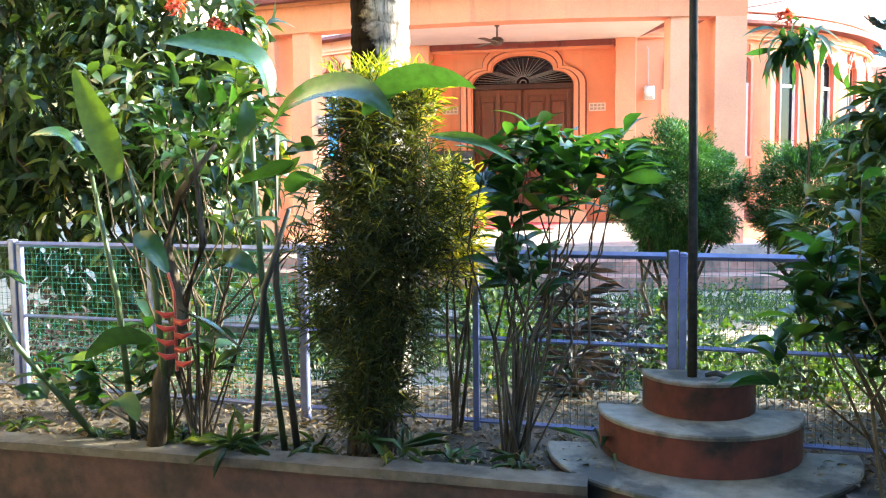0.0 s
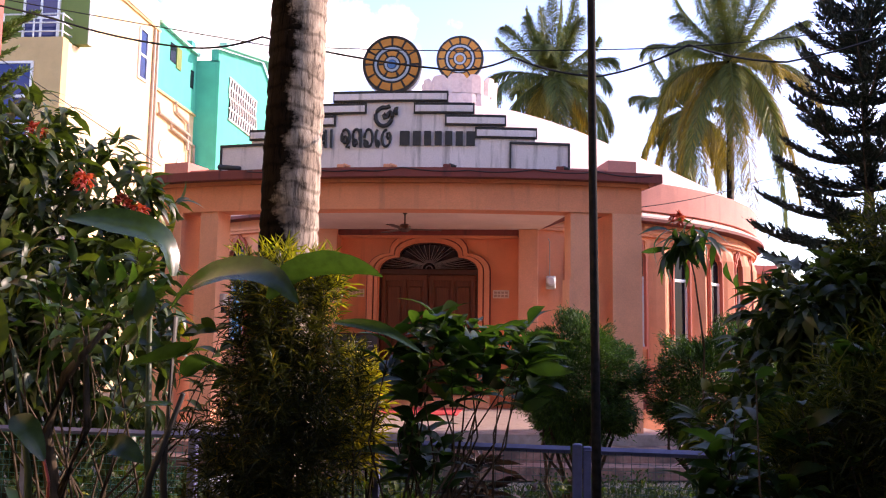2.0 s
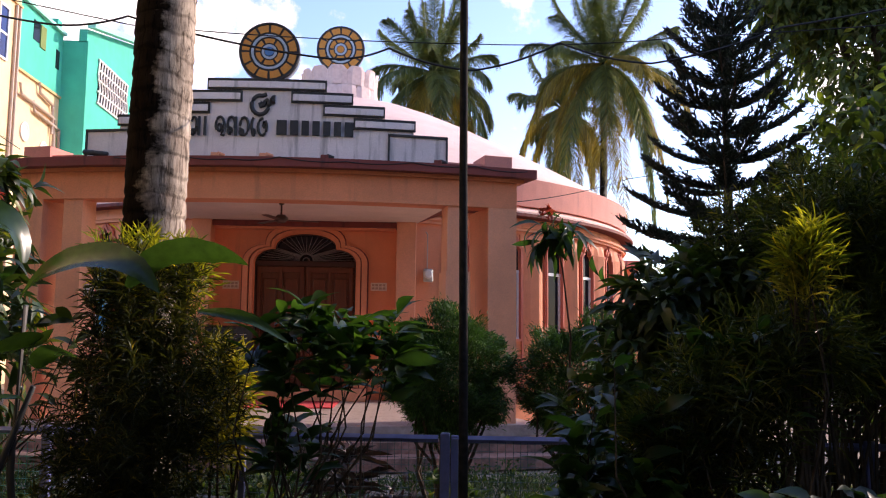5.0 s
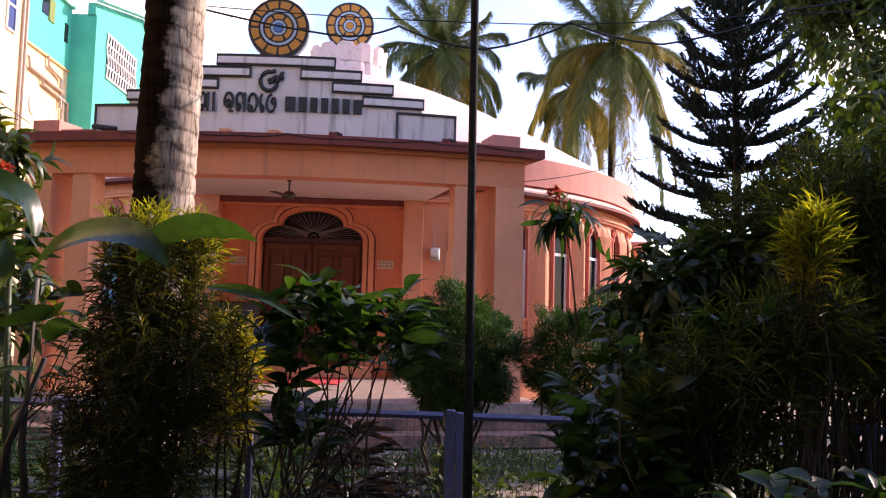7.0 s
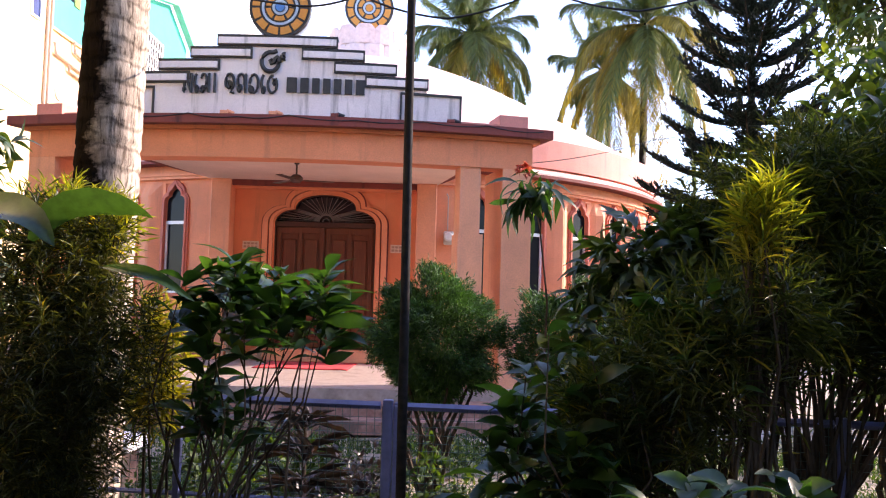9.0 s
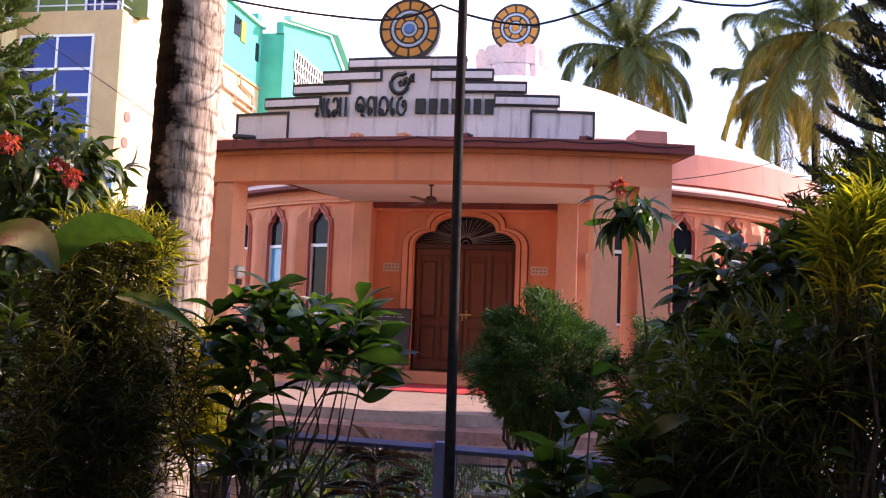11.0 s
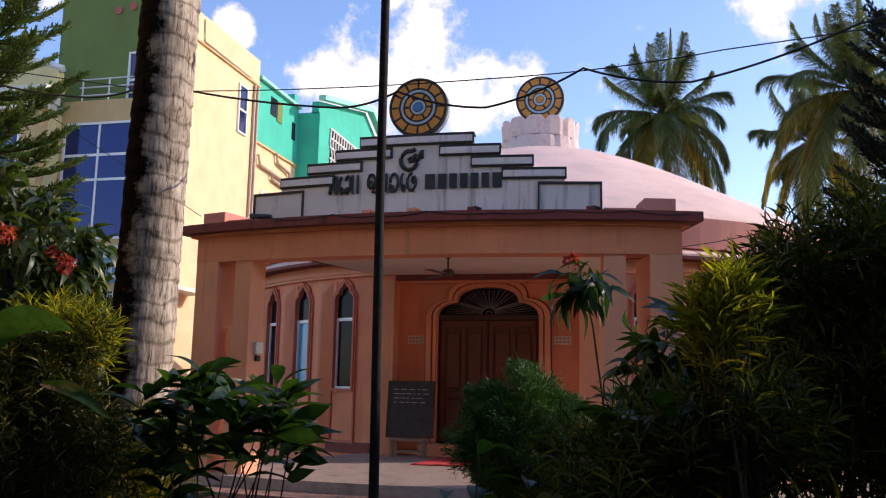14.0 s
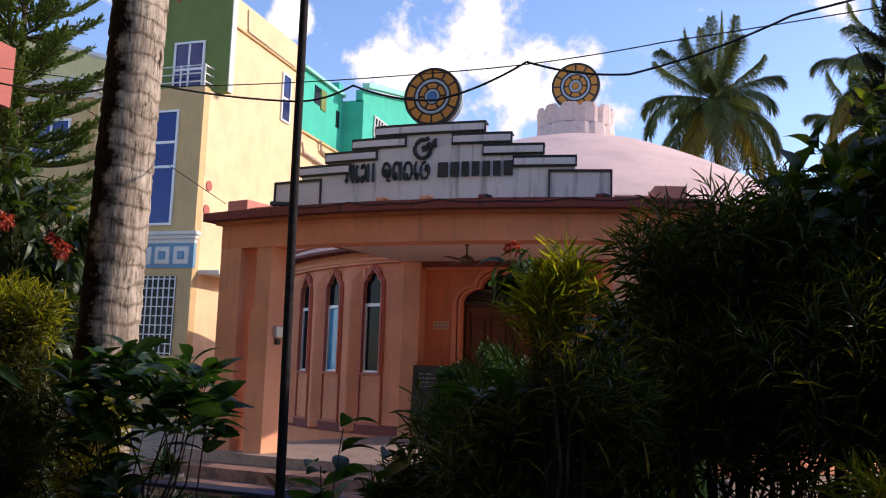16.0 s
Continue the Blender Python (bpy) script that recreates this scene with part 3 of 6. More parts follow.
def around(hole, W, z0, top):
    """A rectangle's outline with a point for each point of the hole."""
    w = abs(hole[0][0])
    pts = []
    for k, (x, z) in enumerate(hole):
        if k in (0, len(hole) - 1):
            pts.append((math.copysign(W, x), z0))
        elif k in (1, len(hole) - 2):
            pts.append((math.copysign(W, x), z))
        else:
            pts.append((max(-W, min(W, x * W / w)), top))
    return pts


# wall of the drum: piers, parapets under the windows, heads over them
for side in (-1, 1):
    edges = [15.6] + [v for k in range(7) for v in (WIN_FIRST + WIN_STEP * k - WIN_HALF, WIN_FIRST + WIN_STEP * k + WIN_HALF)] + [180.0]
    for k in range(0, len(edges), 2):
        a, b = edges[k] * side, edges[k + 1] * side
        part("wall", arced(R_WALL - 0.28, R_WALL, min(a, b), max(a, b), 0.0, 3.95, n=max(2, int(abs(b - a) / 4))), SALMON, hall)
for a in win_angles:
    part("wall", arced(R_WALL - 0.28, R_WALL, a - WIN_HALF, a + WIN_HALF, 0.0, SILL, n=2), SALMON, hall)
    part("wall", arced(R_WALL - 0.28, R_WALL, a - WIN_HALF, a + WIN_HALF, HEAD + 0.02, 3.95, n=2), SALMON, hall)


def pleat(a):
    """Folded pier between two windows: an arris standing proud of the wall, tapered at its head and foot."""
    bm = bmesh.new()
    h = WIN_STEP / 2 - WIN_HALF - 0.42
    rows = []
    for z, d in ((0.40, 0.02), (0.46, 0.12), (2.0, 0.13), (3.40, 0.12), (3.66, 0.02)):
        rows.append([bm.verts.new(on_arc(R_WALL - 0.01, a - h, z)), bm.verts.new(on_arc(R_WALL + d * 0.5, a - h * 0.45, z)), bm.verts.new(on_arc(R_WALL + d, a + h * 0.12, z)),
                     bm.verts.new(on_arc(R_WALL + d * 0.92, a + h * 0.3, z)), bm.verts.new(on_arc(R_WALL - 0.01, a + h, z))])
    for p, q in zip(rows, rows[1:]):
        for k in range(4):
            bm.faces.new((p[k], p[k + 1], q[k + 1], q[k]))
    bm.faces.new(rows[0][::-1])
    bm.faces.new(rows[-1])
    return bm


for side in (-1, 1):
    for k in range(8):
        part("pier", pleat(side * (WIN_FIRST + WIN_STEP * (k + 0.5))), SALMON, hall)


def hall_window():
    """One arched window in its own axes: surround, frame, panes, transom."""
    win = new("window")
    w = 0.235
    hole = cusped(w, 0.14, SPRING, 0.11, 0.13, SILL, 0.09, 5)
    mid = cusped(w + 0.04, 0.17, SPRING, 0.14, 0.16, SILL - 0.05, 0.11, 5)
    outer = cusped(w + 0.075, 0.20, SPRING, 0.17, 0.19, SILL - 1.0, 0.13, 5)
    part("surround", plated(outer, -0.03, 0.03, [(x, z if k not in (0, len(mid) - 1) else SILL - 0.95) for k, (x, z) in enumerate(mid)]), FRAME_RED, win)
    part("surround", plated(mid, -0.055, 0.03, hole), FRAME_RED, win)
    part("spandrel", plated(around(hole, w + 0.02, SILL, HEAD + 0.06), 0.03, 0.16, hole), SALMON, win)
    part("pane", boxed(-w, w, 0.05, 0.062, SILL, 2.865), DARKGLASS, win)
    part("pane", boxed(-w, w, 0.05, 0.062, 2.905, HEAD + 0.02), DARKGLASS, win)
    part("transom", boxed(-w, w, 0.015, 0.07, 2.86, 2.92), ALU, win)
    for x in (-w + 0.022, w - 0.022):
        part("frame_bar", boxed(x - 0.022, x + 0.022, 0.02, 0.07, SILL + 0.04, 2.86), ALU, win)
    part("window_sill", boxed(-w, w, 0.01, 0.075, SILL, SILL + 0.04), ALU, win)
    return win


proto = hall_window()
for k, a in enumerate(win_angles):
    p = on_arc(R_WALL + 0.0, a)
    m = pose(p.x, p.y, 0, 0, 0, a)
    w = proto if k == 0 else copy_thing(proto, m)
    w.matrix_basis = m
    w.parent = hall
    if abs(a + 31.7) < 0.1:
        for c in w.children:
            if c.name.startswith("pane") and c.data.vertices[0].co.z < 2:
                c.data = c.data.copy()
                c.data.materials[0] = CYANGLASS
                c["label"] = "sky-blue filmed pane"

for side in (-1, 1):
    part("skirting", arced(R_WALL - 0.2, R_WALL + 0.03, min(side * 15.6, side * 90), max(side * 15.6, side * 90), 0.40, 0.60, n=24), MAROON, hall)

# cornice, sloping ledge, parapet and dome
part("cornice", arced(R_WALL - 0.2, R_WALL + 0.13, 15.6, 344.4, 3.74, 3.79, n=96), SALMON, hall)
part("cornice", arced(R_WALL - 0.2, R_WALL + 0.09, 15.6, 344.4, 3.69, 3.74, n=96), PEACH, hall)
part("ledge_edge", arced(R_WALL - 0.2, R_WALL + 0.30, 0.0, 360.0, 3.95, 4.01, n=120), MAROON, hall)
part("ledge", arced(R_WALL - 0.2, R_WALL + 0.27, 0.0, 360.0, 4.01, 4.30, n=120, z1b=4.05), DOMEPINK, hall, "pale pink sloping ledge")
part("parapet", arced(R_WALL - 0.2, R_WALL + 0.14, 0.0, 360.0, 4.18, 4.74, n=120), PINK, hall)
dome_profile = [(7.45, 4.60), (7.42, 4.76), (6.98, 5.03), (6.49, 5.31), (5.86, 5.66), (5.23, 6.0), (4.50, 6.39), (3.77, 6.77), (3.0, 7.13), (2.26, 7.43), (1.6, 7.63), (0.96, 7.78), (0.4, 7.86), (0.0, 7.88)]
part("dome", lathe(bmesh.new(), dome_profile, 96, (X0, Y0), cap=False), DOMEPINK, hall, "pale pink shallow dome", smooth=True)

# lotus pedestal with its two tiers of petals
part("lotus_base", lathe(bmesh.new(), [(1.12, 7.55), (1.13, 7.70), (1.0, 7.74), (0.96, 8.1), (0.92, 8.42), (0.74, 8.50), (0.34, 8.54), (0.24, 8.78), (0.0, 8.79)], 40, (X0, Y0), cap=False), STONEPINK, hall, smooth=True)


def petal(a, r0, z0, z1, half, flare, shoulder=0.55):
    bm = bmesh.new()
    rows = []
    for k in range(6):
        t = k / 5
        wdt = half * (1.0 if t < shoulder else math.sqrt(max(0.25, 1 - ((t - shoulder) / (1.06 - shoulder)) ** 3.6)))
        r = r0 + flare * t * t
        rows.append([bm.verts.new((X0 + (r + b + th) * math.sin(radians(a + q * wdt)), Y0 - (r + b + th) * math.cos(radians(a + q * wdt)), z0 + (z1 - z0) * t))
                     for th in (0.0, 0.035) for q, b in ((-1, 0), (-0.5, 0.03), (0.5, 0.03), (1, 0))])
    for p, q in zip(rows, rows[1:]):
        for i in range(8):
            j = (i + 1) % 8 if i not in (3, 7) else (7 if i == 3 else 0)
            if i in (3, 7):
                continue
            bm.faces.new((p[i], p[i + 1], q[i + 1], q[i]))
        bm.faces.new((p[0], q[0], q[4], p[4]))
        bm.faces.new((p[3], p[7], q[7], q[3]))
    bm.faces.new([rows[-1][k] for k in (0, 1, 2, 3, 7, 6, 5, 4)])
    bmesh.ops.recalc_face_normals(bm, faces=bm.faces)
    return bm


for k in range(12):
    part("petal", petal(k * 30, 0.945, 8.14, 8.63, 14.9, 0.03), STONEPINK, hall)
    part("petal", petal(k * 30 + 15, 0.985, 7.70, 8.125, 14.9, -0.03, 0.9), STONEPINK, hall)

# entrance wall, pilasters, door
YD = 16.80
door_hole = cusped(0.93, 0.56, 2.92, 0.26, 0.28, 0.42)
shift = Matrix.Translation((X0, YD, 0))


def put(name, bm, material, parent, label="", smooth=False):
    """A part given in the entrance's axes: x from the hall's axis, y from the entrance wall."""
    bmesh.ops.transform(bm, matrix=shift, verts=bm.verts)
    return part(name, bm, material, parent, label, smooth)


put("entrance_wall", plated(around(door_hole, 2.0, 0.42, 4.0), 0.0, 0.25, door_hole), SALMON, hall)
for s in (-1, 1):
    put("pilaster", boxed(min(s * 1.68, s * 2.04), max(s * 1.68, s * 2.04), -0.36, 0.3, 0.40, 3.672, bevel=0.012), PEACH, hall)
    put("wall", boxed(min(s * 2.0, s * 2.06), max(s * 2.0, s * 2.06), 0.0, 0.45, 0.40, 3.95), SALMON, hall)
put("lintel_band", boxed(-1.68, 1.68, -0.30, 0.05, 3.57, 3.672, bevel=0.01), MAROON, hall)
put("lintel_band", boxed(-1.66, 1.66, -0.22, 0.05, 3.53, 3.57), SALMON, hall)
put("door_step", boxed(-1.18, 1.18, -0.42, 0.2, 0.42, 0.635, bevel=0.015), PEACH, hall)

entrance_door = new("door")
entrance_door.parent = hall
entrance_door["label"] = "closed double door of polished red-brown wood"
lay = [(1.17, 0.75, 0.34, 0.42), (1.145, 0.73, 0.33, 0.405), (1.045, 0.655, 0.295, 0.35), (1.02, 0.635, 0.288, 0.335), (0.955, 0.58, 0.265, 0.295), (0.91, 0.545, 0.25, 0.27)]
outl = [cusped(w, s, 2.92, a, b, 0.64) for w, s, a, b in lay]
for k, (dep, mat) in enumerate(((0.03, MAROON), (0.09, SALMON), (0.03, MAROON), (0.07, SALMON), (-0.02, DARKWOOD))):
    put("moulding", plated(outl[k], -dep, 0.1, outl[k + 1]), mat, entrance_door)
put("fanlight_backing", plated(cusped(0.92, 0.55, 2.92, 0.255, 0.275, 2.86), 0.14, 0.17), FANGLASS, entrance_door)
put("door_head", boxed(-0.92, 0.92, 0.02, 0.16, 2.86, 2.96, bevel=0.01), DARKWOOD, entrance_door)
for k in range(27):
    t = math.pi * (k + 0.5) / 27
    ex, ez = 0.9 * math.cos(t), 0.46 * math.sin(t)
    if abs(ex) > 0.55:
        ez = min(ez, 0.24)
    put("fanlight_bar", tubed([(0.13 * math.cos(t), 0.10, 2.97 + 0.13 * math.sin(t)), (ex, 0.10, 2.97 + ez)], 0.0065, 4), GRILLE, entrance_door)
for r in (0.13, 0.06):
    put("fanlight_ring", tubed([(r * math.cos(math.pi * k / 10), 0.09, 2.97 + r * math.sin(math.pi * k / 10)) for k in range(11)], 0.012, 5), GRILLE, entrance_door)


def door_leaf(x0, x1):
    put("leaf_board", boxed(x0, x1, 0.06, 0.10, 0.64, 2.87), DOORWOOD, entrance_door)
    w = x1 - x0
    cols = [x0 + 0.02, x0 + 0.09, x0 + w / 2 - 0.035, x0 + w / 2 + 0.035, x1 - 0.09, x1 - 0.02]
    for a, b in ((cols[0], cols[1]), (cols[2], cols[3]), (cols[4], cols[5])):
        put("stile", boxed(a, b, 0.025, 0.06, 0.66, 2.85, bevel=0.006), DOORWOOD, entrance_door)
    for z, h in ((0.66, 0.14), (1.45, 0.12), (2.74, 0.11)):
        put("rail", boxed(x0 + 0.02, x1 - 0.02, 0.028, 0.06, z, z + h, bevel=0.006), DOORWOOD, entrance_door)
    for a, b in ((cols[1], cols[2]), (cols[3], cols[4])):
        for z0, z1 in ((0.82, 1.43), (1.59, 2.66)):
            put("panel", boxed(a + 0.035, b - 0.035, 0.03, 0.06, z0 + 0.03, z1 - 0.02, bevel=0.022), DOORWOOD, entrance_door)


door_leaf(-0.905, -0.006)
door_leaf(0.006, 0.905)
for x in (-0.07, 0.07):
    put("handle", tubed([(x, 0.03, 1.62), (x, -0.02, 1.62), (x, -0.02, 1.74), (x, 0.03, 1.74)], 0.011, 6), BRASS, entrance_door, "brass handle")
put("latch", boxed(-0.16, 0.16, 0.005, 0.03, 1.66, 1.685), BRASS, entrance_door, "brass latch")
put("latch", boxed(-0.012, 0.012, 0.0, 0.03, 1.56, 1.66), BRASS, entrance_door, "brass latch")

# ---- the porch ----
porch = thing("entrance_porch", "salmon-painted porch with a flat bowed canopy on paired columns", "porch")
def apron(r, half, back_x, back_y, z0, z1, n=24):
    """Slab with a bowed front that narrows towards the door."""
    bm = bmesh.new()
    pts = [on_arc(r, -half + 2 * half * k / n) for k in range(n + 1)] + [Vector((X0 + back_x, back_y, 0)), Vector((X0 - back_x, back_y, 0))]
    lo, hi = [[bm.verts.new((p.x, p.y, z)) for p in pts] for z in (z0, z1)]
    bm.faces.new(lo[::-1])
    bm.faces.new(hi)
    for k in range(len(pts)):
        j = (k + 1) % len(pts)
        bm.faces.new((lo[k], lo[j], hi[j], hi[k]))
    bmesh.ops.recalc_face_normals(bm, faces=bm.faces)
    return bm


part("canopy_slab", apron(12.22, 17.2, 2.12, 16.62, 3.70, 3.82), MAROON, porch, "weathered maroon-edged canopy slab")
part("canopy_fascia", arced(11.68, 12.08, -16.6, 16.6, 3.655, 3.70, n=24), SALMON, porch)
part("soffit", apron(11.68, 14.9, 2.05, 16.6, 3.672, 3.698), SOFFIT, porch, "off-white plastered soffit")
part("beam", arced(11.68, 12.02, -16.2, 16.2, 3.30, 3.652, n=24), SALMON, porch)
for s in (-1, 1):
    a, b = sorted((s * 14.25, s * 16.2))
    part("column", arced(11.22, 12.015, a, b, 0.40, 3.31, n=2), PEACH, porch)
    a, b = sorted((s * 11.55, s * 12.85))
    part("column", arced(11.66, 11.99, a, b, 0.40, 3.31, n=2), PEACH, porch)
    a, b = sorted((s * 11.45, s * 13.05))
    part("column_dado", arced(11.63, 12.01, a, b, 0.40, 2.42, n=2), PEACH, porch)
    a, b = sorted((s * 14.0, s * 15.9))
    part("canopy_block", arced(11.5, 12.0, a, b, 3.82, 4.02, n=2), PINK, porch)
    a, b = sorted((s * 11.6, s * 14.0))
    part("canopy_kerb", arced(11.7, 11.95, a, b, 3.82, 3.90, n=3), PINK, porch)
part("porch_floor", arced(6.9, 12.25, -18.0, 18.0, 0.0, 0.42, n=24), FLOORMAT, porch, "worn cement porch floor")
part("step", arced(12.25, 12.82, -18.0, 18.0, 0.0, 0.285, n=24), STEPMAT, porch, "worn pinkish cement step")
part("step", arced(12.82, 13.25, -18.0, 18.0, 0.0, 0.145, n=24), STEPMAT, porch, "worn reddish bottom step")

# stepped name board on the canopy
parapet = thing("name_parapet", "stepped weathered white name board edged in black", "sign", at=(0, 0, 0))


def deg_of(x, r=12.1):
    return math.degrees(math.asin(x / r))


def board(x0, x1, z0, z1, r0, r1, mat, name="panel"):
    return part(name, arced(r0, r1, deg_of(x0), deg_of(x1), z0, z1, n=max(2, int((x1 - x0) * 6))), mat, parapet)


STEPS = [(2.40, 1.63, 4.21), (1.96, 1.14, 4.39), (1.55, 0.74, 4.555), (1.13, 0.32, 4.715), (0.78, 0.0, 4.875)]
for k, (xo, xi, zt) in enumerate(STEPS):
    zb = 3.82 if k == 0 else STEPS[k - 1][2] - 0.01
    board(-xo + 0.02, xo - 0.02, zb, zt - 0.01, 11.86, 12.03, WHITEWASH, "board")
    if k:
        spans = [(-xo, -xi), (xi, xo)] if k < 4 else [(-xo, xo)]
        for a, b in spans:
            board(a, b, zt - 0.135, zt, 12.03, 12.065, BLACKPAINT, "black_band")
            board(a + 0.022, b - 0.022, zt - 0.112, zt - 0.028, 12.065, 12.085, WHITEWASH, "white_band")
            board(a, b, zt - 0.0, zt + 0.012, 11.86, 12.07, BLACKPAINT, "black_band")
    else:
        for s in (-1, 1):
            a, b = sorted((s * 1.60, s * 2.40))
            for p, q, z0, z1 in ((a, b, zt - 0.025, zt + 0.005), (a, a + 0.022, 3.83, zt), (b - 0.022, b, 3.83, zt), (a, b, 3.83, 3.845)):
                board(p, q, z0, z1, 12.03, 12.055, BLACKPAINT, "black_band")

# raised letters, each a bent rod of black cement
def glyph(kind):
    """Strokes of one letter in a box 1 wide and 1 high."""
    def arc(cx, cy, r, a, b, ry=None):
        ry = ry or r
        return [(cx + r * math.cos(radians(a + (b - a) * k / 12)), cy + ry * math.sin(radians(a + (b - a) * k / 12))) for k in range(13)]
    table = {
        "na": [[(0.06, 0.14), (0.18, 0.03), (0.30, 0.16), (0.18, 0.30), (0.06, 0.14)], [(0.20, 0.30), (0.12, 0.62), (0.20, 0.94), (0.38, 0.86), (0.56, 0.50), (0.82, 0.12)], [(0.86, 1.0), (0.86, 0.0)]],
        "ma": [arc(0.32, 0.62, 0.28, 160, -90, 0.34), arc(0.22, 0.17, 0.15, 0, 360), [(0.32, 0.28), (0.80, 0.28)], [(0.82, 1.0), (0.82, 0.0)]],
        "e": [arc(0.55, 0.55, 0.42, 100, 235, 0.42) + arc(0.52, 0.18, 0.26, 150, -200, 0.16)],
        "aa": [[(0.5, 1.0), (0.5, 0.0)]],
        "bha": [arc(0.46, 0.55, 0.42, 215, -40, 0.43), arc(0.42, 0.42, 0.19, 0, 360), [(0.78, 0.28), (0.56, 0.02), (0.90, 0.0)]],
        "ga": [arc(0.40, 0.62, 0.36, 215, 0, 0.36) + [(0.76, 0.40)], [(0.84, 1.0), (0.84, 0.0)], arc(0.26, 0.24, 0.16, 0, 360, 0.18)],
        "ba": [arc(0.48, 0.50, 0.42, 180, -170, 0.47), arc(0.24, 0.18, 0.15, 0, 360)],
        "ta": [arc(0.48, 0.48, 0.42, 80, 380, 0.46) + [(0.78, 0.78), (0.60, 0.74), (0.54, 0.56), (0.66, 0.44), (0.80, 0.50)]],
        "om": [[(0.74, 0.97)] + arc(0.44, 0.46, 0.42, 75, 360, 0.45) + [(0.85, 0.62), (0.76, 0.70), (0.66, 0.62), (0.60, 0.44), (0.47, 0.40), (0.42, 0.52), (0.52, 0.60)], arc(1.10, 0.72, 0.10, 70, 290, 0.12), [(1.10, 0.72), (1.13, 0.73)]],
    }
    return table[kind]


lettering = new("lettering")
lettering.parent = parapet
lettering["label"] = "raised black lettering"


def letter(kind, x, z, w, h, rod):
    bm = bmesh.new()
    for stroke in glyph(kind):
        tube(bm, [on_arc(12.05, deg_of(x + u * w), z + v * h) for u, v in stroke], rod, 5)
    part("letter", bm, BLACKPAINT, lettering)


x = -1.22
for word in (("na", "e", "ma", "aa"), ("bha", "ga", "ba", "e", "ta")):
    for g in word:
        w = 0.064 if g in ("e", "aa") else 0.134
        letter(g, x, 4.125, w, 0.25, 0.0195)
        x += w + (0.018 if g in ("e", "aa") else 0.022)
    x += 0.085
letter("om", -0.20, 4.405, 0.27, 0.29, 0.030)
# the last word, a name, as plain bars
for x0, x1 in ((0.14, 0.27), (0.315, 0.42), (0.465, 0.56), (0.605, 0.70), (0.745, 0.84), (0.885, 0.98), (1.025, 1.14)):
    part("letter_bar", arced(12.03, 12.065, deg_of(x0), deg_of(x1), 4.15, 4.34, n=2), BLACKPAINT, lettering)


def sign_wheel(r, name, label, hub=HUBBLUE):
    """A round emblem of orange petals in rings, in its own xz plane with its front to -y."""
    wheel = thing(name, label, "emblem")
    def ring(r0, r1, y0, y1, a0=0.0, a1=360.0, n=48):
        bm = bmesh.new()
        rows = []
        for k in range(n + 1):
            t = radians(a0 + (a1 - a0) * k / n)
            rows.append([bm.verts.new((q * math.cos(t), y, q * math.sin(t))) for q, y in ((r0, y0), (r1, y0), (r1, y1), (r0, y1))])
        for p, q in zip(rows, rows[1:]):
            for i in range(4):
                bm.faces.new((p[i], p[(i + 1) % 4], q[(i + 1) % 4], q[i]))
        if a1 - a0 < 359:
            bm.faces.new(rows[0])
            bm.faces.new(rows[-1][::-1])
        bmesh.ops.recalc_face_normals(bm, faces=bm.faces)
        return bm
    part("disc", ring(0.02 * r, 0.985 * r, -0.02, 0.05), BLACKPAINT, wheel)
    part("rim", ring(0.94 * r, r, -0.035, 0.03), BLACKPAINT, wheel, "black rim")
    part("band", ring(0.90 * r, 1.012 * r, 0.03, 0.13), WHEELBLUE, wheel, "pale blue edge band")
    for k in range(12):
        part("petal", ring(0.665 * r, 0.905 * r, -0.032, -0.018, k * 30 + 2.8, k * 30 + 27.2, 6), ORANGE, wheel)
    part("ring", ring(0.515 * r, 0.595 * r, -0.034, -0.018), WHEELBLUE, wheel)
    for k in range(6):
        part("petal", ring(0.30 * r, 0.45 * r, -0.032, -0.018, k * 60 + 6, k * 60 + 54, 8), ORANGE, wheel)
    part("ring", ring(0.17 * r, 0.25 * r, -0.034, -0.018), WHEELBLUE, wheel)
    part("hub", ring(0.01 * r, 0.145 * r, -0.045, -0.018), hub, wheel)
    part("foot", boxed(-0.16 * r, 0.16 * r, -0.01, 0.06, -1.06 * r, -0.94 * r), BLACKPAINT, wheel)
    return wheel


w1 = sign_wheel(0.40, "emblem_wheel", "round orange petal emblem with blue rings on the name board")
p = on_arc(11.95, 0)
w1.matrix_basis = pose(p.x, p.y, 5.28, 0, 0, 0)
w2 = sign_wheel(0.645, "emblem_wheel", "large round orange petal emblem above the dome's lotus", ORANGE)
w2.matrix_basis = pose(X0, Y0 - 0.05, 9.35, 0, 0, 0)

# ---- the cream and green house beside the hall ----
house = thing("apartment_house", "three-storey cream, ochre and green house with blue glazing", "building")
FX, FY = -12.25, 23.1           # its corner next to the hall
part("side_wall", boxed(FX - 0.3, FX, FY + 0.3, 29.3, 0.0, 9.9), CREAM, house)
part("side_wall", boxed(FX - 0.3, FX, FY + 0.9, 29.3, 9.9, 12.35), CREAM, house)
part("side_wall", boxed(FX - 0.3, FX + 0.02, FY + 0.9, 29.3, 12.41, 13.35), CREAM, house)
part("drip_band", boxed(FX - 0.3, FX + 0.07, FY + 0.905, 29.36, 12.35, 12.41), OCHRE, house)
part("end_wall", boxed(-22.0, FX - 0.3, 29.0, 29.3, 0.0, 13.35), CREAM, house)
part("front_wall", boxed(-15.55, FX - 0.0, FY - 0.004, FY + 0.3, 0.0, 9.95), OCHRE, house)
part("roof", boxed(-22.0, FX - 0.004, FY + 0.3, 29.0, 9.7, 9.9), OFFWHITE, house)
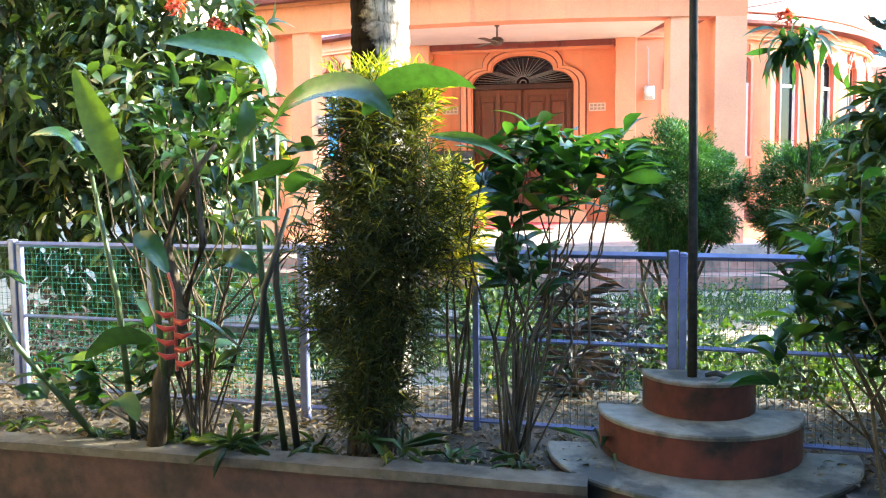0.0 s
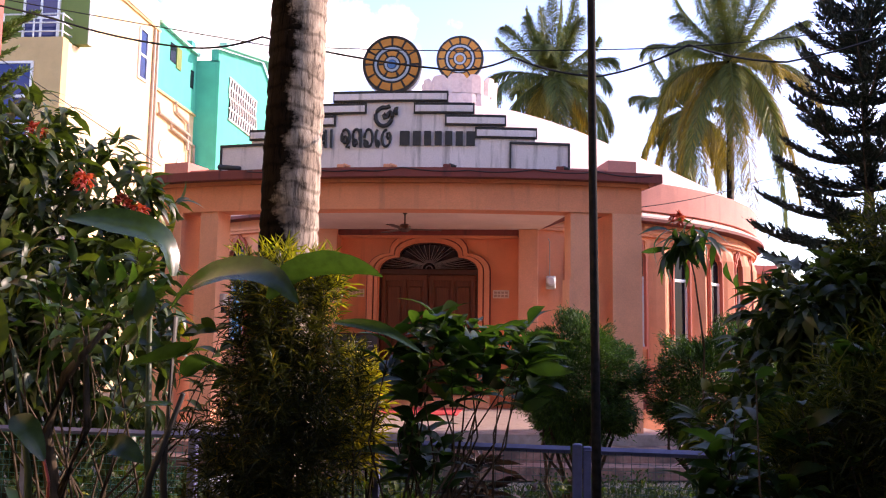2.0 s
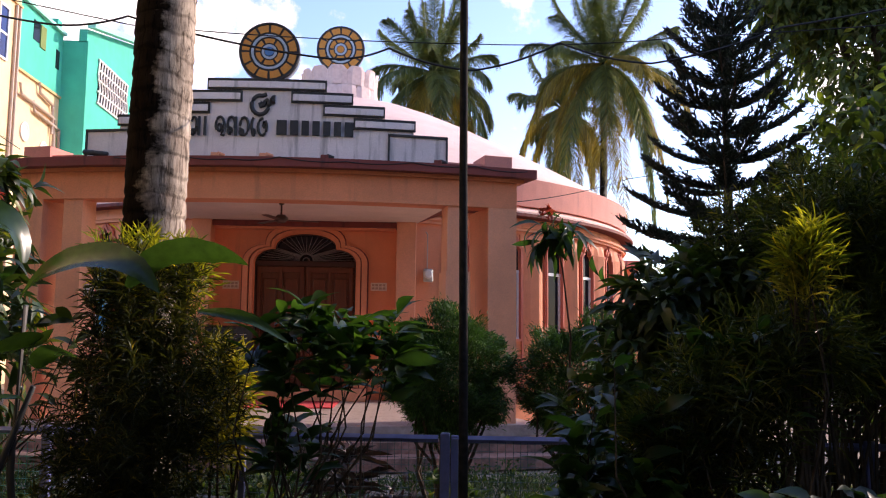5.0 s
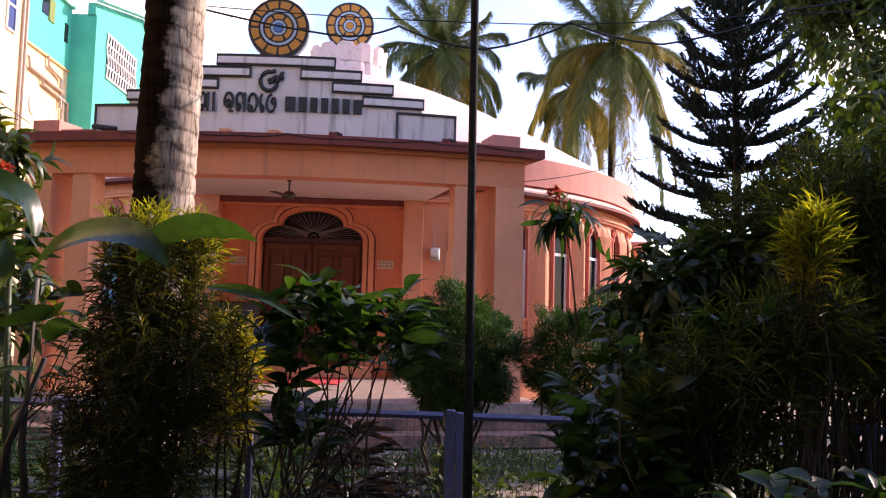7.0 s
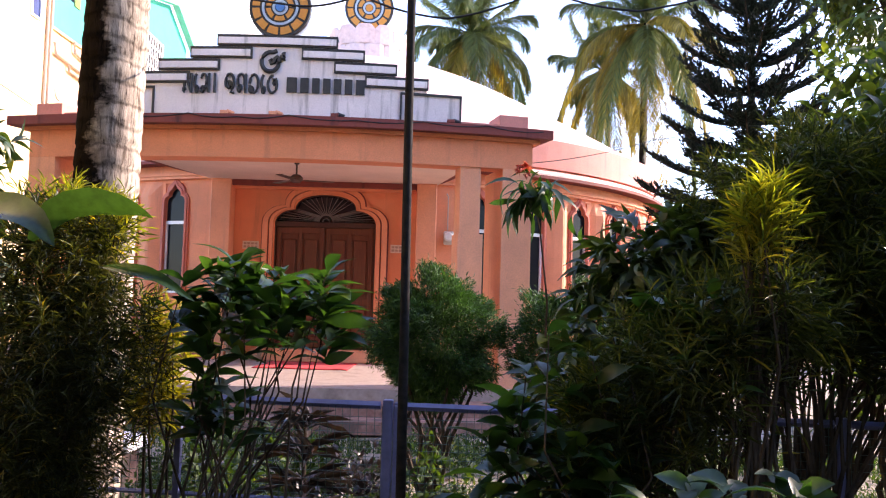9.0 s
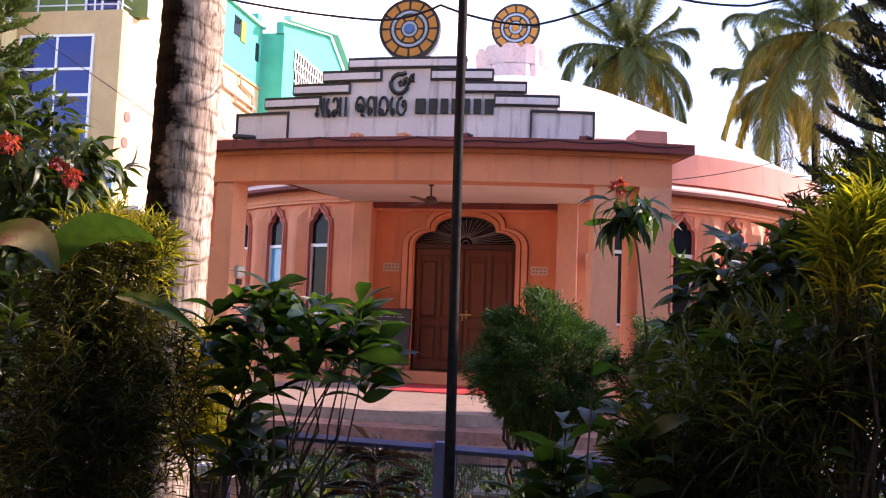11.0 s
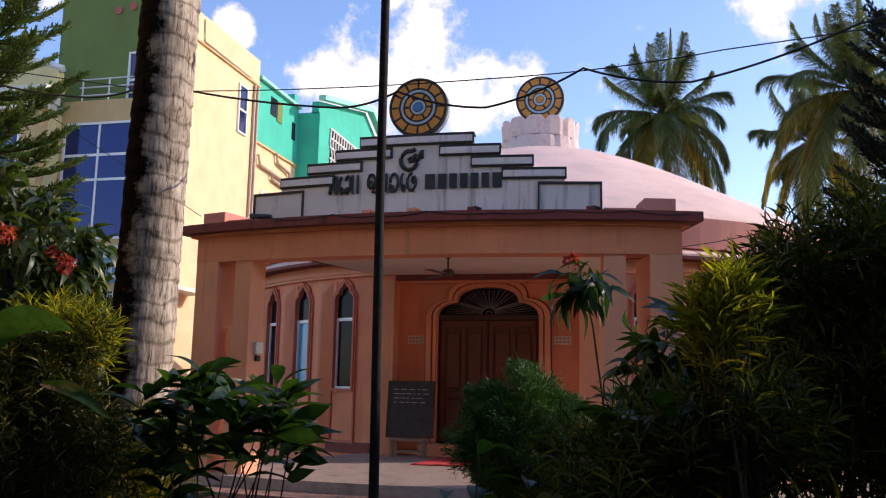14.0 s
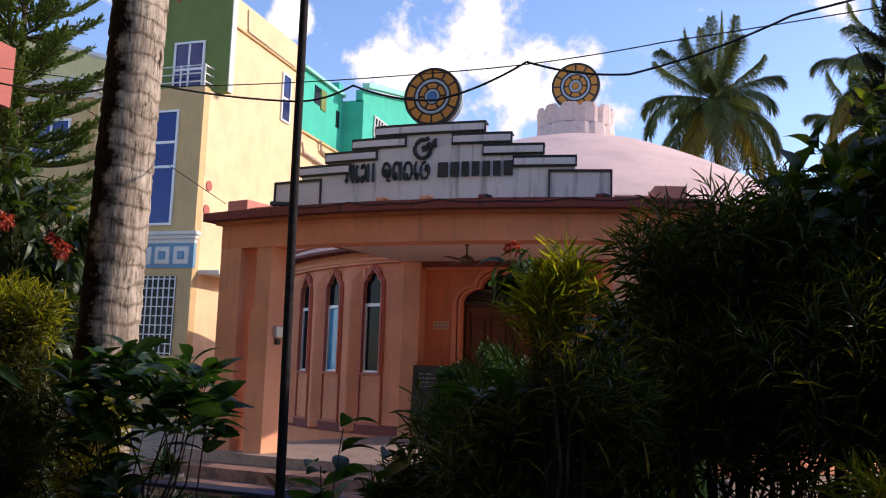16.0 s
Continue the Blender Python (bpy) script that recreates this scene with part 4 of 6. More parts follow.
part("penthouse_wall", boxed(-16.38, FX - 0.304, FY + 0.65, FY + 0.9, 9.9, 14.36), OLIVE, house, "olive green upper storey wall")
part("penthouse_wall", boxed(FX - 0.3, FX + 0.36, FY + 0.65, FY + 0.9, 9.95, 14.36), OLIVE, house)
part("wall_edge", boxed(FX + 0.36, FX + 0.39, FY + 0.65, FY + 0.9, 9.95, 14.36), OFFWHITE, house)
part("penthouse_wall", boxed(-16.38, -16.13, FY + 0.9, 29.0, 9.9, 14.36), OLIVE, house)
part("penthouse_roof", boxed(-16.13, FX - 0.31, FY + 0.9, 29.0, 13.2, 13.35), OFFWHITE, house)
for x, z in ((-14.35, 13.05), (-13.85, 13.15)):
    part("vent_hole", lathe(bmesh.new(), [(0.13, 0), (0.13, 0.04), (0.10, 0.05), (0.0, 0.05)], 16), REDTRIM, house).matrix_basis = pose(x, FY + 0.652, z, 90, 0, 0)
for y, z in ((FY + 0.55, 7.0), (FY + 0.50, 6.25)):
    part("vent_hole", lathe(bmesh.new(), [(0.16, 0), (0.16, 0.03), (0.12, 0.04), (0.0, 0.04)], 16), REDTRIM, house).matrix_basis = pose(FX, y, z, 0, 90, 0)


def glazed(x0, x1, z0, z1, y, cols, rows, parent, glass, depth=0.06):
    win = new("window")
    win.parent = parent
    part("window_frame", plated([(x0, z0), (x0, z1), (x1, z1), (x1, z0)], y - depth, y + 0.02, [(x0 + 0.07, z0 + 0.07), (x0 + 0.07, z1 - 0.07), (x1 - 0.07, z1 - 0.07), (x1 - 0.07, z0 + 0.07)]), ALU, win)
    for c in cols:
        part("mullion", boxed(c - 0.035, c + 0.035, y - depth + 0.01, y + 0.0, z0 + 0.07, z1 - 0.07), ALU, win)
    for r in rows:
        part("transom", boxed(x0 + 0.07, x1 - 0.07, y - depth + 0.015, y - 0.01, r - 0.04, r + 0.04), ALU, win)
    xs, zs = [x0 + 0.07, *cols, x1 - 0.07], [z0 + 0.07, *rows, z1 - 0.07]
    for a, b in zip(xs, xs[1:]):
        for c, d in zip(zs, zs[1:]):
            part("pane", boxed(a, b, y - 0.026, y - 0.008, c, d), glass, win)
    return win


glazed(-15.4, -13.05, 5.72, 9.25, FY, [-14.2], [7.5, 8.25], house, BLUEGLASS)
glazed(-13.85, -12.75, 10.0, 11.65, FY + 0.65, [-13.3], [10.75], house, BLUEGLASS)
side_win = glazed(-0.33, 0.33, 10.25, 12.0, 0.0, [], [11.1], house, BLUEGLASS)
side_win.matrix_basis = pose(FX, 28.1, 0, 0, 0, 90)
# balcony rail on the setback
rail = new("balcony_rail")
rail.parent = house
for z in (10.15, 10.4, 10.65):
    part("rail_bar", tubed([(-15.1, FY + 0.1, z), (FX - 0.1, FY + 0.1, z), (FX - 0.1, FY + 0.6, z)], 0.022, 6), ALU, rail)
for xx in (-15.0, -14.1, -13.2, FX - 0.1):
    part("rail_post", tubed([(xx, FY + 0.1, 9.9), (xx, FY + 0.1, 10.68)], 0.025, 6), ALU, rail)
# cornice and blue panels under the ochre front
for z0, z1, d in ((5.42, 5.52, 0.16), (5.30, 5.42, 0.10), (5.18, 5.30, 0.05)):
    part("cornice", boxed(-15.6, FX + d, FY - d, FY + 0.1, z0, z1), OFFWHITE, house)
part("panel_band", boxed(-15.6, FX + 0.03, FY - 0.03, FY + 0.1, 4.45, 5.18), BLUETRIM, house, "blue panelled band")
for k in range(5):
    xx = FX - 0.12 - k * 0.64
    part("panel", boxed(xx - 0.52, xx, FY - 0.06, FY - 0.02, 4.56, 5.08, bevel=0.03), OFFWHITE, house)
    part("panel", boxed(xx - 0.38, xx - 0.14, FY - 0.09, FY - 0.05, 4.70, 4.94, bevel=0.03), BLUETRIM, house)
grille = new("window_grille")
grille.parent = house
part("pane", boxed(-14.3, -12.75, FY - 0.02, FY - 0.008, 1.9, 4.2), DARKGLASS, grille)
for k in range(9):
    part("grille_bar", boxed(-14.3 + k * 0.19, -14.27 + k * 0.19, FY - 0.05, FY - 0.02, 1.9, 4.2), ALU, grille)
for k in range(9):
    part("grille_bar", boxed(-14.3, -12.75, FY - 0.048, FY - 0.022, 1.95 + k * 0.27, 1.975 + k * 0.27), ALU, grille)
part("shade_slab", boxed(FX, FX + 0.7, FY + 0.3, FY + 2.2, 4.30, 4.42), OFFWHITE, house)
# left wing with its stepped white cornice
part("wing_wall", boxed(-22.0, -15.55, FY - 0.9, FY - 0.6, 0.0, 9.5), OCHRE, house)
part("wing_wall", boxed(-15.8, -15.55, FY - 0.6, FY + 0.2, 0.0, 9.5), YELLOW, house)
for z0, z1, d in ((9.5, 9.7, 0.1), (9.7, 9.95, 0.2), (9.95, 10.1, 0.32)):
    part("cornice", boxed(-22.0, -15.55 + d, FY - 0.9 - d, FY - 0.4, z0, z1), OFFWHITE, house)
part("gable", plated([(-22.0, 10.1), (-20.0, 12.2), (-15.3, 10.7), (-15.3, 10.1)], FY - 0.7, FY - 0.4), YELLOW, house)
part("gable_coping", tubed([(-22, FY - 0.6, 10.2), (-20.0, FY - 0.6, 12.25), (-15.2, FY - 0.6, 10.75)], 0.13, 4), OFFWHITE, house)
glazed(-17.6, -16.2, 7.6, 8.9, FY - 0.9, [-16.9], [], house, BLUEGLASS)
# drain pipes and extractor covers on the side wall
for y in (28.9, 29.15):
    part("pipe", tubed([(FX + 0.06, y, 0), (FX + 0.06, y, 12.3)], 0.05, 8), PVC, house)
part("pipe", tubed([(FX + 0.05, 25.2, 13.2), (FX + 0.05, 25.25, 12.5), (FX + 0.05, 28.6, 12.45)], 0.025, 6), PVC, house)

# ---- the teal house behind it ----
teal = thing("teal_house", "teal-green house with mint roof edges and a projecting bay", "building")
part("lower_wall", boxed(FX - 0.35, FX - 0.05, 29.32, 33.0, 0.0, 10.3), CREAM, teal, "cream lower wall")
part("wall", boxed(FX - 0.35, FX - 0.02, 29.32, 33.0, 10.38, 12.7), TEAL, teal)
part("drip_band", boxed(FX - 0.35, FX + 0.03, 29.32, 33.0, 10.30, 10.38), OCHRE, teal)
for y, z in ((30.2, 9.3), (31.8, 9.0)):
    part("extractor_cover", lathe(bmesh.new(), [(0.33, 0), (0.33, 0.05), (0.27, 0.07), (0.2, 0.03), (0.0, 0.03)], 20), OFFWHITE, teal).matrix_basis = pose(FX - 0.05, y, z - 0.9, 0, 90, 0)
for z, y0, y1 in ((9.55, 29.5, 32.4), (9.25, 30.6, 32.9), (10.0, 31.0, 32.2)):
    part("pipe", tubed([(FX + 0.04, y0, z + 0.35), (FX + 0.05, y0 + 0.1, z), (FX + 0.05, y1, z - 0.15), (FX + 0.05, y1 + 0.05, z - 1.2)], 0.06, 8), PVC, teal)
part("bay", boxed(FX - 0.3, -11.35, 33.0, 41.0, 0.0, 12.55), TEAL, teal)
part("roof", plated([(32.7, 13.15), (38.6, 14.55), (41.6, 13.2), (41.6, 13.0), (38.6, 14.3), (32.7, 12.95)], -0.0, 0.3), MINT, teal).matrix_basis = pose(-11.0, 0, 0, 0, 0, 90)
part("gable", plated([(33.0, 12.5), (33.0, 13.0), (38.6, 14.3), (41.2, 13.1), (41.2, 12.5)], 0.0, 0.3), TEAL, teal).matrix_basis = pose(-11.4, 0, 0, 0, 0, 90)
part("upper_wall", boxed(FX - 4.0, FX - 0.5, 33.6, 34.0, 10.0, 13.6), TEAL, teal)
part("eave", boxed(FX - 0.36, FX + 0.12, 29.32, 33.0, 12.7, 12.82), MINT, teal)
part("vent_window", boxed(FX - 0.05, FX + 0.0, 30.4, 30.9, 11.7, 12.4), DARKGLASS, teal)
part("shutter", boxed(FX - 0.05, FX + 0.02, 30.95, 31.4, 11.6, 12.4), OLIVE, teal)
part("vent_window", boxed(FX - 0.05, FX + 0.0, 32.4, 32.7, 11.3, 12.0), DARKGLASS, teal)
jali = new("screen_window")
jali.parent = teal
part("pane", boxed(-11.36, -11.34, 34.2, 37.6, 10.5, 12.2), DARKGLASS, jali)
for k in range(12):
    yy = 34.2 + k * 0.31
    part("lattice_bar", tubed([(-11.30, yy, 10.5), (-11.30, yy + 0.15, 11.1), (-11.30, yy - 0.1, 11.6), (-11.30, yy, 12.2)], 0.045, 4), OFFWHITE, jali)
for z in (10.5, 10.95, 11.4, 11.8, 12.2):
    part("lattice_bar", boxed(-11.34, -11.28, 34.1, 37.7, z - 0.035, z + 0.035), OFFWHITE, jali)

# ---- the yellow house with the red-edged balcony, close on the left ----
villa = thing("yellow_house", "pale yellow house with a brick-red balcony edge", "building")
part("wall", boxed(-11.0, -5.7, -3.0, 7.0, 0.0, 4.0), YELLOW, villa)
part("balcony_slab", boxed(-11.0, -4.12, -3.0, 7.3, 4.02, 4.14), OCHRE, villa)
part("balcony_edge", boxed(-4.12, -4.0, -3.0, 7.42, 3.96, 4.55), REDTRIM, villa, "brick-red balcony edge")
part("balcony_edge", boxed(-11.0, -4.12, 7.3, 7.42, 3.96, 4.55), REDTRIM, villa, "brick-red balcony edge")
part("upper_wall", boxed(-11.0, -4.28, -3.0, 7.14, 4.14, 8.6), YELLOW, villa)
part("drain_spout", tubed([(-4.3, 6.2, 4.72), (-3.95, 6.22, 4.70)], 0.03, 8), PVC, villa)

# ---- planter bed, flagpole plinth, fence ----
BED = 0.24
bed = thing("planter_bed", "raised planting bed of dry littered soil behind a low plastered wall", "planter", kind="structure")


def bed_soil():
    nx, ny, verts, faces = 60, 16, [], []
    for j in range(ny + 1):
        for i in range(nx + 1):
            xx = -6.0 + 12.0 * i / nx
            yy = 3.62 - 0.055 * (xx - 0.5) + (j / ny) * 1.55
            zz = BED - 0.03 + 0.045 * noise.noise(Vector((xx * 2.1, yy * 2.1, 1))) + 0.02 * noise.noise(Vector((xx * 9, yy * 9, 2)))
            verts.append((xx, yy, zz if j < ny else -0.05))
    for j in range(ny):
        for i in range(nx):
            a = j * (nx + 1) + i
            faces.append((a, a + 1, a + nx + 2, a + nx + 1))
    return mesh_object("soil", verts, faces, BEDSOIL, bed, smooth=True)


bed_soil()


def edge_wall(x0, x1):
    y0, y1 = 3.62 - 0.055 * (x0 - 0.5), 3.62 - 0.055 * (x1 - 0.5)
    def slab(off0, off1, z0, z1):
        bm = bmesh.new()
        n = 24
        rows = []
        for k in range(n + 1):
            t = k / n
            xx, yy = x0 + (x1 - x0) * t, y0 + (y1 - y0) * t
            w = 0.006 * noise.noise(Vector((xx * 5, 0, z1 * 9)))
            rows.append([bm.verts.new((xx, yy + off0 + w, z0)), bm.verts.new((xx, yy + off1, z0)), bm.verts.new((xx, yy + off1, z1 + w)), bm.verts.new((xx, yy + off0 + w, z1 + w * 1.5))])
        for p, q in zip(rows, rows[1:]):
            for i in range(4):
                bm.faces.new((p[i], q[i], q[(i + 1) % 4], p[(i + 1) % 4]))
        bm.faces.new(rows[0])
        bm.faces.new(rows[-1][::-1])
        bmesh.ops.recalc_face_normals(bm, faces=bm.faces)
        return bm
    part("edge_wall", slab(-0.10, 0.0, -0.02, BED - 0.02), KERB, bed, "stained reddish plaster wall")
    part("coping", slab(-0.12, 0.02, BED - 0.02, BED + 0.015), KERBTOP, bed)


edge_wall(-6.0, 0.46)
edge_wall(1.38, 6.0)

PX, PY = 0.86, 3.98
plinth = thing("flagpole_plinth", "half-round three-tier cement plinth with stained red-oxide sides", "plinth")


def tier(r, y_back, z0, z1):
    """Half-round tier: drum and its thin cement top."""
    def half(rr, za, zb, bev):
        bm = bmesh.new()
        n = 28
        ring = lambda z, q: [bm.verts.new((PX + 0.045 + q * math.cos(math.pi + math.pi * k / n), y_back + 0.0 + q * math.sin(math.pi + math.pi * k / n), z)) for k in range(n + 1)]
        a, b, c = ring(za, rr), ring(zb - bev, rr), ring(zb, rr - bev)
        for p, q in ((a, b), (b, c)):
            for k in range(n):
                bm.faces.new((p[k], p[k + 1], q[k + 1], q[k]))
            bm.faces.new((p[0], q[0], q[-1], p[-1]))
        bm.faces.new(c)
        bm.faces.new(a[::-1])
        bmesh.ops.recalc_face_normals(bm, faces=bm.faces)
        return bm
    part("tier", half(r, z0, z1 - 0.018, 0.004), REDOXIDE, plinth)
    part("tier_top", half(r + 0.006, z1 - 0.018, z1, 0.006), CEMENT, plinth)


tier(0.232, PY + 0.12, 0.42, 0.575)
tier(0.415, PY + 0.10, 0.25, 0.42)
tier(0.63, PY + 0.08, -0.02, 0.25)
pole = thing("flag_pole", "tall dark painted iron flag pole set in the plinth", "pole")
part("shaft", tubed([(PX + 0.01, PY, 0.55), (PX + 0.004, PY, 1.3), (PX - 0.005, PY, 2.2), (PX - 0.03, PY + 0.03, 7.5)], [0.020, 0.0185, 0.0172, 0.0155], 12), IRON, pole, smooth=True)
strap = thing("black_strap", "short black rubber strap lying on the plinth top", "strap")
part("strap", tubed([(PX + 0.06, PY - 0.02, 0.587), (PX + 0.10, PY - 0.03, 0.60), (PX + 0.15, PY - 0.05, 0.587)], [0.01, 0.014, 0.008], 6), BLACKPAINT, strap)

fence = thing("mesh_fence", "low lavender-blue angle-iron fence with wire mesh", "fence")


def fence_at(x, z=0.0, dy=0.0):
    return Vector((x, 4.155 - 0.115 * (x - 0.79) + dy, z))


F_TOP, F_BOT = 1.07, 0.27
xs = [-6.2, -4.45, -2.70, -0.95, 0.80, 2.55, 4.3]
for xx in xs:
    p = fence_at(xx)
    post = part("post", boxed(-0.02, 0.02, -0.02, 0.02, 0.0, F_TOP + 0.01, bevel=0.004), FENCEBLUE, fence)
    post.matrix_basis = pose(p.x, p.y, 0, 0, 0, -6.6)
    if xx in (0.80, -2.70):
        twin = part("post", boxed(-0.016, 0.016, -0.016, 0.016, 0.0, F_TOP, bevel=0.004), FENCEBLUE, fence)
        twin.matrix_basis = pose(p.x + 0.041, p.y, 0, 0, 0, -6.6)
for a, b in zip(xs, xs[1:]):
    for z, r in ((F_TOP - 0.015, 0.018), (0.66, 0.012), (F_BOT, 0.014)):
        p, q = fence_at(a + 0.03, z), fence_at(b - 0.03, z)
        part("rail", tubed([p, q], r * 0.85, 4), FENCEBLUE, fence)
    m = (a + b) / 2
    p = fence_at(m)
    part("stake", boxed(-0.013, 0.013, -0.013, 0.013, 0.0, F_TOP - 0.02), FENCEBLUE, fence).matrix_basis = pose(p.x, p.y, 0, 0, 0, -6.6)


def mesh_panel(a, b, mat):
    bm = bmesh.new()
    step = 0.032
    n = int((b - a) / step)
    for k in range(n):
        xx = a + 0.03 + k * step
        p = fence_at(xx, 0, -0.006)
        tube(bm, [(p.x, p.y, F_BOT), (p.x + 0.003 * math.sin(k), p.y, F_TOP - 0.02)], 0.0013, 3, cap=False)
    m = int((F_TOP - F_BOT) / step)
    for k in range(m):
        z = F_BOT + k * step
        tube(bm, [fence_at(a + 0.03, z), fence_at((a + b) / 2, z + 0.004 * math.sin(k * 2.1)), fence_at(b - 0.03, z)], 0.0013, 3, cap=False)
    return part("wire_mesh", bm, mat, fence)


for a, b in zip(xs, xs[1:]):
    mesh_panel(a, b, GREENWIRE if a == -2.70 else WIRE)


# ---- the palm by the path ----
def ringed_trunk(pts, radii, every, seed, parent, mat, sides=20):
    """A palm trunk with swollen leaf-scar rings and a rough skin."""
    bm = bmesh.new()
    pts = [Vector(p) for p in pts]
    total = sum((b - a).length for a, b in zip(pts, pts[1:]))
    n = int(total / 0.022)
    rings = []
    for k in range(n + 1):
        u = k / n * (len(pts) - 1)
        i = min(int(u), len(pts) - 2)
        t = u - i
        p = pts[i].lerp(pts[i + 1], t)
        r = radii[i] + (radii[i + 1] - radii[i]) * t
        h = k / n * total
        ph = (h / every + 0.25 * noise.noise(Vector((h * 1.7, seed, 0)))) % 1.0
        r *= 1.0 + 0.030 * (1 - ph) ** 2 - 0.045 * max(0.0, (ph - 0.82) / 0.18)
        ring = []
        for s in range(sides):
            a = 2 * math.pi * s / sides
            q = r * (1 + 0.035 * noise.noise(Vector((math.cos(a) * 2, math.sin(a) * 2, h * 3 + seed))) + 0.022 * noise.noise(Vector((math.cos(a) * 7, math.sin(a) * 7, h * 12 + seed))))
            tilt = 0.02 * math.sin(a + seed)
            ring.append(bm.verts.new((p.x + q * math.cos(a), p.y + q * math.sin(a), p.z + tilt)))
        rings.append(ring)
    for p, q in zip(rings, rings[1:]):
        for s in range(sides):
            j = (s + 1) % sides
            bm.faces.new((p[s], p[j], q[j], q[s]))
    bm.faces.new(rings[-1])
    return part("trunk", bm, mat, parent, smooth=True)


def frond(parent, root, yaw, rise, length, droop, mat, seed, n=64, leaf=1.1, reach=1.0):
    """One feather leaf: a bowed midrib and two combs of narrow leaflets that hang under their own weight."""
    rnd = np.random.default_rng(seed)
    d = np.array([math.cos(yaw), math.sin(yaw), 0.0])
    t = np.linspace(0, 1, n)
    horiz = length * (np.sin(t * 1.35) / math.sin(1.35)) * math.cos(rise) * (1 - 0.12 * t) * reach
    spine = np.array(root)[None] + d[None] * horiz[:, None]
    spine[:, 2] += length * (math.sin(rise) * t - droop * t**2.2)
    rib = part("frond", tubed([Vector(p) for p in spine[::4]], np.linspace(0.05, 0.010, len(spine[::4])).tolist(), 4), mat, parent)
    side = np.array([-d[1], d[0], 0.0])
    tang = unit(np.gradient(spine, axis=0))
    k = np.repeat(np.arange(7, n), 13)
    m = len(k)
    tt = np.clip(t[k] + rnd.uniform(-0.5, 0.5, m) / n, 0, 1)
    at = np.stack([np.interp(tt, t, spine[:, q]) for q in range(3)], 1)
    s = np.where(np.arange(m) % 2 == 0, 1.0, -1.0)[:, None]
    way = unit(tang[k] * (0.55 + 0.55 * tt[:, None]) + side * s * 0.8 + rnd.normal(0, 0.13, (m, 3)) + np.array([0, 0, 0.10]))
    ln = (leaf * (0.30 + 0.75 * np.sin(np.pi * np.clip(0.14 + tt * 0.80, 0, 0.97))) * rnd.uniform(0.75, 1.15, m))[:, None]
    sag = rnd.uniform(0.35, 0.85, m)[:, None]
    flat = unit(np.cross(way, np.array([0, 0, 1.0])) + rnd.normal(0, 0.35, (m, 3)))
    rows = []
    for u, w in ((0.0, 0.6), (0.35, 1.0), (0.72, 0.7), (1.0, 0.06)):
        mid = at + way * ln * u * (1 - 0.22 * sag * u) + np.array([0, 0, -1.0]) * ln * sag * u * u
        rows += [mid + flat * 0.017 * w, mid - flat * 0.017 * w]
    v = np.stack(rows, 1).reshape(-1, 3)
    f = (np.arange(m)[:, None, None] * 8 + np.array([[2 * q, 2 * q + 1, 2 * q + 3, 2 * q + 2] for q in range(3)])[None]).reshape(-1, 4)
    mesh_object("blade", v.tolist(), f.tolist(), mat, rib)
    return rib


def coconut(name, label, base, top, r0, r1, fronds, length, seed, every=0.11, bow=0.018, high=1.45, dry=0.8):
    palm = thing(name, label, "palm tree", "coconut palms")
    b, t = Vector(base), Vector(top)
    mid = b.lerp(t, 0.5) + Vector((bow * (t.z - b.z), 0, 0))
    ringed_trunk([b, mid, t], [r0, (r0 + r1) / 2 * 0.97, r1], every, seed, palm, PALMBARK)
    rnd = random.Random(seed)
    for k in range(fronds):
        lev = k / fronds
        yaw = k * 2.39996 + rnd.uniform(-0.2, 0.2)
        rise = high - 2.45 * lev + rnd.uniform(-0.12, 0.12)
        frond(palm, (t.x, t.y, t.z), yaw, rise, length * rnd.uniform(0.85, 1.1) * (0.92 if lev < 0.15 else 1), 0.12 + 0.46 * lev, L_DRYPALM if lev > dry and rnd.random() < 0.75 else L_PALM, seed * 100 + k, reach=1 - 0.35 * lev)
    if fronds:
        bm = bmesh.new()
        for k in range(9):
            a = k * 0.9
            bmesh.ops.create_icosphere(bm, subdivisions=1, radius=0.14, matrix=Matrix.Translation((t.x + 0.3 * math.cos(a), t.y + 0.3 * math.sin(a), t.z - 0.35 - 0.1 * (k % 3))))
        part("coconuts", bm, L_PALM, palm, "bunch of green coconuts", smooth=True)
    return palm


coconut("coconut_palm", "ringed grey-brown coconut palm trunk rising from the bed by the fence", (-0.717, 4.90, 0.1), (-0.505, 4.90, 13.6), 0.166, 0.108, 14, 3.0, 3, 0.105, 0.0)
coconut("coconut_palm", "tall coconut palm with green fronds standing behind the dome", (2.6, 50.5, 0.0), (2.05, 50.0, 17.0), 0.26, 0.17, 34, 5.6, 11)
coconut("coconut_palm", "tall coconut palm with yellowing lower fronds behind the dome", (11.0, 49.7, 0.0), (11.95, 50.0, 17.8), 0.26, 0.18, 40, 6.8, 12, dry=0.55)
coconut("coconut_palm", "coconut palm half hidden behind a taller palm", (11.6, 58.5, 0.0), (11.0, 58.0, 17.2), 0.26, 0.17, 24, 5.0, 13, dry=0.7)


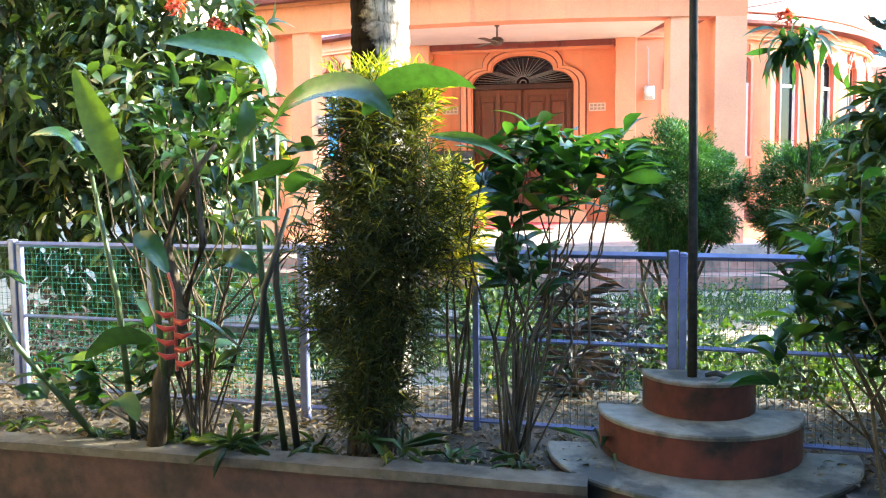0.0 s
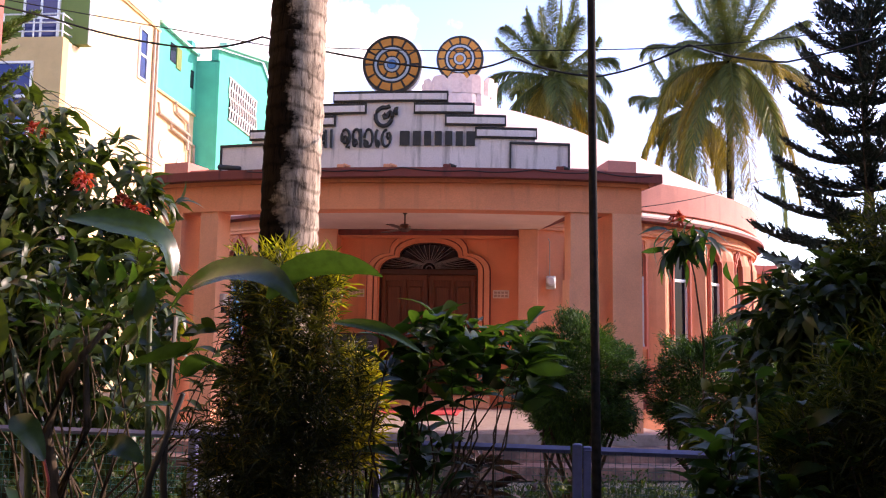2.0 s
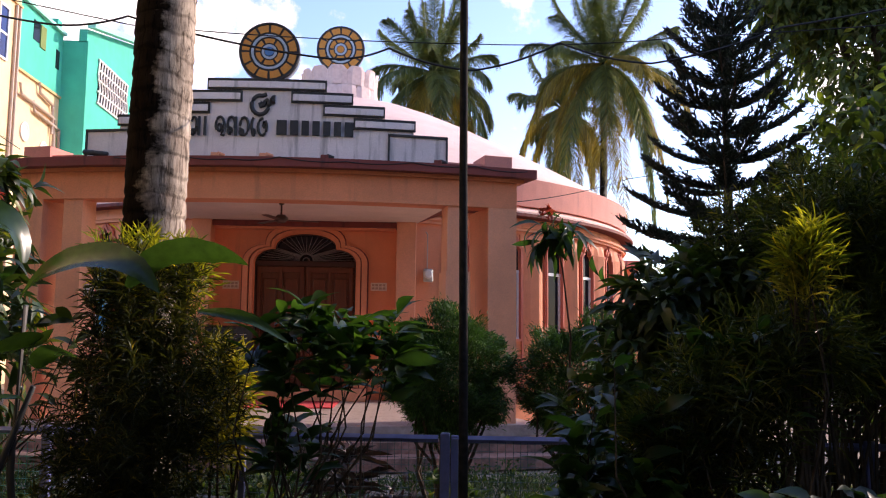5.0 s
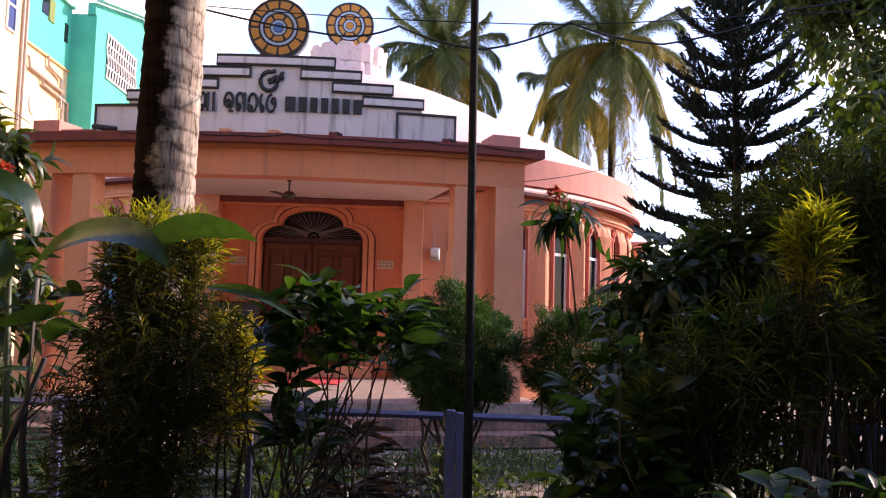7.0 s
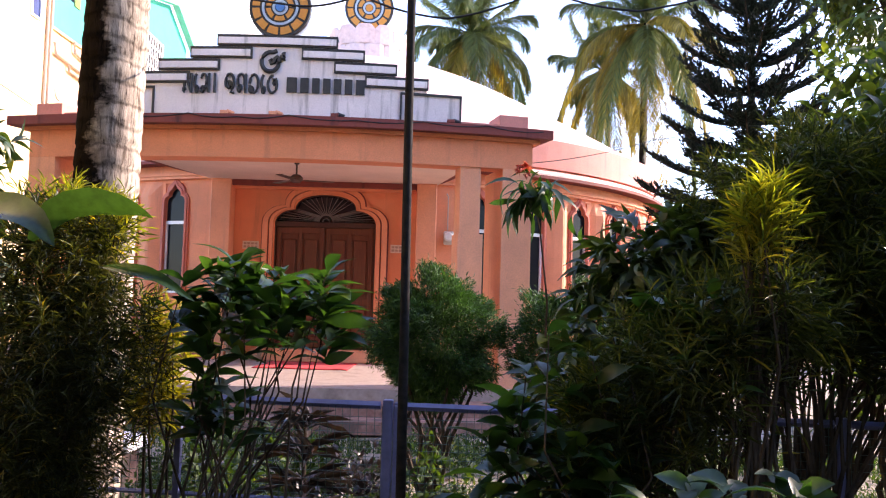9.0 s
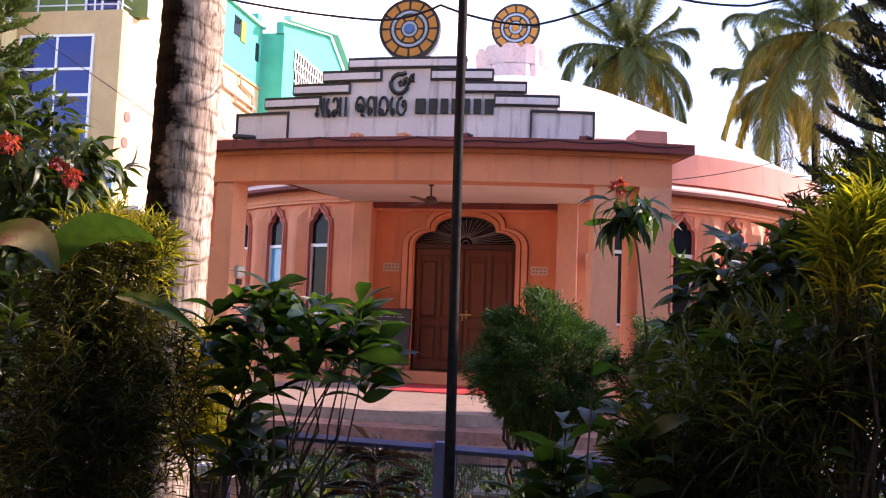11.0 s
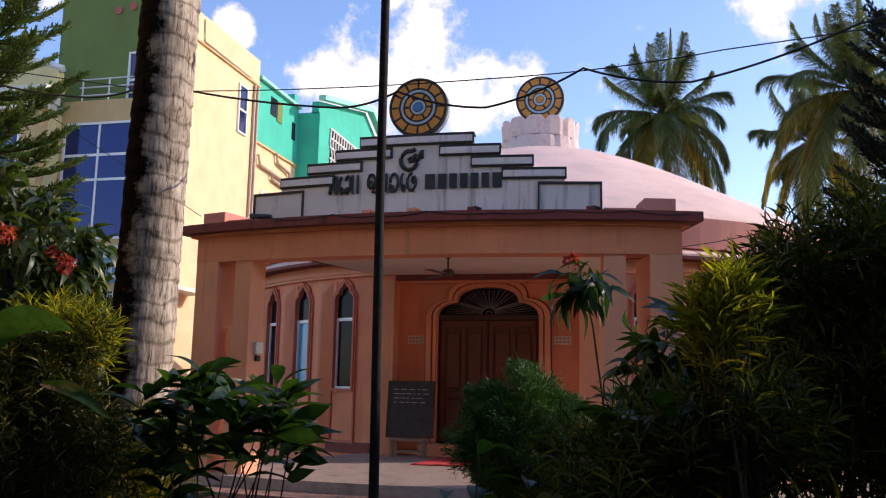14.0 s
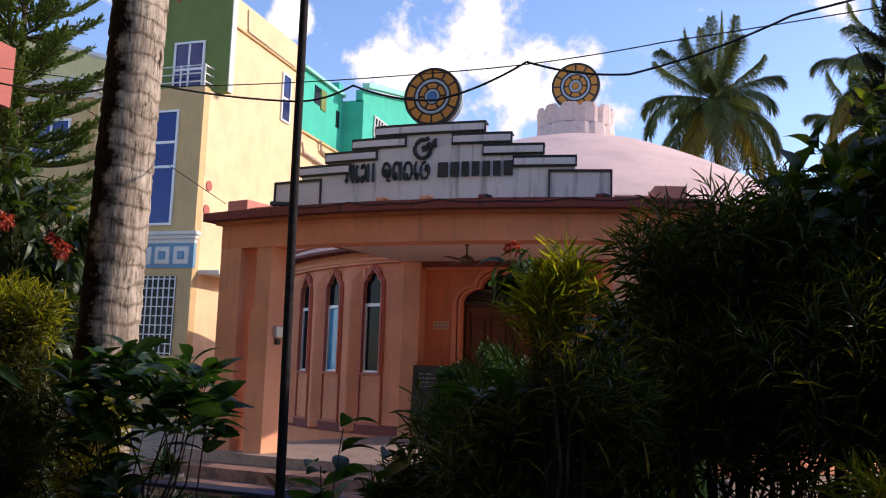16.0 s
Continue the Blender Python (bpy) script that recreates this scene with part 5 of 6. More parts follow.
# ---- shrubs and trees ----
def stems(parent, base, tips, r0, mat, seed, bend=0.12, name="stem"):
    """Stems that fan out from one foot, each a bent tapered rod, in one mesh."""
    rnd = random.Random(seed)
    bm = bmesh.new()
    b = Vector(base)
    for t in tips:
        t = Vector(t)
        f = b + Vector((rnd.uniform(-0.05, 0.05), rnd.uniform(-0.05, 0.05), -0.03))
        m1 = f.lerp(t, 0.35) + Vector((rnd.uniform(-bend, bend), rnd.uniform(-bend, bend), 0.06)) * (t - f).length
        m2 = f.lerp(t, 0.7) + Vector((rnd.uniform(-bend, bend), rnd.uniform(-bend, bend), 0.0)) * (t - f).length
        tube(bm, [f, m1, m2, t], [r0, r0 * 0.75, r0 * 0.5, r0 * 0.25], 5)
    return part(name, bm, mat, parent)


def flower_heads(parent, centres, r, seed, n=60):
    """Round heads of small red florets, each head a mesh of its own."""
    rnd = np.random.default_rng(seed)
    for c in centres:
        d = unit(rnd.normal(0, 1, (n, 3)) + np.array([0, 0, 0.6]))
        leaves("flower_head", np.asarray(c) + d * r * 0.6, d + rnd.normal(0, 0.5, (n, 3)), r * 0.75, r * 0.5, PETAL, parent, droop=0.5, label="red flower head")


def shrub(name, label, base, blobs, count, size, mat, category="shrub", stem_r=0.012, n_stems=9, upward=0.2, droop=0.3, shell=0.45, seed=1, stem_mat=None, tuft=1, group="", out=0.7):
    """A shrub: stems from one foot into its blobs, and leaves in tufts over them."""
    sh = thing(name, label, category, group)
    rnd = np.random.default_rng(seed)
    vol = np.array([np.prod(b[1]) ** 0.67 for b in blobs])
    tips, at, way = [], [], []
    for (c, r), v in zip(blobs, vol / vol.sum()):
        k = max(1, int(round(n_stems * v)))
        p, _ = in_blob(k, c, np.asarray(r) * 0.75, 0.1)
        tips += [tuple(q) for q in p]
        m = max(1, int(count * v / tuft))
        p, d = in_blob(m, c, r, shell)
        p = np.repeat(p, tuft, 0) + rnd.normal(0, size[0] * 0.10, (m * tuft, 3))
        d = np.repeat(d, tuft, 0)
        w = d * out + rnd.normal(0, 0.55, d.shape) + np.array([0, 0, upward])
        at.append(p)
        way.append(w)
    stems(sh, base, tips, stem_r, stem_mat or STEM, seed)
    (blades if size[1] > 0.03 else leaves)("foliage", np.concatenate(at), np.concatenate(way), size[0], size[1], mat, sh, droop=droop)
    return sh


# the tall flowering bush with drooping leaves beyond the fence
ixora = shrub("ixora_bush", "large dark green bush with drooping leaves and red flower heads", (-2.8, 6.4, 0.0),
              [((-2.75, 6.35, 2.0), (0.75, 0.7, 0.95)), ((-3.6, 6.3, 2.1), (0.9, 0.8, 1.0)), ((-2.35, 6.3, 1.5), (0.55, 0.55, 0.75)), ((-4.6, 6.4, 1.7), (0.9, 0.8, 1.0)), ((-3.2, 6.2, 1.1), (0.9, 0.6, 0.7)), ((-3.9, 6.3, 2.75), (0.6, 0.6, 0.55)), ((-3.0, 6.2, 2.7), (0.4, 0.5, 0.5)), ((-2.38, 6.3, 2.42), (0.34, 0.4, 0.4))],
              8200, (0.19, 0.055), L_IXORA, stem_r=0.03, n_stems=16, upward=-0.45, droop=0.5, tuft=5, seed=5, shell=0.6)
flower_heads(ixora, [(-2.76, 5.95, 2.9), (-2.2, 6.1, 2.43), (-2.05, 6.05, 2.36), (-2.3, 5.75, 2.52)], 0.062, 8)

# narrow-leaved croton clumps
def croton(name, label, base, blobs, count, seed, n_stems, mat, tuft=18, ln=0.092, width=0.0075, spread=1.25):
    """Croton: upright shoots, each ending in a rosette of narrow arching leaves, the older leaves spread lower down."""
    sh = thing(name, label, "shrub", "croton clumps")
    rnd = np.random.default_rng(seed)
    vol = np.array([np.prod(b[1]) ** 0.67 for b in blobs])
    tips, at, way, size = [], [], [], []
    for (c, r), v in zip(blobs, vol / vol.sum()):
        tips += [tuple(q) for q in in_blob(max(1, int(round(n_stems * v))), c, np.asarray(r) * 0.8, 0.1)[0]]
        m = max(1, int(count * v / tuft))
        p, d = in_blob(m, c, r, 0.25)
        axis = unit(d * 0.55 + rnd.normal(0, 0.22, d.shape) + np.array([0, 0, 0.95]))
        e = unit(np.cross(axis, rnd.normal(0, 1, axis.shape)))
        g = np.cross(axis, e)
        k = (np.arange(tuft) + rnd.uniform(0, 1, (m, tuft))) / tuft
        turn = np.arange(tuft) * 2.4 + rnd.uniform(0, 6.28, (m, 1))
        lean = 0.22 + spread * k + rnd.normal(0, 0.12, (m, tuft))
        out = e[:, None] * np.cos(turn)[..., None] + g[:, None] * np.sin(turn)[..., None]
        at.append((p[:, None] - axis[:, None] * (k * ln * 1.1)[..., None]).reshape(-1, 3))
        way.append((axis[:, None] * np.cos(lean)[..., None] + out * np.sin(lean)[..., None]).reshape(-1, 3))
        size.append((ln * (0.65 + 0.5 * k)).reshape(-1))
    stems(sh, base, tips, 0.011, STEM, seed, 0.045)
    leaves("foliage", np.concatenate(at), np.concatenate(way), np.concatenate(size), width, mat, sh, fold=0.35, droop=0.32, widest=0.4)
    return sh


croton("croton_bush", "tall narrow-leaved croton clump, dark green with bronze leaves", (-0.52, 3.85, 0.2),
       [((-0.40, 3.80, 1.56), (0.27, 0.2, 0.30)), ((-0.34, 3.80, 1.26), (0.36, 0.28, 0.30)), ((-0.46, 3.80, 1.0), (0.33, 0.26, 0.30)), ((-0.42, 3.80, 0.76), (0.25, 0.2, 0.2)), ((-0.46, 3.80, 0.52), (0.19, 0.17, 0.18))], 16000, 21, 26, L_BRONZE, 16, 0.085, 0.0062)
# sun on the clump's top is put into the brighter leaf colour
croton("croton_bush", "yellow-green tips over a dark croton clump, coloured as if sunlit", (-0.42, 3.9, 0.2), [((-0.44, 3.92, 1.82), (0.20, 0.13, 0.10)), ((-0.26, 3.9, 1.76), (0.13, 0.12, 0.11)), ((-0.52, 3.92, 1.70), (0.14, 0.12, 0.10))], 1500, 46, 12, L_SHOOT, 12, 0.10, 0.0062, 0.7)
croton("croton_bush", "yellow-leaved croton tuft lit by the sun", (-0.2, 4.2, 0.2), [((-0.13, 4.2, 1.36), (0.11, 0.11, 0.12)), ((-0.17, 4.18, 1.14), (0.14, 0.12, 0.15))], 1100, 22, 5, L_YELLOW, 14, 0.13, 0.0085)
croton("croton_bush", "narrow-leaved croton with bright yellow-green shoots", (2.03, 3.42, 0.2),
       [((2.05, 3.38, 1.86), (0.08, 0.08, 0.07)), ((2.0, 3.36, 1.80), (0.09, 0.08, 0.07)), ((2.08, 3.38, 1.78), (0.07, 0.07, 0.06))], 620, 23, 14, L_SHOOT, 12, 0.125, 0.0062, 0.4)
croton("croton_bush", "dark lower growth of a narrow-leaved croton", (1.95, 3.5, 0.2),
       [((1.85, 3.5, 1.3), (0.33, 0.28, 0.30)), ((2.08, 3.48, 1.50), (0.26, 0.22, 0.17)), ((1.62, 3.55, 1.12), (0.22, 0.2, 0.24))], 5200, 28, 16, L_REED, 14, 0.12, 0.0068)
croton("croton_bush", "yellow shoots at the heart of a croton clump", (2.0, 3.36, 0.9), [((2.0, 3.34, 1.71), (0.07, 0.05, 0.07))], 240, 24, 4, L_YELLOW, 13, 0.11, 0.007, 0.5)
# added clump; its bright leaf colour stands in for sunlit plants farther back
croton("croton_bush", "bright yellow-green croton added in place of sunlit plants beyond", (2.84, 3.28, 0.0), [((2.84, 3.28, 1.30), (0.11, 0.10, 0.11)), ((2.86, 3.28, 1.05), (0.14, 0.12, 0.14))], 560, 45, 8, L_SHOOT, 14, 0.13, 0.0075)
croton("croton_bush", "tall dark croton clump beside the fence", (2.45, 3.95, 0.2),
       [((2.30, 3.92, 1.98), (0.18, 0.2, 0.22)), ((2.55, 3.95, 2.05), (0.24, 0.22, 0.24)), ((2.42, 3.9, 1.62), (0.30, 0.26, 0.28)), ((2.75, 4.0, 1.7), (0.36, 0.32, 0.36)), ((2.42, 3.9, 1.45), (0.30, 0.28, 0.14)), ((1.80, 3.98, 1.08), (0.30, 0.26, 0.24))], 8200, 25, 34, L_REED, 14, 0.135, 0.0075)
shrub("broadleaf_shrub", "dense dark broad-leaved bush beside the croton clumps", (3.1, 4.3, 0.0),
      [((2.95, 4.25, 2.12), (0.32, 0.32, 0.30)), ((3.35, 4.3, 2.25), (0.42, 0.4, 0.42)), ((3.1, 4.2, 1.6), (0.45, 0.4, 0.42)), ((3.6, 4.3, 1.6), (0.45, 0.4, 0.5)) ],
      3000, (0.13, 0.055), L_IXORA, stem_r=0.02, n_stems=14, upward=0.1, droop=0.3, tuft=5, seed=29)
croton("croton_bush", "tall dark croton hedge behind the fence", (2.8, 4.98, 0.0),
       [((2.42, 4.95, 2.0), (0.28, 0.3, 0.36)), ((2.85, 5.0, 2.12), (0.4, 0.35, 0.42)), ((3.35, 5.0, 2.15), (0.45, 0.4, 0.48)), ((2.65, 4.95, 1.66), (0.4, 0.35, 0.24)), ((3.3, 5.0, 1.66), (0.45, 0.4, 0.26))], 15000, 26, 26, L_REED, 18, 0.12)

# broad-leaved shrubs at the fence
def broad(name, label, base, tips, seed, per=10, ln=0.18, wd=0.060, mat=None):
    """Open shrub: bare stems, each ending in whorls of broad leaves."""
    sh = thing(name, label, "shrub", "broad-leaved shrubs")
    rnd = np.random.default_rng(seed)
    stems(sh, base, tips, 0.008, STEM, seed, 0.09)
    at, way = [], []
    for t in tips:
        t = np.array(t)
        for lv in range(3):
            c = t - np.array([0, 0, 0.075 * lv])
            for k in range(per // 3 + 1):
                a = rnd.uniform(0, 2 * math.pi)
                at.append(c + rnd.normal(0, 0.01, 3))
                way.append([math.cos(a), math.sin(a), rnd.uniform(-0.1, 0.8)])
    blades("foliage", at, way, ln, wd, mat or L_BROAD, sh, fold=0.3, droop=0.07)
    return sh


def fan(c, r, n, seed, zr=0.1):
    rnd = random.Random(seed)
    return [(c[0] + r[0] * rnd.uniform(-1, 1), c[1] + r[1] * rnd.uniform(-1, 1), c[2] + zr * rnd.uniform(-1, 1)) for _ in range(n)]


broad("broadleaf_shrub", "open shrub with bare stems and fans of broad green leaves", (0.15, 3.93, 0.2), fan((0.32, 3.92, 1.53), (0.27, 0.2), 14, 31, 0.06) + fan((0.36, 3.92, 1.36), (0.26, 0.18), 6, 32, 0.08) + fan((0.13, 3.9, 1.06), (0.13, 0.1), 4, 33, 0.05), 31)
broad("broadleaf_shrub", "dense broad-leaved shrub leaning over the plinth", (1.62, 3.55, 0.2), fan((1.42, 3.5, 1.05), (0.28, 0.2), 11, 34, 0.10) + fan((1.75, 3.5, 1.38), (0.2, 0.2), 5, 35, 0.12) + fan((1.32, 3.5, 0.86), (0.2, 0.15), 5, 36, 0.10), 34)
broad("broadleaf_shrub", "young broad-leaved shrub in the bed", (2.0, 3.1, 0.0), fan((1.78, 2.6, 1.04), (0.10, 0.08), 4, 37, 0.06) + fan((1.62, 2.75, 0.98), (0.08, 0.08), 3, 38, 0.05), 37, 9, 0.11, 0.05)
broad("broadleaf_shrub", "leggy young shrub with a few broad leaves at the fence", (1.52, 3.5, 0.2), [(1.36, 3.42, 1.38), (1.50, 3.40, 1.30), (1.29, 3.42, 1.26), (1.62, 3.42, 1.27)], 44, 5, 0.115, 0.052)
broad("broadleaf_shrub", "low leafy shrub at the foot of the fence", (-1.5, 4.0, 0.2), fan((-1.5, 3.9, 0.62), (0.5, 0.2), 9, 39, 0.14), 39, 11, 0.16, 0.06)
broad("broadleaf_shrub", "thin-stemmed shrub with sparse leaves in the bed", (-1.28, 3.9, 0.2), fan((-1.35, 3.9, 1.72), (0.5, 0.25), 12, 40, 0.18) + fan((-0.95, 3.9, 1.45), (0.3, 0.2), 6, 41, 0.15), 40, 9, 0.13, 0.05, L_IXORA)

# clipped round thuja bushes
def thuja(base, c, r, n, seed, label):
    th = thing("thuja_bush", label, "shrub", "thuja bushes")
    rnd = np.random.default_rng(seed)
    sprays = 420
    p, d = in_blob(sprays, c, np.asarray(r) * 0.93, 0.75)
    k = n // sprays
    grow = unit(d * 0.95 + rnd.normal(0, 0.22, d.shape) + np.array([0, 0, 0.55]))
    t = rnd.uniform(-0.6, 1.0, (sprays, k, 1))
    p = (p[:, None] + grow[:, None] * t * 0.060 + rnd.normal(0, 0.026, (sprays, k, 3)) * (1.15 - 0.6 * t)).reshape(-1, 3)
    d = np.repeat(grow, k, 0)
    p2, d2 = in_blob(n // 4, c, np.asarray(r) * 0.8, 0.3)
    p, d = np.concatenate([p, p2]), np.concatenate([d, d2])
    stems(th, base, [tuple(q) for q in in_blob(14, c, np.asarray(r) * 0.7, 0.2)[0]], 0.022, DARKBARK, seed)
    leaves("foliage", p, d * 0.8 + rnd.normal(0, 0.26, p.shape) - np.array([0, 0, 0.12]), 0.042, 0.0085, L_JUNIPER, th, droop=0.3)
    return th


thuja((0.94, 7.0, 0.0), (0.94, 7.0, 1.22), (0.46, 0.46, 0.47), 46000, 51, "round clipped thuja bush of bright green sprays")
thuja((1.98, 6.95, 0.0), (1.98, 6.95, 1.15), (0.48, 0.5, 0.50), 36000, 52, "round thuja bush beside its twin")

# slender flowering shoot over the hedge
shoot = thing("ixora_shoot", "slender shoot with hanging leaves and a red flower head", "shrub")
part("stem", tubed([(1.60, 5.42, 0.0), (1.56, 5.42, 0.9), (1.58, 5.42, 1.5), (1.53, 5.40, 1.9), (1.47, 5.38, 2.16)], [0.009, 0.008, 0.006, 0.005, 0.004], 6), STEM, shoot)
at, way = [], []
rnd = np.random.default_rng(61)
for k in range(70):
    a = rnd.uniform(0, 6.28)
    at.append((1.50 + rnd.normal(0, 0.05), 5.38 + rnd.normal(0, 0.04), 2.12 + rnd.normal(0, 0.04)))
    way.append((math.cos(a), math.sin(a), rnd.uniform(-1.5, 0.4)))
for z, x in ((1.98, 1.70), (1.92, 1.76), (1.86, 1.83)):
    at.append((x, 5.36, z))
    way.append((rnd.uniform(-0.3, 0.5), -0.3, -0.9))
blades("foliage", at, way, 0.175, 0.044, L_BROAD, shoot, droop=0.45)
flower_heads(shoot, [(1.43, 5.36, 2.215)], 0.042, 62)

# the hedge of mixed shrubs on the far side of the fence
hedge = shrub("ixora_bush", "dense dark ixora hedge with red flower heads", (2.6, 5.0, 0.0),
              [((1.92, 5.0, 1.32), (0.30, 0.32, 0.30)), ((2.35, 5.0, 1.62), (0.38, 0.38, 0.36)), ((2.1, 5.0, 1.66), (0.34, 0.32, 0.26)), ((2.9, 4.9, 1.72), (0.5, 0.45, 0.34)), ((3.5, 4.9, 1.8), (0.5, 0.5, 0.5)), ((1.75, 4.9, 0.95), (0.35, 0.35, 0.35))],
              4800, (0.15, 0.05), L_IXORA, stem_r=0.022, n_stems=18, upward=-0.1, droop=0.4, tuft=5, seed=71)
flower_heads(hedge, [(2.55, 4.6, 1.83), (2.72, 4.55, 1.85), (2.30, 4.5, 1.42), (3.3, 4.4, 1.3), (2.62, 4.7, 1.9)], 0.07, 72)


def araucaria(base, h, spread, mat, label, seed, whorls, low=0.15, per=6, taper=0.75, brush=0.15, lift=0.35):
    """Norfolk pine: whorls of limbs with upturned ends, each limb a flat brush of needled branchlets."""
    tr = thing("norfolk_pine", label, "conifer", "norfolk pines")
    b = Vector(base)
    part("trunk", tubed([b, b + Vector((0.02, 0, h * 0.5)), b + Vector((0, 0, h))], [0.11, 0.07, 0.012], 9), DARKBARK, tr, smooth=True)
    rnd = np.random.default_rng(seed)
    for w in range(whorls):
        u = low + (1 - low) * (w + 0.3) / whorls
        z = b.z + h * u
        size = spread * (1 - u) ** taper + 0.10
        bm = bmesh.new()
        at, way = [], []
        for k in range(per):
            ln = size * rnd.uniform(0.78, 1.12)
            a = 2 * math.pi * (k + 0.5 * (w % 2)) / per + rnd.uniform(-0.2, 0.2)
            d = np.array([math.cos(a), math.sin(a), 0])
            s = np.array([-d[1], d[0], 0])
            up = lift * (0.45 + 1.7 * ((u - low) / (1 - low)) ** 2) + rnd.uniform(-0.06, 0.06)
            t = np.linspace(0, 1, 9)
            line = np.array([b.x, b.y, z + rnd.uniform(-0.05, 0.05)]) + d * (ln * t)[:, None] + np.array([0, 0, 1.0]) * (ln * (up * t**1.7 - 0.04 * np.sin(t * math.pi) + 0.06 * t**4))[:, None]
            tube(bm, [Vector(p) for p in line], np.linspace(0.022, 0.006, 9).tolist(), 4)
            m = int(ln / 0.030)
            q = np.repeat(np.linspace(0.10, 1.0, m), 2)
            p = np.stack([np.interp(q, t, line[:, c]) for c in range(3)], 1)
            g = unit(np.stack([np.interp(q, t, np.gradient(line[:, c])) for c in range(3)], 1))
            sg = np.where(np.arange(2 * m) % 2 == 0, 1.0, -1.0)[:, None]
            bd = unit(g * (0.95 + 0.5 * q[:, None]) + s * sg * 0.72 + np.array([0, 0, 0.36]) + rnd.normal(0, 0.12, (2 * m, 3)))
            bl = brush * (0.55 + 0.75 * np.sin(np.pi * np.clip(q, 0.08, 0.90))) * rnd.uniform(0.75, 1.2, 2 * m)
            n = 20
            r = rnd.uniform(0.0, 1.0, (2 * m, n, 1))
            at.append((p[:, None] + bd[:, None] * bl[:, None, None] * r).reshape(-1, 3))
            way.append((bd[:, None] * 0.9 + rnd.normal(0, 0.30, (2 * m, n, 3))).reshape(-1, 3))
        limb = part("branch_whorl", bm, DARKBARK, tr)
        leaves("needle_spray", np.concatenate(at), np.concatenate(way), 0.072, 0.022, mat, limb, droop=-0.2)
    return tr


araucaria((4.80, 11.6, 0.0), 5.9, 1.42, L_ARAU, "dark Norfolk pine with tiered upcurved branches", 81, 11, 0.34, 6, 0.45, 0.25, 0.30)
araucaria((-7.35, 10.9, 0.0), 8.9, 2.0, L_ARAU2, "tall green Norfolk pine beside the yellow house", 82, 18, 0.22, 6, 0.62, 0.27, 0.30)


def tree(base, blobs, count, size, mat, label, seed, trunk_r=0.14):
    tr = thing("garden_tree", label, "tree", "garden trees")
    rnd = random.Random(seed)
    b = Vector(base)
    c0 = Vector(blobs[0][0])
    fork = b.lerp(c0, 0.45)
    part("trunk", tubed([b, b.lerp(fork, 0.5) + Vector((0.06, 0.03, 0)), fork], [trunk_r, trunk_r * 0.8, trunk_r * 0.65], 9), STEM, tr, smooth=True)
    bm = bmesh.new()
    at, way = [], []
    nr = np.random.default_rng(seed)
    for c, r in blobs:
        cv = Vector(c)
        tube(bm, [fork, fork.lerp(cv, 0.5) + Vector((rnd.uniform(-0.2, 0.2), rnd.uniform(-0.2, 0.2), 0.1)), cv], [trunk_r * 0.5, trunk_r * 0.3, trunk_r * 0.12], 6)
        tw, _ = in_blob(16, c, np.asarray(r) * 0.95, 0.5)
        for q in tw:
            tube(bm, [cv, cv.lerp(Vector(q), 0.5) + Vector((0, 0, 0.08)), Vector(q)], [trunk_r * 0.12, trunk_r * 0.08, trunk_r * 0.03], 4)
        k = int(count / len(blobs) / 6)
        p, d = in_blob(k, c, r, 0.35)
        p = np.repeat(p, 6, 0) + nr.normal(0, size[0] * 0.5, (k * 6, 3))
        d = np.repeat(d, 6, 0)
        at.append(p)
        way.append(d * 0.5 + nr.normal(0, 0.6, d.shape) + np.array([0, 0, -0.25]))
    part("limb", bm, STEM, tr)
    blades("crown", np.concatenate(at), np.concatenate(way), size[0], size[1], mat, tr, droop=0.3)
    return tr


tree((9.3, 14.4, 0.0), [((8.3, 14.5, 8.7), (2.0, 1.7, 1.7)), ((8.8, 14.3, 6.6), (2.0, 1.7, 1.7)), ((10.4, 14.8, 10.0), (2.1, 1.7, 1.8)), ((9.0, 14.1, 4.6), (1.7, 1.5, 1.5)), ((10.4, 14.3, 6.9), (1.9, 1.7, 2.2)), ((7.4, 14.5, 7.6), (1.1, 1.0, 1.1)), ((8.7, 14.1, 2.8), (1.5, 1.3, 1.1))], 26000, (0.24, 0.08), L_TREE, "tall sparse tree beyond the hedge", 91, 0.2)
tree((3.9, 5.6, 0.0), [((3.75, 5.6, 2.3), (0.75, 0.7, 0.75)), ((4.4, 5.7, 2.7), (0.8, 0.7, 0.9)), ((3.9, 5.4, 1.5), (0.7, 0.6, 0.7))], 5200, (0.14, 0.05), L_TREE, "dense dark small tree in the hedge", 92, 0.07)
croton("croton_bush", "dark croton thicket beside the lane", (3.1, 3.75, 0.0), [((2.95, 3.75, 1.55), (0.42, 0.38, 0.45)), ((3.4, 3.6, 1.65), (0.45, 0.4, 0.5))], 4200, 27, 18, L_REED, 16, 0.14)
# the next four trees stand out of view, added to shade the foreground
tree((5.7, 2.6, 0.0), [((5.6, 2.2, 3.7), (1.1, 1.0, 1.0)), ((6.0, 1.2, 3.4), (1.1, 1.1, 1.0)), ((5.7, 3.9, 2.3), (1.0, 0.9, 0.7)), ((5.5, 2.6, 2.2), (0.9, 1.2, 0.8)), ((5.6, 4.2, 2.1), (0.9, 0.9, 0.9))], 6000, (0.19, 0.075), L_TREE, "unseen tree added beside the path to shade the bed", 94, 0.16)
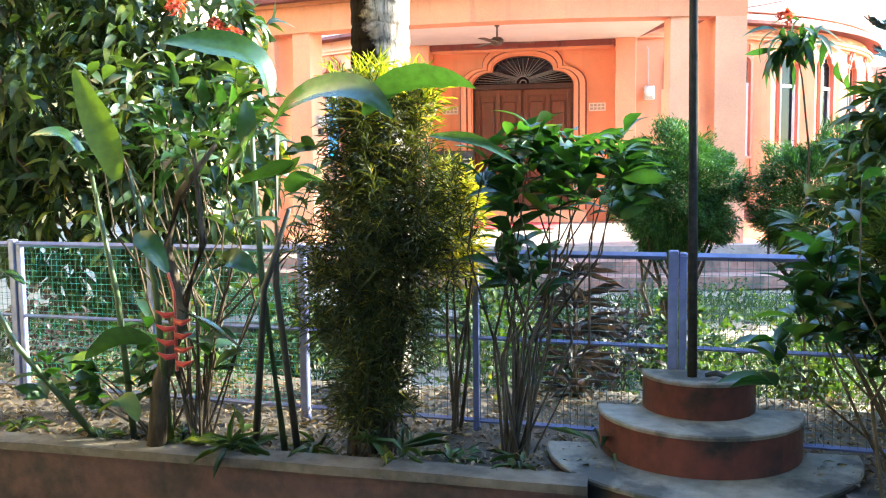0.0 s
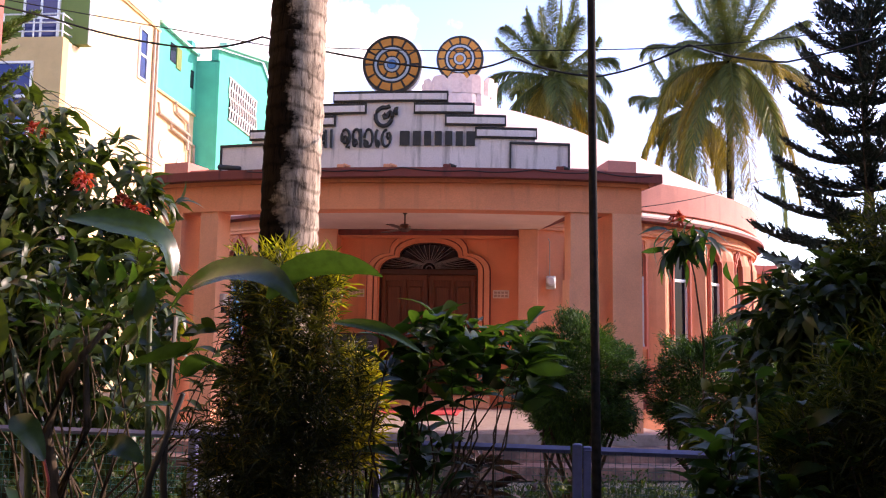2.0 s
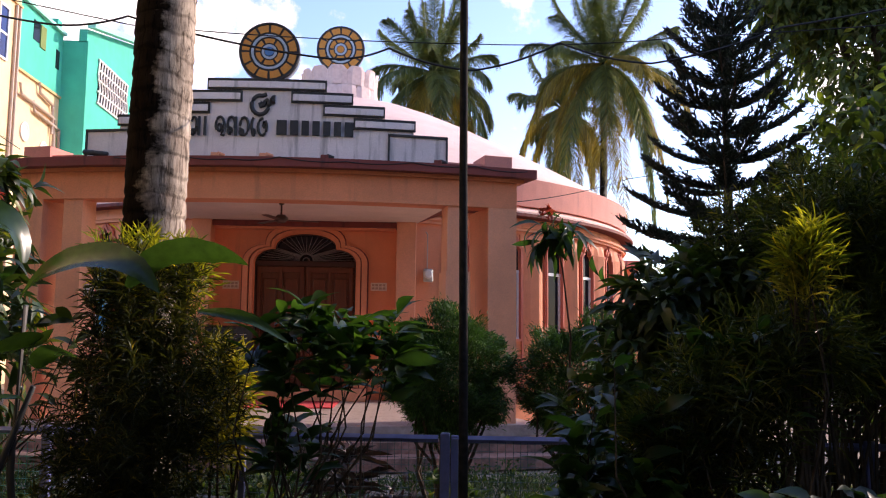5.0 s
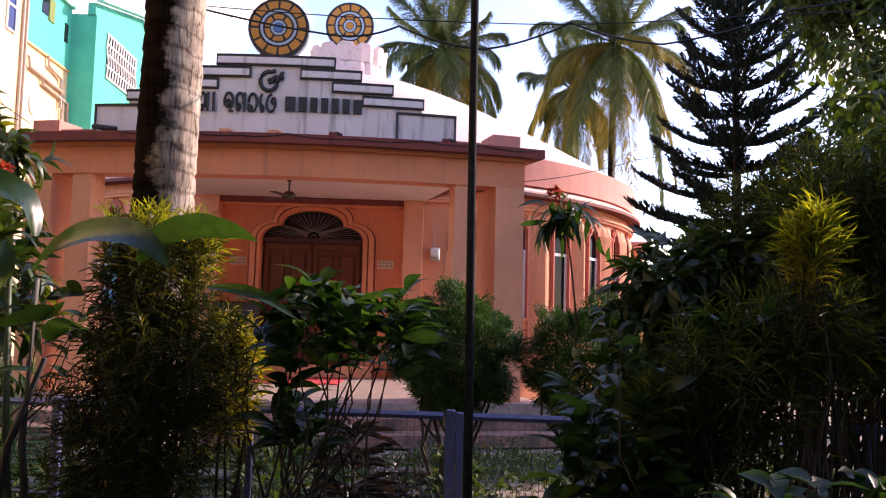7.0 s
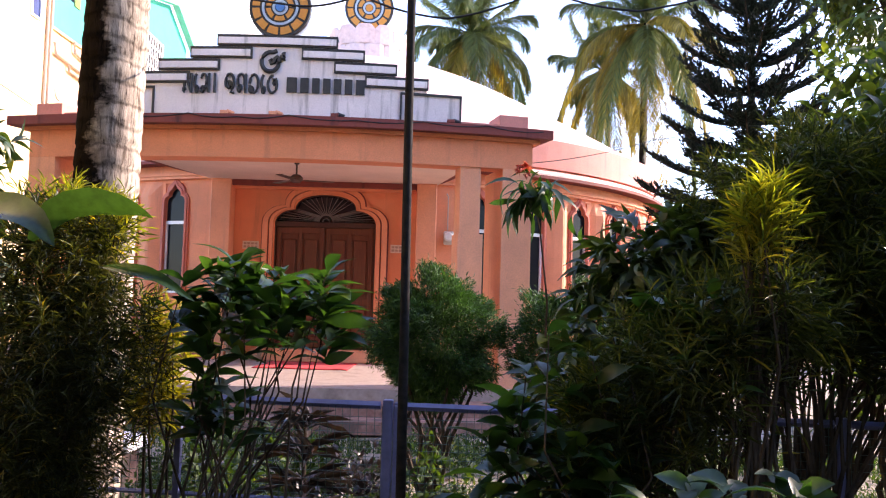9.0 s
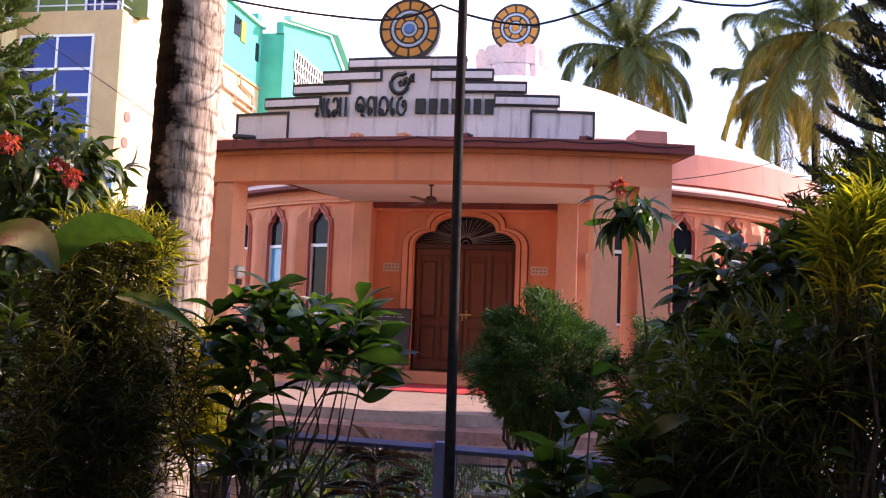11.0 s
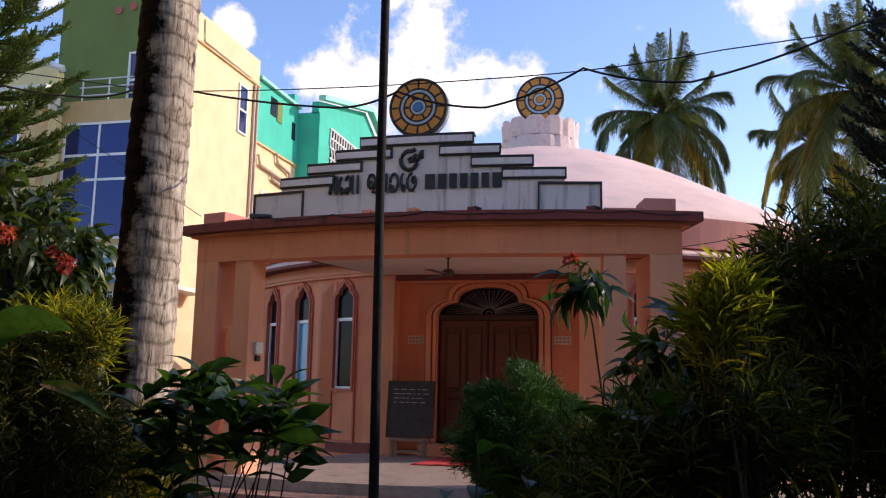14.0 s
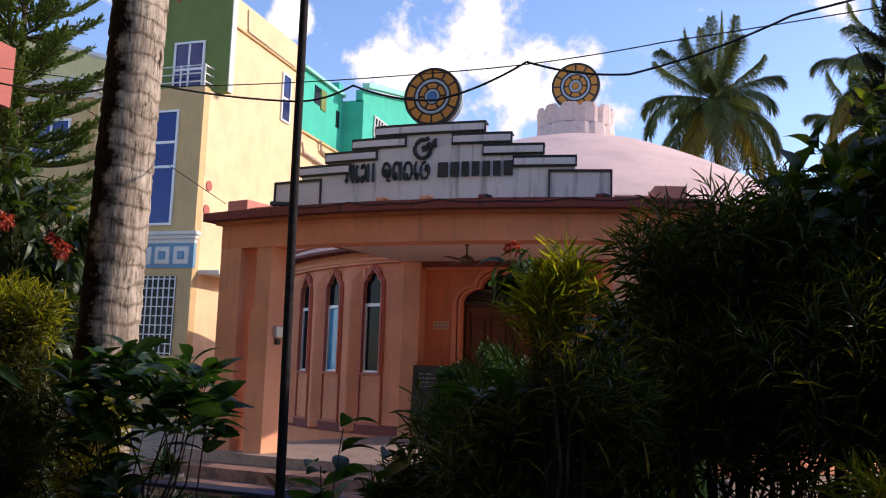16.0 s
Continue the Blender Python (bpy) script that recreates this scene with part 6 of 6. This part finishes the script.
tree((-1.6, -3.2, 0.0), [((-1.4, -2.4, 5.6), (2.4, 1.9, 1.3)), ((1.4, -2.2, 5.8), (2.3, 1.7, 1.3)), ((-3.8, -2.0, 5.2), (2.0, 1.7, 1.3)), ((0.2, -0.6, 6.2), (2.2, 1.3, 0.9)), ((-2.6, -4.0, 4.2), (2.0, 1.2, 1.2)), ((0.6, -4.2, 4.0), (2.0, 1.2, 1.2))], 9000, (0.26, 0.10), L_TREE, "unseen spreading tree added behind the path to cut skylight", 96, 0.22)
tree((-3.4, 0.2, 0.0), [((-3.2, 0.6, 6.2), (2.2, 1.8, 0.9)), ((0.6, 1.2, 6.6), (2.4, 1.6, 0.8)), ((-4.6, -1.6, 5.4), (1.8, 1.8, 1.1))], 9000, (0.26, 0.12), L_TREE, "unseen spreading tree added over the path to cut skylight", 97, 0.2)
tree((5.9, -1.2, 0.0), [((5.8, -1.0, 3.4), (1.3, 1.3, 1.1)), ((6.2, 0.2, 2.6), (1.0, 1.0, 1.0)), ((5.4, -1.6, 2.4), (1.0, 1.0, 0.9))], 5400, (0.19, 0.075), L_TREE, "unseen broad tree added behind the path for shade", 95, 0.16)


# ---- heliconias with large paddle leaves ----
heli = thing("heliconia_clump", "clump of tall heliconias with large paddle leaves and red bracts", "plant")
CANES = [((-0.80, 3.84, 0.2), (-0.72, 3.45, 1.0), (-0.66, 3.35, 1.57)), ((-0.86, 3.84, 0.2), (-0.80, 3.5, 1.03), (-0.78, 3.4, 1.60)), ((-1.0, 3.84, 0.2), (-0.77, 3.45, 0.99), (-0.62, 3.35, 1.30)),
         ((-1.4, 3.84, 0.2), (-1.26, 3.5, 1.0), (-1.29, 3.4, 1.45)), ((-1.75, 3.84, 0.2), (-1.98, 3.6, 0.7), (-2.15, 3.6, 1.0)), ((-1.62, 3.9, 0.2), (-1.55, 3.7, 0.9), (-1.66, 3.7, 1.5))]
for k, c in enumerate(CANES):
    part("cane", tubed(c, [0.017, 0.013, 0.009], 7), BLACKCANE if k in (0, 2) else CANE, heli, smooth=True)
Y = 3.36
BIG = [([(-0.71, 3.42, 1.594), (-0.644, 3.42, 1.676), (-0.532, 3.40, 1.727), (-0.40, 3.36, 1.736), (-0.284, 3.30, 1.696), (-0.188, 3.24, 1.613)], 0.145, L_BANANA),
       ([(-0.35, 3.43, 1.64), (-0.263, 3.40, 1.725), (-0.171, 3.37, 1.755), (-0.075, 3.35, 1.755), (0.01, 3.33, 1.745), (0.085, 3.32, 1.715)], 0.13, L_BANANA),
       ([(-0.709, 3.42, 1.72), (-0.735, 3.42, 1.825), (-0.804, 3.40, 1.880), (-0.929, 3.38, 1.912), (-1.009, 3.36, 1.92), (-1.094, 3.34, 1.92)], 0.155, L_BANANA),
       ([(-1.345, 3.40, 1.41), (-1.378, 3.40, 1.541), (-1.443, 3.40, 1.695), (-1.508, 3.40, 1.848)], 0.125, L_BANANA2),
       ([(-0.60, Y, 1.47), (-0.68, Y - 0.03, 1.43), (-0.79, Y - 0.08, 1.40)], 0.11, L_BANANA), ([(-0.62, Y, 1.36), (-0.56, Y - 0.03, 1.41), (-0.46, Y - 0.06, 1.40)], 0.10, L_BANANA),
       ([(-0.10, Y + 0.05, 1.56), (0.02, Y, 1.55), (0.12, Y - 0.03, 1.52), (0.23, Y - 0.04, 1.455)], 0.05, L_BANANA), ([(-0.66, Y, 1.26), (-0.76, Y - 0.03, 1.25), (-0.82, Y - 0.05, 1.18)], 0.08, L_BANANA),
       ([(-0.78, Y, 1.70), (-0.775, Y - 0.02, 1.55), (-0.80, Y - 0.03, 1.40)], 0.08, L_BANANA), ([(-1.24, Y, 1.21), (-1.17, Y - 0.04, 1.16), (-1.09, Y - 0.06, 1.06)], 0.10, L_BANANA),
       ([(-1.08, Y, 0.91), (-0.95, Y - 0.03, 0.86), (-0.81, Y - 0.05, 0.78)], 0.12, L_BANANA), ([(-1.20, Y, 0.79), (-1.33, Y - 0.03, 0.80), (-1.46, Y - 0.05, 0.72)], 0.11, L_BANANA),
       ([(-2.15, 3.6, 0.98), (-2.0, 3.55, 1.03), (-1.85, 3.5, 0.98)], 0.12, L_BANANA), ([(-1.60, 3.6, 0.42), (-1.45, 3.55, 0.50), (-1.36, 3.5, 0.42)], 0.10, L_BANANA2),
       ([(-1.0, Y + 0.1, 1.05), (-0.9, Y + 0.08, 1.10), (-0.78, Y + 0.05, 1.05)], 0.12, L_BANANA), ([(-1.66, 3.7, 1.48), (-1.75, 3.66, 1.60), (-1.86, 3.6, 1.60)], 0.12, L_BANANA),
       ([(-0.95, Y + 0.1, 1.42), (-0.86, Y + 0.08, 1.50), (-0.74, Y + 0.06, 1.47)], 0.11, L_BANANA)]
for k, (sp, wd, mat) in enumerate(BIG):
    strip_leaf("leaf", sp, wd, mat, heli, 0.22, wave=-0.5 if k == 0 else 0.45 if k == 1 else 0.5 if k == 2 else (0.30, -0.55, 0.20, -0.15, -0.4)[k % 5], seed=k, face=(1.0, 0.35, 0.0) if k == 3 else None)
for k in range(8):
    z, s = 0.90 - k * 0.027, 1 if k % 2 else -1
    part("bract", tubed([(-1.09, Y - 0.02, z), (-1.09 + s * 0.035, Y - 0.03, z - 0.005), (-1.09 + s * 0.075, Y - 0.03, z + 0.012)], [0.010, 0.012, 0.003], 6), BRACT, heli, "red bract")
part("flower_stalk", tubed([(-1.15, Y + 0.05, 1.05), (-1.10, Y, 0.98), (-1.09, Y - 0.02, 0.68)], 0.006, 5), BRACT, heli)

# crooked bare trunk among them
snag = thing("crooked_shrub", "crooked grey-barked shrub with a few leaves", "shrub")
part("trunk", tubed([(-1.42, 3.72, 0.15), (-1.36, 3.7, 0.55), (-1.24, 3.68, 0.85), (-1.30, 3.68, 1.1), (-1.22, 3.66, 1.35), (-1.05, 3.66, 1.55)], [0.045, 0.038, 0.034, 0.026, 0.02, 0.01], 8), STEM, snag, smooth=True)
part("branch", tubed([(-1.24, 3.68, 0.85), (-1.12, 3.66, 1.15), (-1.15, 3.66, 1.5)], [0.022, 0.016, 0.008], 6), STEM, snag, smooth=True)
p, d = in_blob(90, (-1.12, 3.68, 1.55), (0.3, 0.2, 0.2), 0.2)
leaves("foliage", p, d + np.array([0, 0, 0.2]), 0.12, 0.05, L_BROAD, snag)

# ---- ground cover ----
def scatter(n, x0, x1, y0, y1, z, seed, lumps=0):
    r = np.random.default_rng(seed)
    if lumps:
        c = np.stack([r.uniform(x0, x1, lumps), r.uniform(y0, y1, lumps)], 1)
        k = r.integers(0, lumps, n)
        xy = c[k] + r.normal(0, 0.12, (n, 2))
    else:
        xy = np.stack([r.uniform(x0, x1, n), r.uniform(y0, y1, n)], 1)
    return np.concatenate([xy, np.full((n, 1), z)], 1), r


p, r = scatter(34000, -5.5, 5.5, 4.9, 10.3, -0.02, 1)
keep = np.array([noise.noise(Vector((q[0] * 0.8, q[1] * 0.8, 0))) > -0.15 for q in p])
p = p[keep]
tagged(leaves("grass", p, r.normal(0, 0.35, p.shape) + np.array([0, 0, 1.0]), 0.12, 0.012, L_GRASS), "patchy green grass behind the fence", "grass", kind="stuff")
p, r = scatter(17000, -4.5, 4.8, 4.7, 9.5, 0.02, 2, 210)
p[:, 2] += r.uniform(0, 0.28, len(p))
tagged(leaves("weeds", p, r.normal(0, 0.6, p.shape) + np.array([0, 0, 0.5]), 0.055, 0.023, L_WEED), "leafy green weeds behind the fence", "weeds", kind="stuff")
p, r = scatter(6500, -3.2, 2.6, 3.66, 5.0, BED - 0.012, 3)
p[:, 2] += r.uniform(0, 0.02, len(p))
tagged(leaves("leaf_litter", p, r.normal(0, 1, p.shape) * np.array([1, 1, 0.22]), 0.05, 0.018, L_DRY), "dry fallen leaves on the bed", "leaf litter", kind="stuff")
p, r = scatter(5000, -4.5, 4.5, 4.9, 9.0, 0.0, 4)
tagged(leaves("leaf_litter", p, r.normal(0, 1, p.shape) * np.array([1, 1, 0.2]), 0.07, 0.028, L_DRY), "dry fallen leaves on the garden earth", "leaf litter", kind="stuff")


def rosette(name, label, at0, n, ln, wd, mat, seed, rise=0.6):
    r = np.random.default_rng(seed)
    pl = thing(name, label, "plant", "", "", at0)
    a = r.uniform(0, 6.28, n)
    w = np.stack([np.cos(a), np.sin(a), r.uniform(0.2, 1.2, n) * rise], 1)
    leaves("foliage", r.normal(0, 0.015, (n, 3)), w, ln, wd, mat, pl, fold=0.5, droop=0.45, widest=0.3)
    return pl


cord = thing("cordyline", "dark purple spiky cordyline with tiers of leaves on one stem", "plant", at=(0.34, 4.99, 0.0))
part("stem", tubed([(0.02, 0.0, -0.03), (0.0, 0.01, 0.4), (0.0, 0.0, 0.86)], [0.018, 0.014, 0.008], 6), STEM, cord)
for k, (z, ln) in enumerate(((0.84, 0.20), (0.68, 0.24), (0.52, 0.26), (0.36, 0.25), (0.2, 0.22))):
    r = np.random.default_rng(100 + k)
    a = r.uniform(0, 6.28, 24)
    w = np.stack([np.cos(a), np.sin(a), r.uniform(0.25, 1.3, 24)], 1)
    leaves("leaf_tier", r.normal(0, 0.015, (24, 3)) + np.array([0, 0, z]), w, ln, 0.032, L_DARK, cord, fold=0.5, droop=0.4, widest=0.3)
block = thing("brick_block", "low brown brick block carrying a white slab", "block", at=(-1.42, 6.84, 0))
part("block", boxed(-0.26, 0.26, -0.17, 0.17, -0.03, 0.40, bevel=0.012), KERB, block)
white_slab = thing("white_slab", "white painted slab lying on a low brick block", "slab", at=(-1.42, 6.84, 0.40))
part("slab", boxed(-0.31, 0.31, -0.2, 0.2, 0.0, 0.095, bevel=0.012), WHITEWASH, white_slab)
rosette("bed_lily", "strappy green lily in the planting bed", (-0.32, 3.72, BED), 12, 0.22, 0.03, L_IXORA, 110, 0.9)
rosette("bed_lily", "strappy dark green lily in the planting bed", (-1.05, 3.72, BED), 26, 0.22, 0.03, L_IXORA, 111, 0.8)
for k, (x, y) in enumerate(((-2.2, 3.9), (-1.75, 3.86), (-1.35, 3.82), (-0.72, 3.8), (-0.1, 3.78), (0.18, 3.72), (-2.7, 4.0), (1.75, 3.8))):
    rosette("bed_herb", "low dark green herb among the litter", (x, y, BED - 0.01), 16, 0.12, 0.028, L_IXORA, 140 + k, 0.6)
rosette("bed_lily", "strappy green lily in the planting bed", (0.52, 4.0, BED), 14, 0.24, 0.03, L_IXORA, 112, 0.9)
for k, (x, y, s, m) in enumerate(((0.55, 5.6, 0.34, L_DARK), (0.95, 5.5, 0.36, L_WEED), (-0.15, 5.3, 0.42, L_WEED), (0.2, 5.9, 0.3, L_WEED), (1.6, 5.6, 0.3, L_WEED), (-2.2, 5.4, 0.36, L_IXORA), (-1.5, 5.7, 0.3, L_WEED), (-3.0, 5.2, 0.36, L_DARK))):
    shrub("garden_plant", ("dark-leaved" if m == L_DARK else "fresh green") + " bedding plant behind the fence", (x, y, 0.0), [((x, y, s * 1.1), (s * 0.75, s * 0.7, s * 0.85))], 420, (0.075, 0.032), m, "plant", 0.006, 6, 0.3, 0.3, 0.3, 120 + k, None, 4, "bedding plants")

pot = thing("flower_pot", "clay flower pot with a light green leafy plant by the steps", "pot", at=(-4.05, 10.5, 0.0))
part("pot", lathe(bmesh.new(), [(0.13, 0.0), (0.17, 0.22), (0.20, 0.23), (0.20, 0.27), (0.17, 0.27), (0.15, 0.22), (0.0, 0.21)], 24, cap=False), FLOORMAT, pot, smooth=True)
r = np.random.default_rng(130)
leaves("foliage", r.normal(0, 0.03, (60, 3)) + np.array([0, 0, 0.28]), r.normal(0, 0.6, (60, 3)) + np.array([0, 0, 0.5]), 0.28, 0.08, L_WEED, pot)
for k, (x, y, w, d, h) in enumerate(((-0.9, 8.2, 0.9, 0.35, 0.10), (0.6, 8.6, 0.7, 0.35, 0.10), (-2.6, 7.6, 0.6, 0.4, 0.12))):
    slab = thing("stone_slab", "pale cement slab lying on the garden earth", "slab", "garden slabs", at=(x, y, 0))
    part("slab", boxed(-w / 2, w / 2, -d / 2, d / 2, -0.03, h, bevel=0.02), CEMENT, slab).matrix_basis = pose(0, 0, 0, 0, 0, 12 * k - 20)

# ---- things on the porch ----
easel = thing("blackboard", "slate blackboard with chalk writing leaning on a stool", "blackboard")
EX, EY = -2.5, 16.1
bm = boxed(-0.40, 0.40, -0.012, 0.012, 0.0, 0.93)
part("board", bm, BOARD, easel).matrix_basis = pose(EX + 0.03, EY, 0.78, -6, 0, 0)
for a, b, c, d in ((-0.43, -0.40, 0.0, 0.93), (0.40, 0.43, 0.0, 0.93), (-0.43, 0.43, -0.03, 0.0), (-0.43, 0.43, 0.93, 0.96)):
    part("board_frame", boxed(a, b, -0.018, 0.018, c, d), DARKWOOD, easel).matrix_basis = pose(EX + 0.03, EY, 0.78, -6, 0, 0)
r0 = random.Random(5)
for row in range(4):
    x = -0.32
    while x < 0.22:
        w = r0.uniform(0.04, 0.12)
        part("chalk_mark", boxed(x, x + w, -0.015, -0.0125, 0.80 - row * 0.075, 0.812 - row * 0.075), CHALK, easel).matrix_basis = pose(EX + 0.03, EY, 0.78, -6, 0, 0)
        x += w + r0.uniform(0.02, 0.05)
stool = thing("wooden_stool", "low worn wooden stool under the blackboard", "stool")
part("seat", boxed(EX - 0.30, EX + 0.34, EY - 0.14, EY + 0.16, 0.70, 0.745, bevel=0.006), GREYWOOD, stool)
for x in (EX - 0.27, EX + 0.27):
    for y in (EY - 0.11, EY + 0.11):
        part("leg", boxed(x, x + 0.04, y, y + 0.04, 0.42, 0.70), GREYWOOD, stool)
for y in (EY - 0.10, EY + 0.12):
    part("stretcher", boxed(EX - 0.25, EX + 0.28, y, y + 0.02, 0.50, 0.53), GREYWOOD, stool)
mat_thing = thing("door_mat", "bright red carpet runner before the door", "carpet")


def carpet():
    verts, faces = [], []
    nx, ny = 26, 10
    for j in range(ny + 1):
        for i in range(nx + 1):
            u, v = i / nx, j / ny
            verts.append((-2.0 + 1.5 * u, 14.55 + 1.7 * v, 0.432 + 0.02 * max(0, noise.noise(Vector((u * 5, v * 3, 4))))))
    for j in range(ny):
        for i in range(nx):
            a = j * (nx + 1) + i
            faces.append((a, a + 1, a + nx + 2, a + nx + 1))
    ob = mesh_object("runner", verts, faces, REDMAT, mat_thing, smooth=True)
    md = ob.modifiers.new("thickness", "SOLIDIFY")
    md.thickness = 0.01
    return ob


carpet()
for s in (-1, 1):
    note = thing("wall_notice", "small pale printed notice pasted on the wall", "notice", "wall notices", at=(X0 + s * 1.36, YD - 0.006, 2.5))
    part("sheet", boxed(-0.15, 0.15, -0.002, 0.004, -0.075, 0.075), PAPER, note)
    for z in (0.03, -0.03):
        for k in range(4):
            part("print_bar", boxed(-0.13 + k * 0.068, -0.08 + k * 0.068, -0.004, -0.0021, z - 0.02, z + 0.02), PRINTING, note)
meter = thing("electric_meter", "small round-fronted electric meter on the wall", "meter", at=(X0 + 2.27, 16.62, 2.72))
part("case", boxed(-0.09, 0.09, -0.10, 0.05, -0.13, 0.11, bevel=0.02), STEEL, meter)
part("dial", lathe(bmesh.new(), [(0.085, 0.0), (0.085, 0.05), (0.06, 0.08), (0.0, 0.085)], 20, cap=False), ALU, meter).matrix_basis = pose(0, -0.10, 0.01, 90, 0, 0)
part("conduit", tubed([(-0.02, -0.03, 0.1), (-0.02, -0.03, 0.75), (-0.05, -0.03, 0.8)], 0.012, 6), PVC, meter)
switch = thing("switch_box", "grey switch box with a dangling plug on the porch column", "switch box")
pc = on_arc(11.99, -11.46)
part("box", boxed(-0.02, 0.06, 0.10, 0.26, 2.02, 2.18, bevel=0.01), STEEL, switch).matrix_basis = pose(pc.x, pc.y, 0, 0, 0, -11)
part("plug", boxed(-0.01, 0.05, 0.14, 0.22, 1.92, 2.0), BLACKPAINT, switch).matrix_basis = pose(pc.x, pc.y, 0, 0, 0, -11)

cfan = thing("ceiling_fan", "dark brown three-blade ceiling fan at rest under the canopy", "fan", at=(-1.31, 13.97, 0))
part("rod", tubed([(0, 0, 3.63), (0, 0, 3.40)], 0.014, 8), FANMAT, cfan)
part("canopy_cup", lathe(bmesh.new(), [(0.0, 3.63), (0.05, 3.625), (0.035, 3.57), (0.0, 3.56)], 14, cap=False), FANMAT, cfan)
part("motor", lathe(bmesh.new(), [(0.0, 3.42), (0.06, 3.41), (0.10, 3.37), (0.10, 3.33), (0.06, 3.29), (0.0, 3.28)], 20, cap=False), FANMAT, cfan, smooth=True)
for k in range(3):
    bm = boxed(0.10, 0.58, -0.055, 0.055, 3.325, 3.333)
    part("blade", bm, FANMAT, cfan).matrix_basis = pose(0, 0, 0, 0, 0, 14 + 120 * k)

# ---- small fixtures on the canopy edge ----
for x, kind in ((-2.2, "lamp"), (-0.62, "block"), (-0.0, "block"), (0.78, "stub"), (2.25, "stub")):
    a = deg_of(x + 0.0)
    q = on_arc(12.12, a)
    if kind == "lamp":
        f = thing("flood_lamp", "black tubular lamp fixed on the canopy edge", "lamp", at=(q.x, q.y, 3.86))
        part("body", tubed([(-0.16, 0.0, 0.03), (0.16, -0.05, -0.005)], 0.035, 10), BLACKPAINT, f, smooth=True)
        part("bracket", boxed(-0.02, 0.02, -0.02, 0.05, -0.04, 0.02), BLACKPAINT, f)
    else:
        f = thing("lamp_holder", "small peach-painted lamp holder on the canopy edge", "lamp holder", "canopy lamp holders", at=(q.x, q.y, 3.82))
        part("base", boxed(-0.05, 0.05, -0.08, 0.05, 0.0, 0.05, bevel=0.008), PEACH if kind == "block" else MAROON, f)
        part("socket", tubed([(0.03, -0.02, 0.045), (0.12, -0.03, 0.02)], [0.028, 0.02], 8), BLACKPAINT if kind == "stub" else PEACH, f)


def cable(name, label, pts, r=0.008, sag=0.0, parent=None):
    out = []
    for (a, b) in zip(pts, pts[1:]):
        a, b = Vector(a), Vector(b)
        for k in range(12):
            t = k / 12
            q = a.lerp(b, t)
            q.z -= sag * 4 * t * (1 - t)
            out.append(q)
    out.append(Vector(pts[-1]))
    c = thing(name, label, "cable", "overhead cables")
    part("wire", tubed(out, r, 5), CABLE, c)
    return c


cable("overhead_cable", "black overhead cable sagging across the garden", [(-5.6, 5.2, 4.35), (-2.32, 5.3, 3.45), (-1.45, 5.3, 3.25), (-1.0, 5.3, 3.31), (0.14, 5.3, 3.09), (0.50, 5.3, 3.16), (0.99, 5.3, 3.04), (1.50, 5.3, 3.22), (2.04, 5.3, 3.11), (2.82, 5.3, 3.35), (5.0, 5.4, 3.9)], 0.0065, 0.025)
cable("overhead_cable", "thin overhead wire crossing before the hall", [(-5.6, 5.3, 4.2), (-1.0, 5.36, 3.28), (1.0, 5.36, 3.22), (2.2, 5.36, 3.29), (5.0, 5.4, 3.6)], 0.0035, 0.02)
cable("overhead_cable", "thin stay wire from the canopy to the pine", [on_arc(12.0, 16, 3.40), (4.0, 13.5, 4.0), (9.0, 15.0, 5.2)], 0.006, 0.05)
cable("overhead_cable", "pale stay wire across the neighbouring house", [(-9.5, 11.0, 7.2), (-4.6, 12.3, 4.0)], 0.006, 0.0)
cable("canopy_wire", "loose wire trailed along the canopy edge", [on_arc(12.23, a, 3.80 + 0.02 * math.sin(a)) for a in (-9, -5, -2, 1, 5, 9, 13, 16.5)], 0.007, 0.03)

# ---- distance: trees and low houses that close the garden ----
def far_wood(x0, x1, y0, y1, n, seed, zt, label):
    r = np.random.default_rng(seed)
    at, way = [], []
    k = 60
    cx, cy, ch = r.uniform(x0, x1, k), r.uniform(y0, y1, k), r.uniform(0.6, 1.0, k) * zt
    for a, b, h in zip(cx, cy, ch):
        m = n // k
        p, d = in_blob(m, (a, b, h * 0.52), (2.0, 1.6, h * 0.5), 0.55)
        at.append(p)
        way.append(d + r.normal(0, 0.5, d.shape))
    return tagged(leaves("far_trees", np.concatenate(at), np.concatenate(way), 0.55, 0.28, L_TREE), label, "trees", kind="stuff")


far_wood(9, 40, 26, 46, 9000, 201, 5.0, "low belt of trees beyond the hall")
far_wood(-60, -24, 30, 60, 5000, 202, 6.0, "belt of trees beyond the houses")
far_wood(10, 26, -16, 16, 7000, 203, 3.2, "shrubs and trees along the garden's side")
# these two belts are never in view; added to block skylight from behind
far_wood(-30, 30, -19, -9.5, 36000, 204, 8.0, "unseen belt of trees added behind the path to cut skylight")
far_wood(9, 18, -14, -1, 20000, 205, 9.0, "unseen tall trees added beside the lane to cut skylight")
annex = thing("low_house", "low salmon-painted outbuilding beyond the hall", "building")
part("wall", boxed(4.8, 7.4, 26.0, 31.0, 0.0, 3.7), PEACH, annex)
part("roof", boxed(4.6, 7.6, 25.8, 31.2, 3.7, 3.95), PINK, annex)
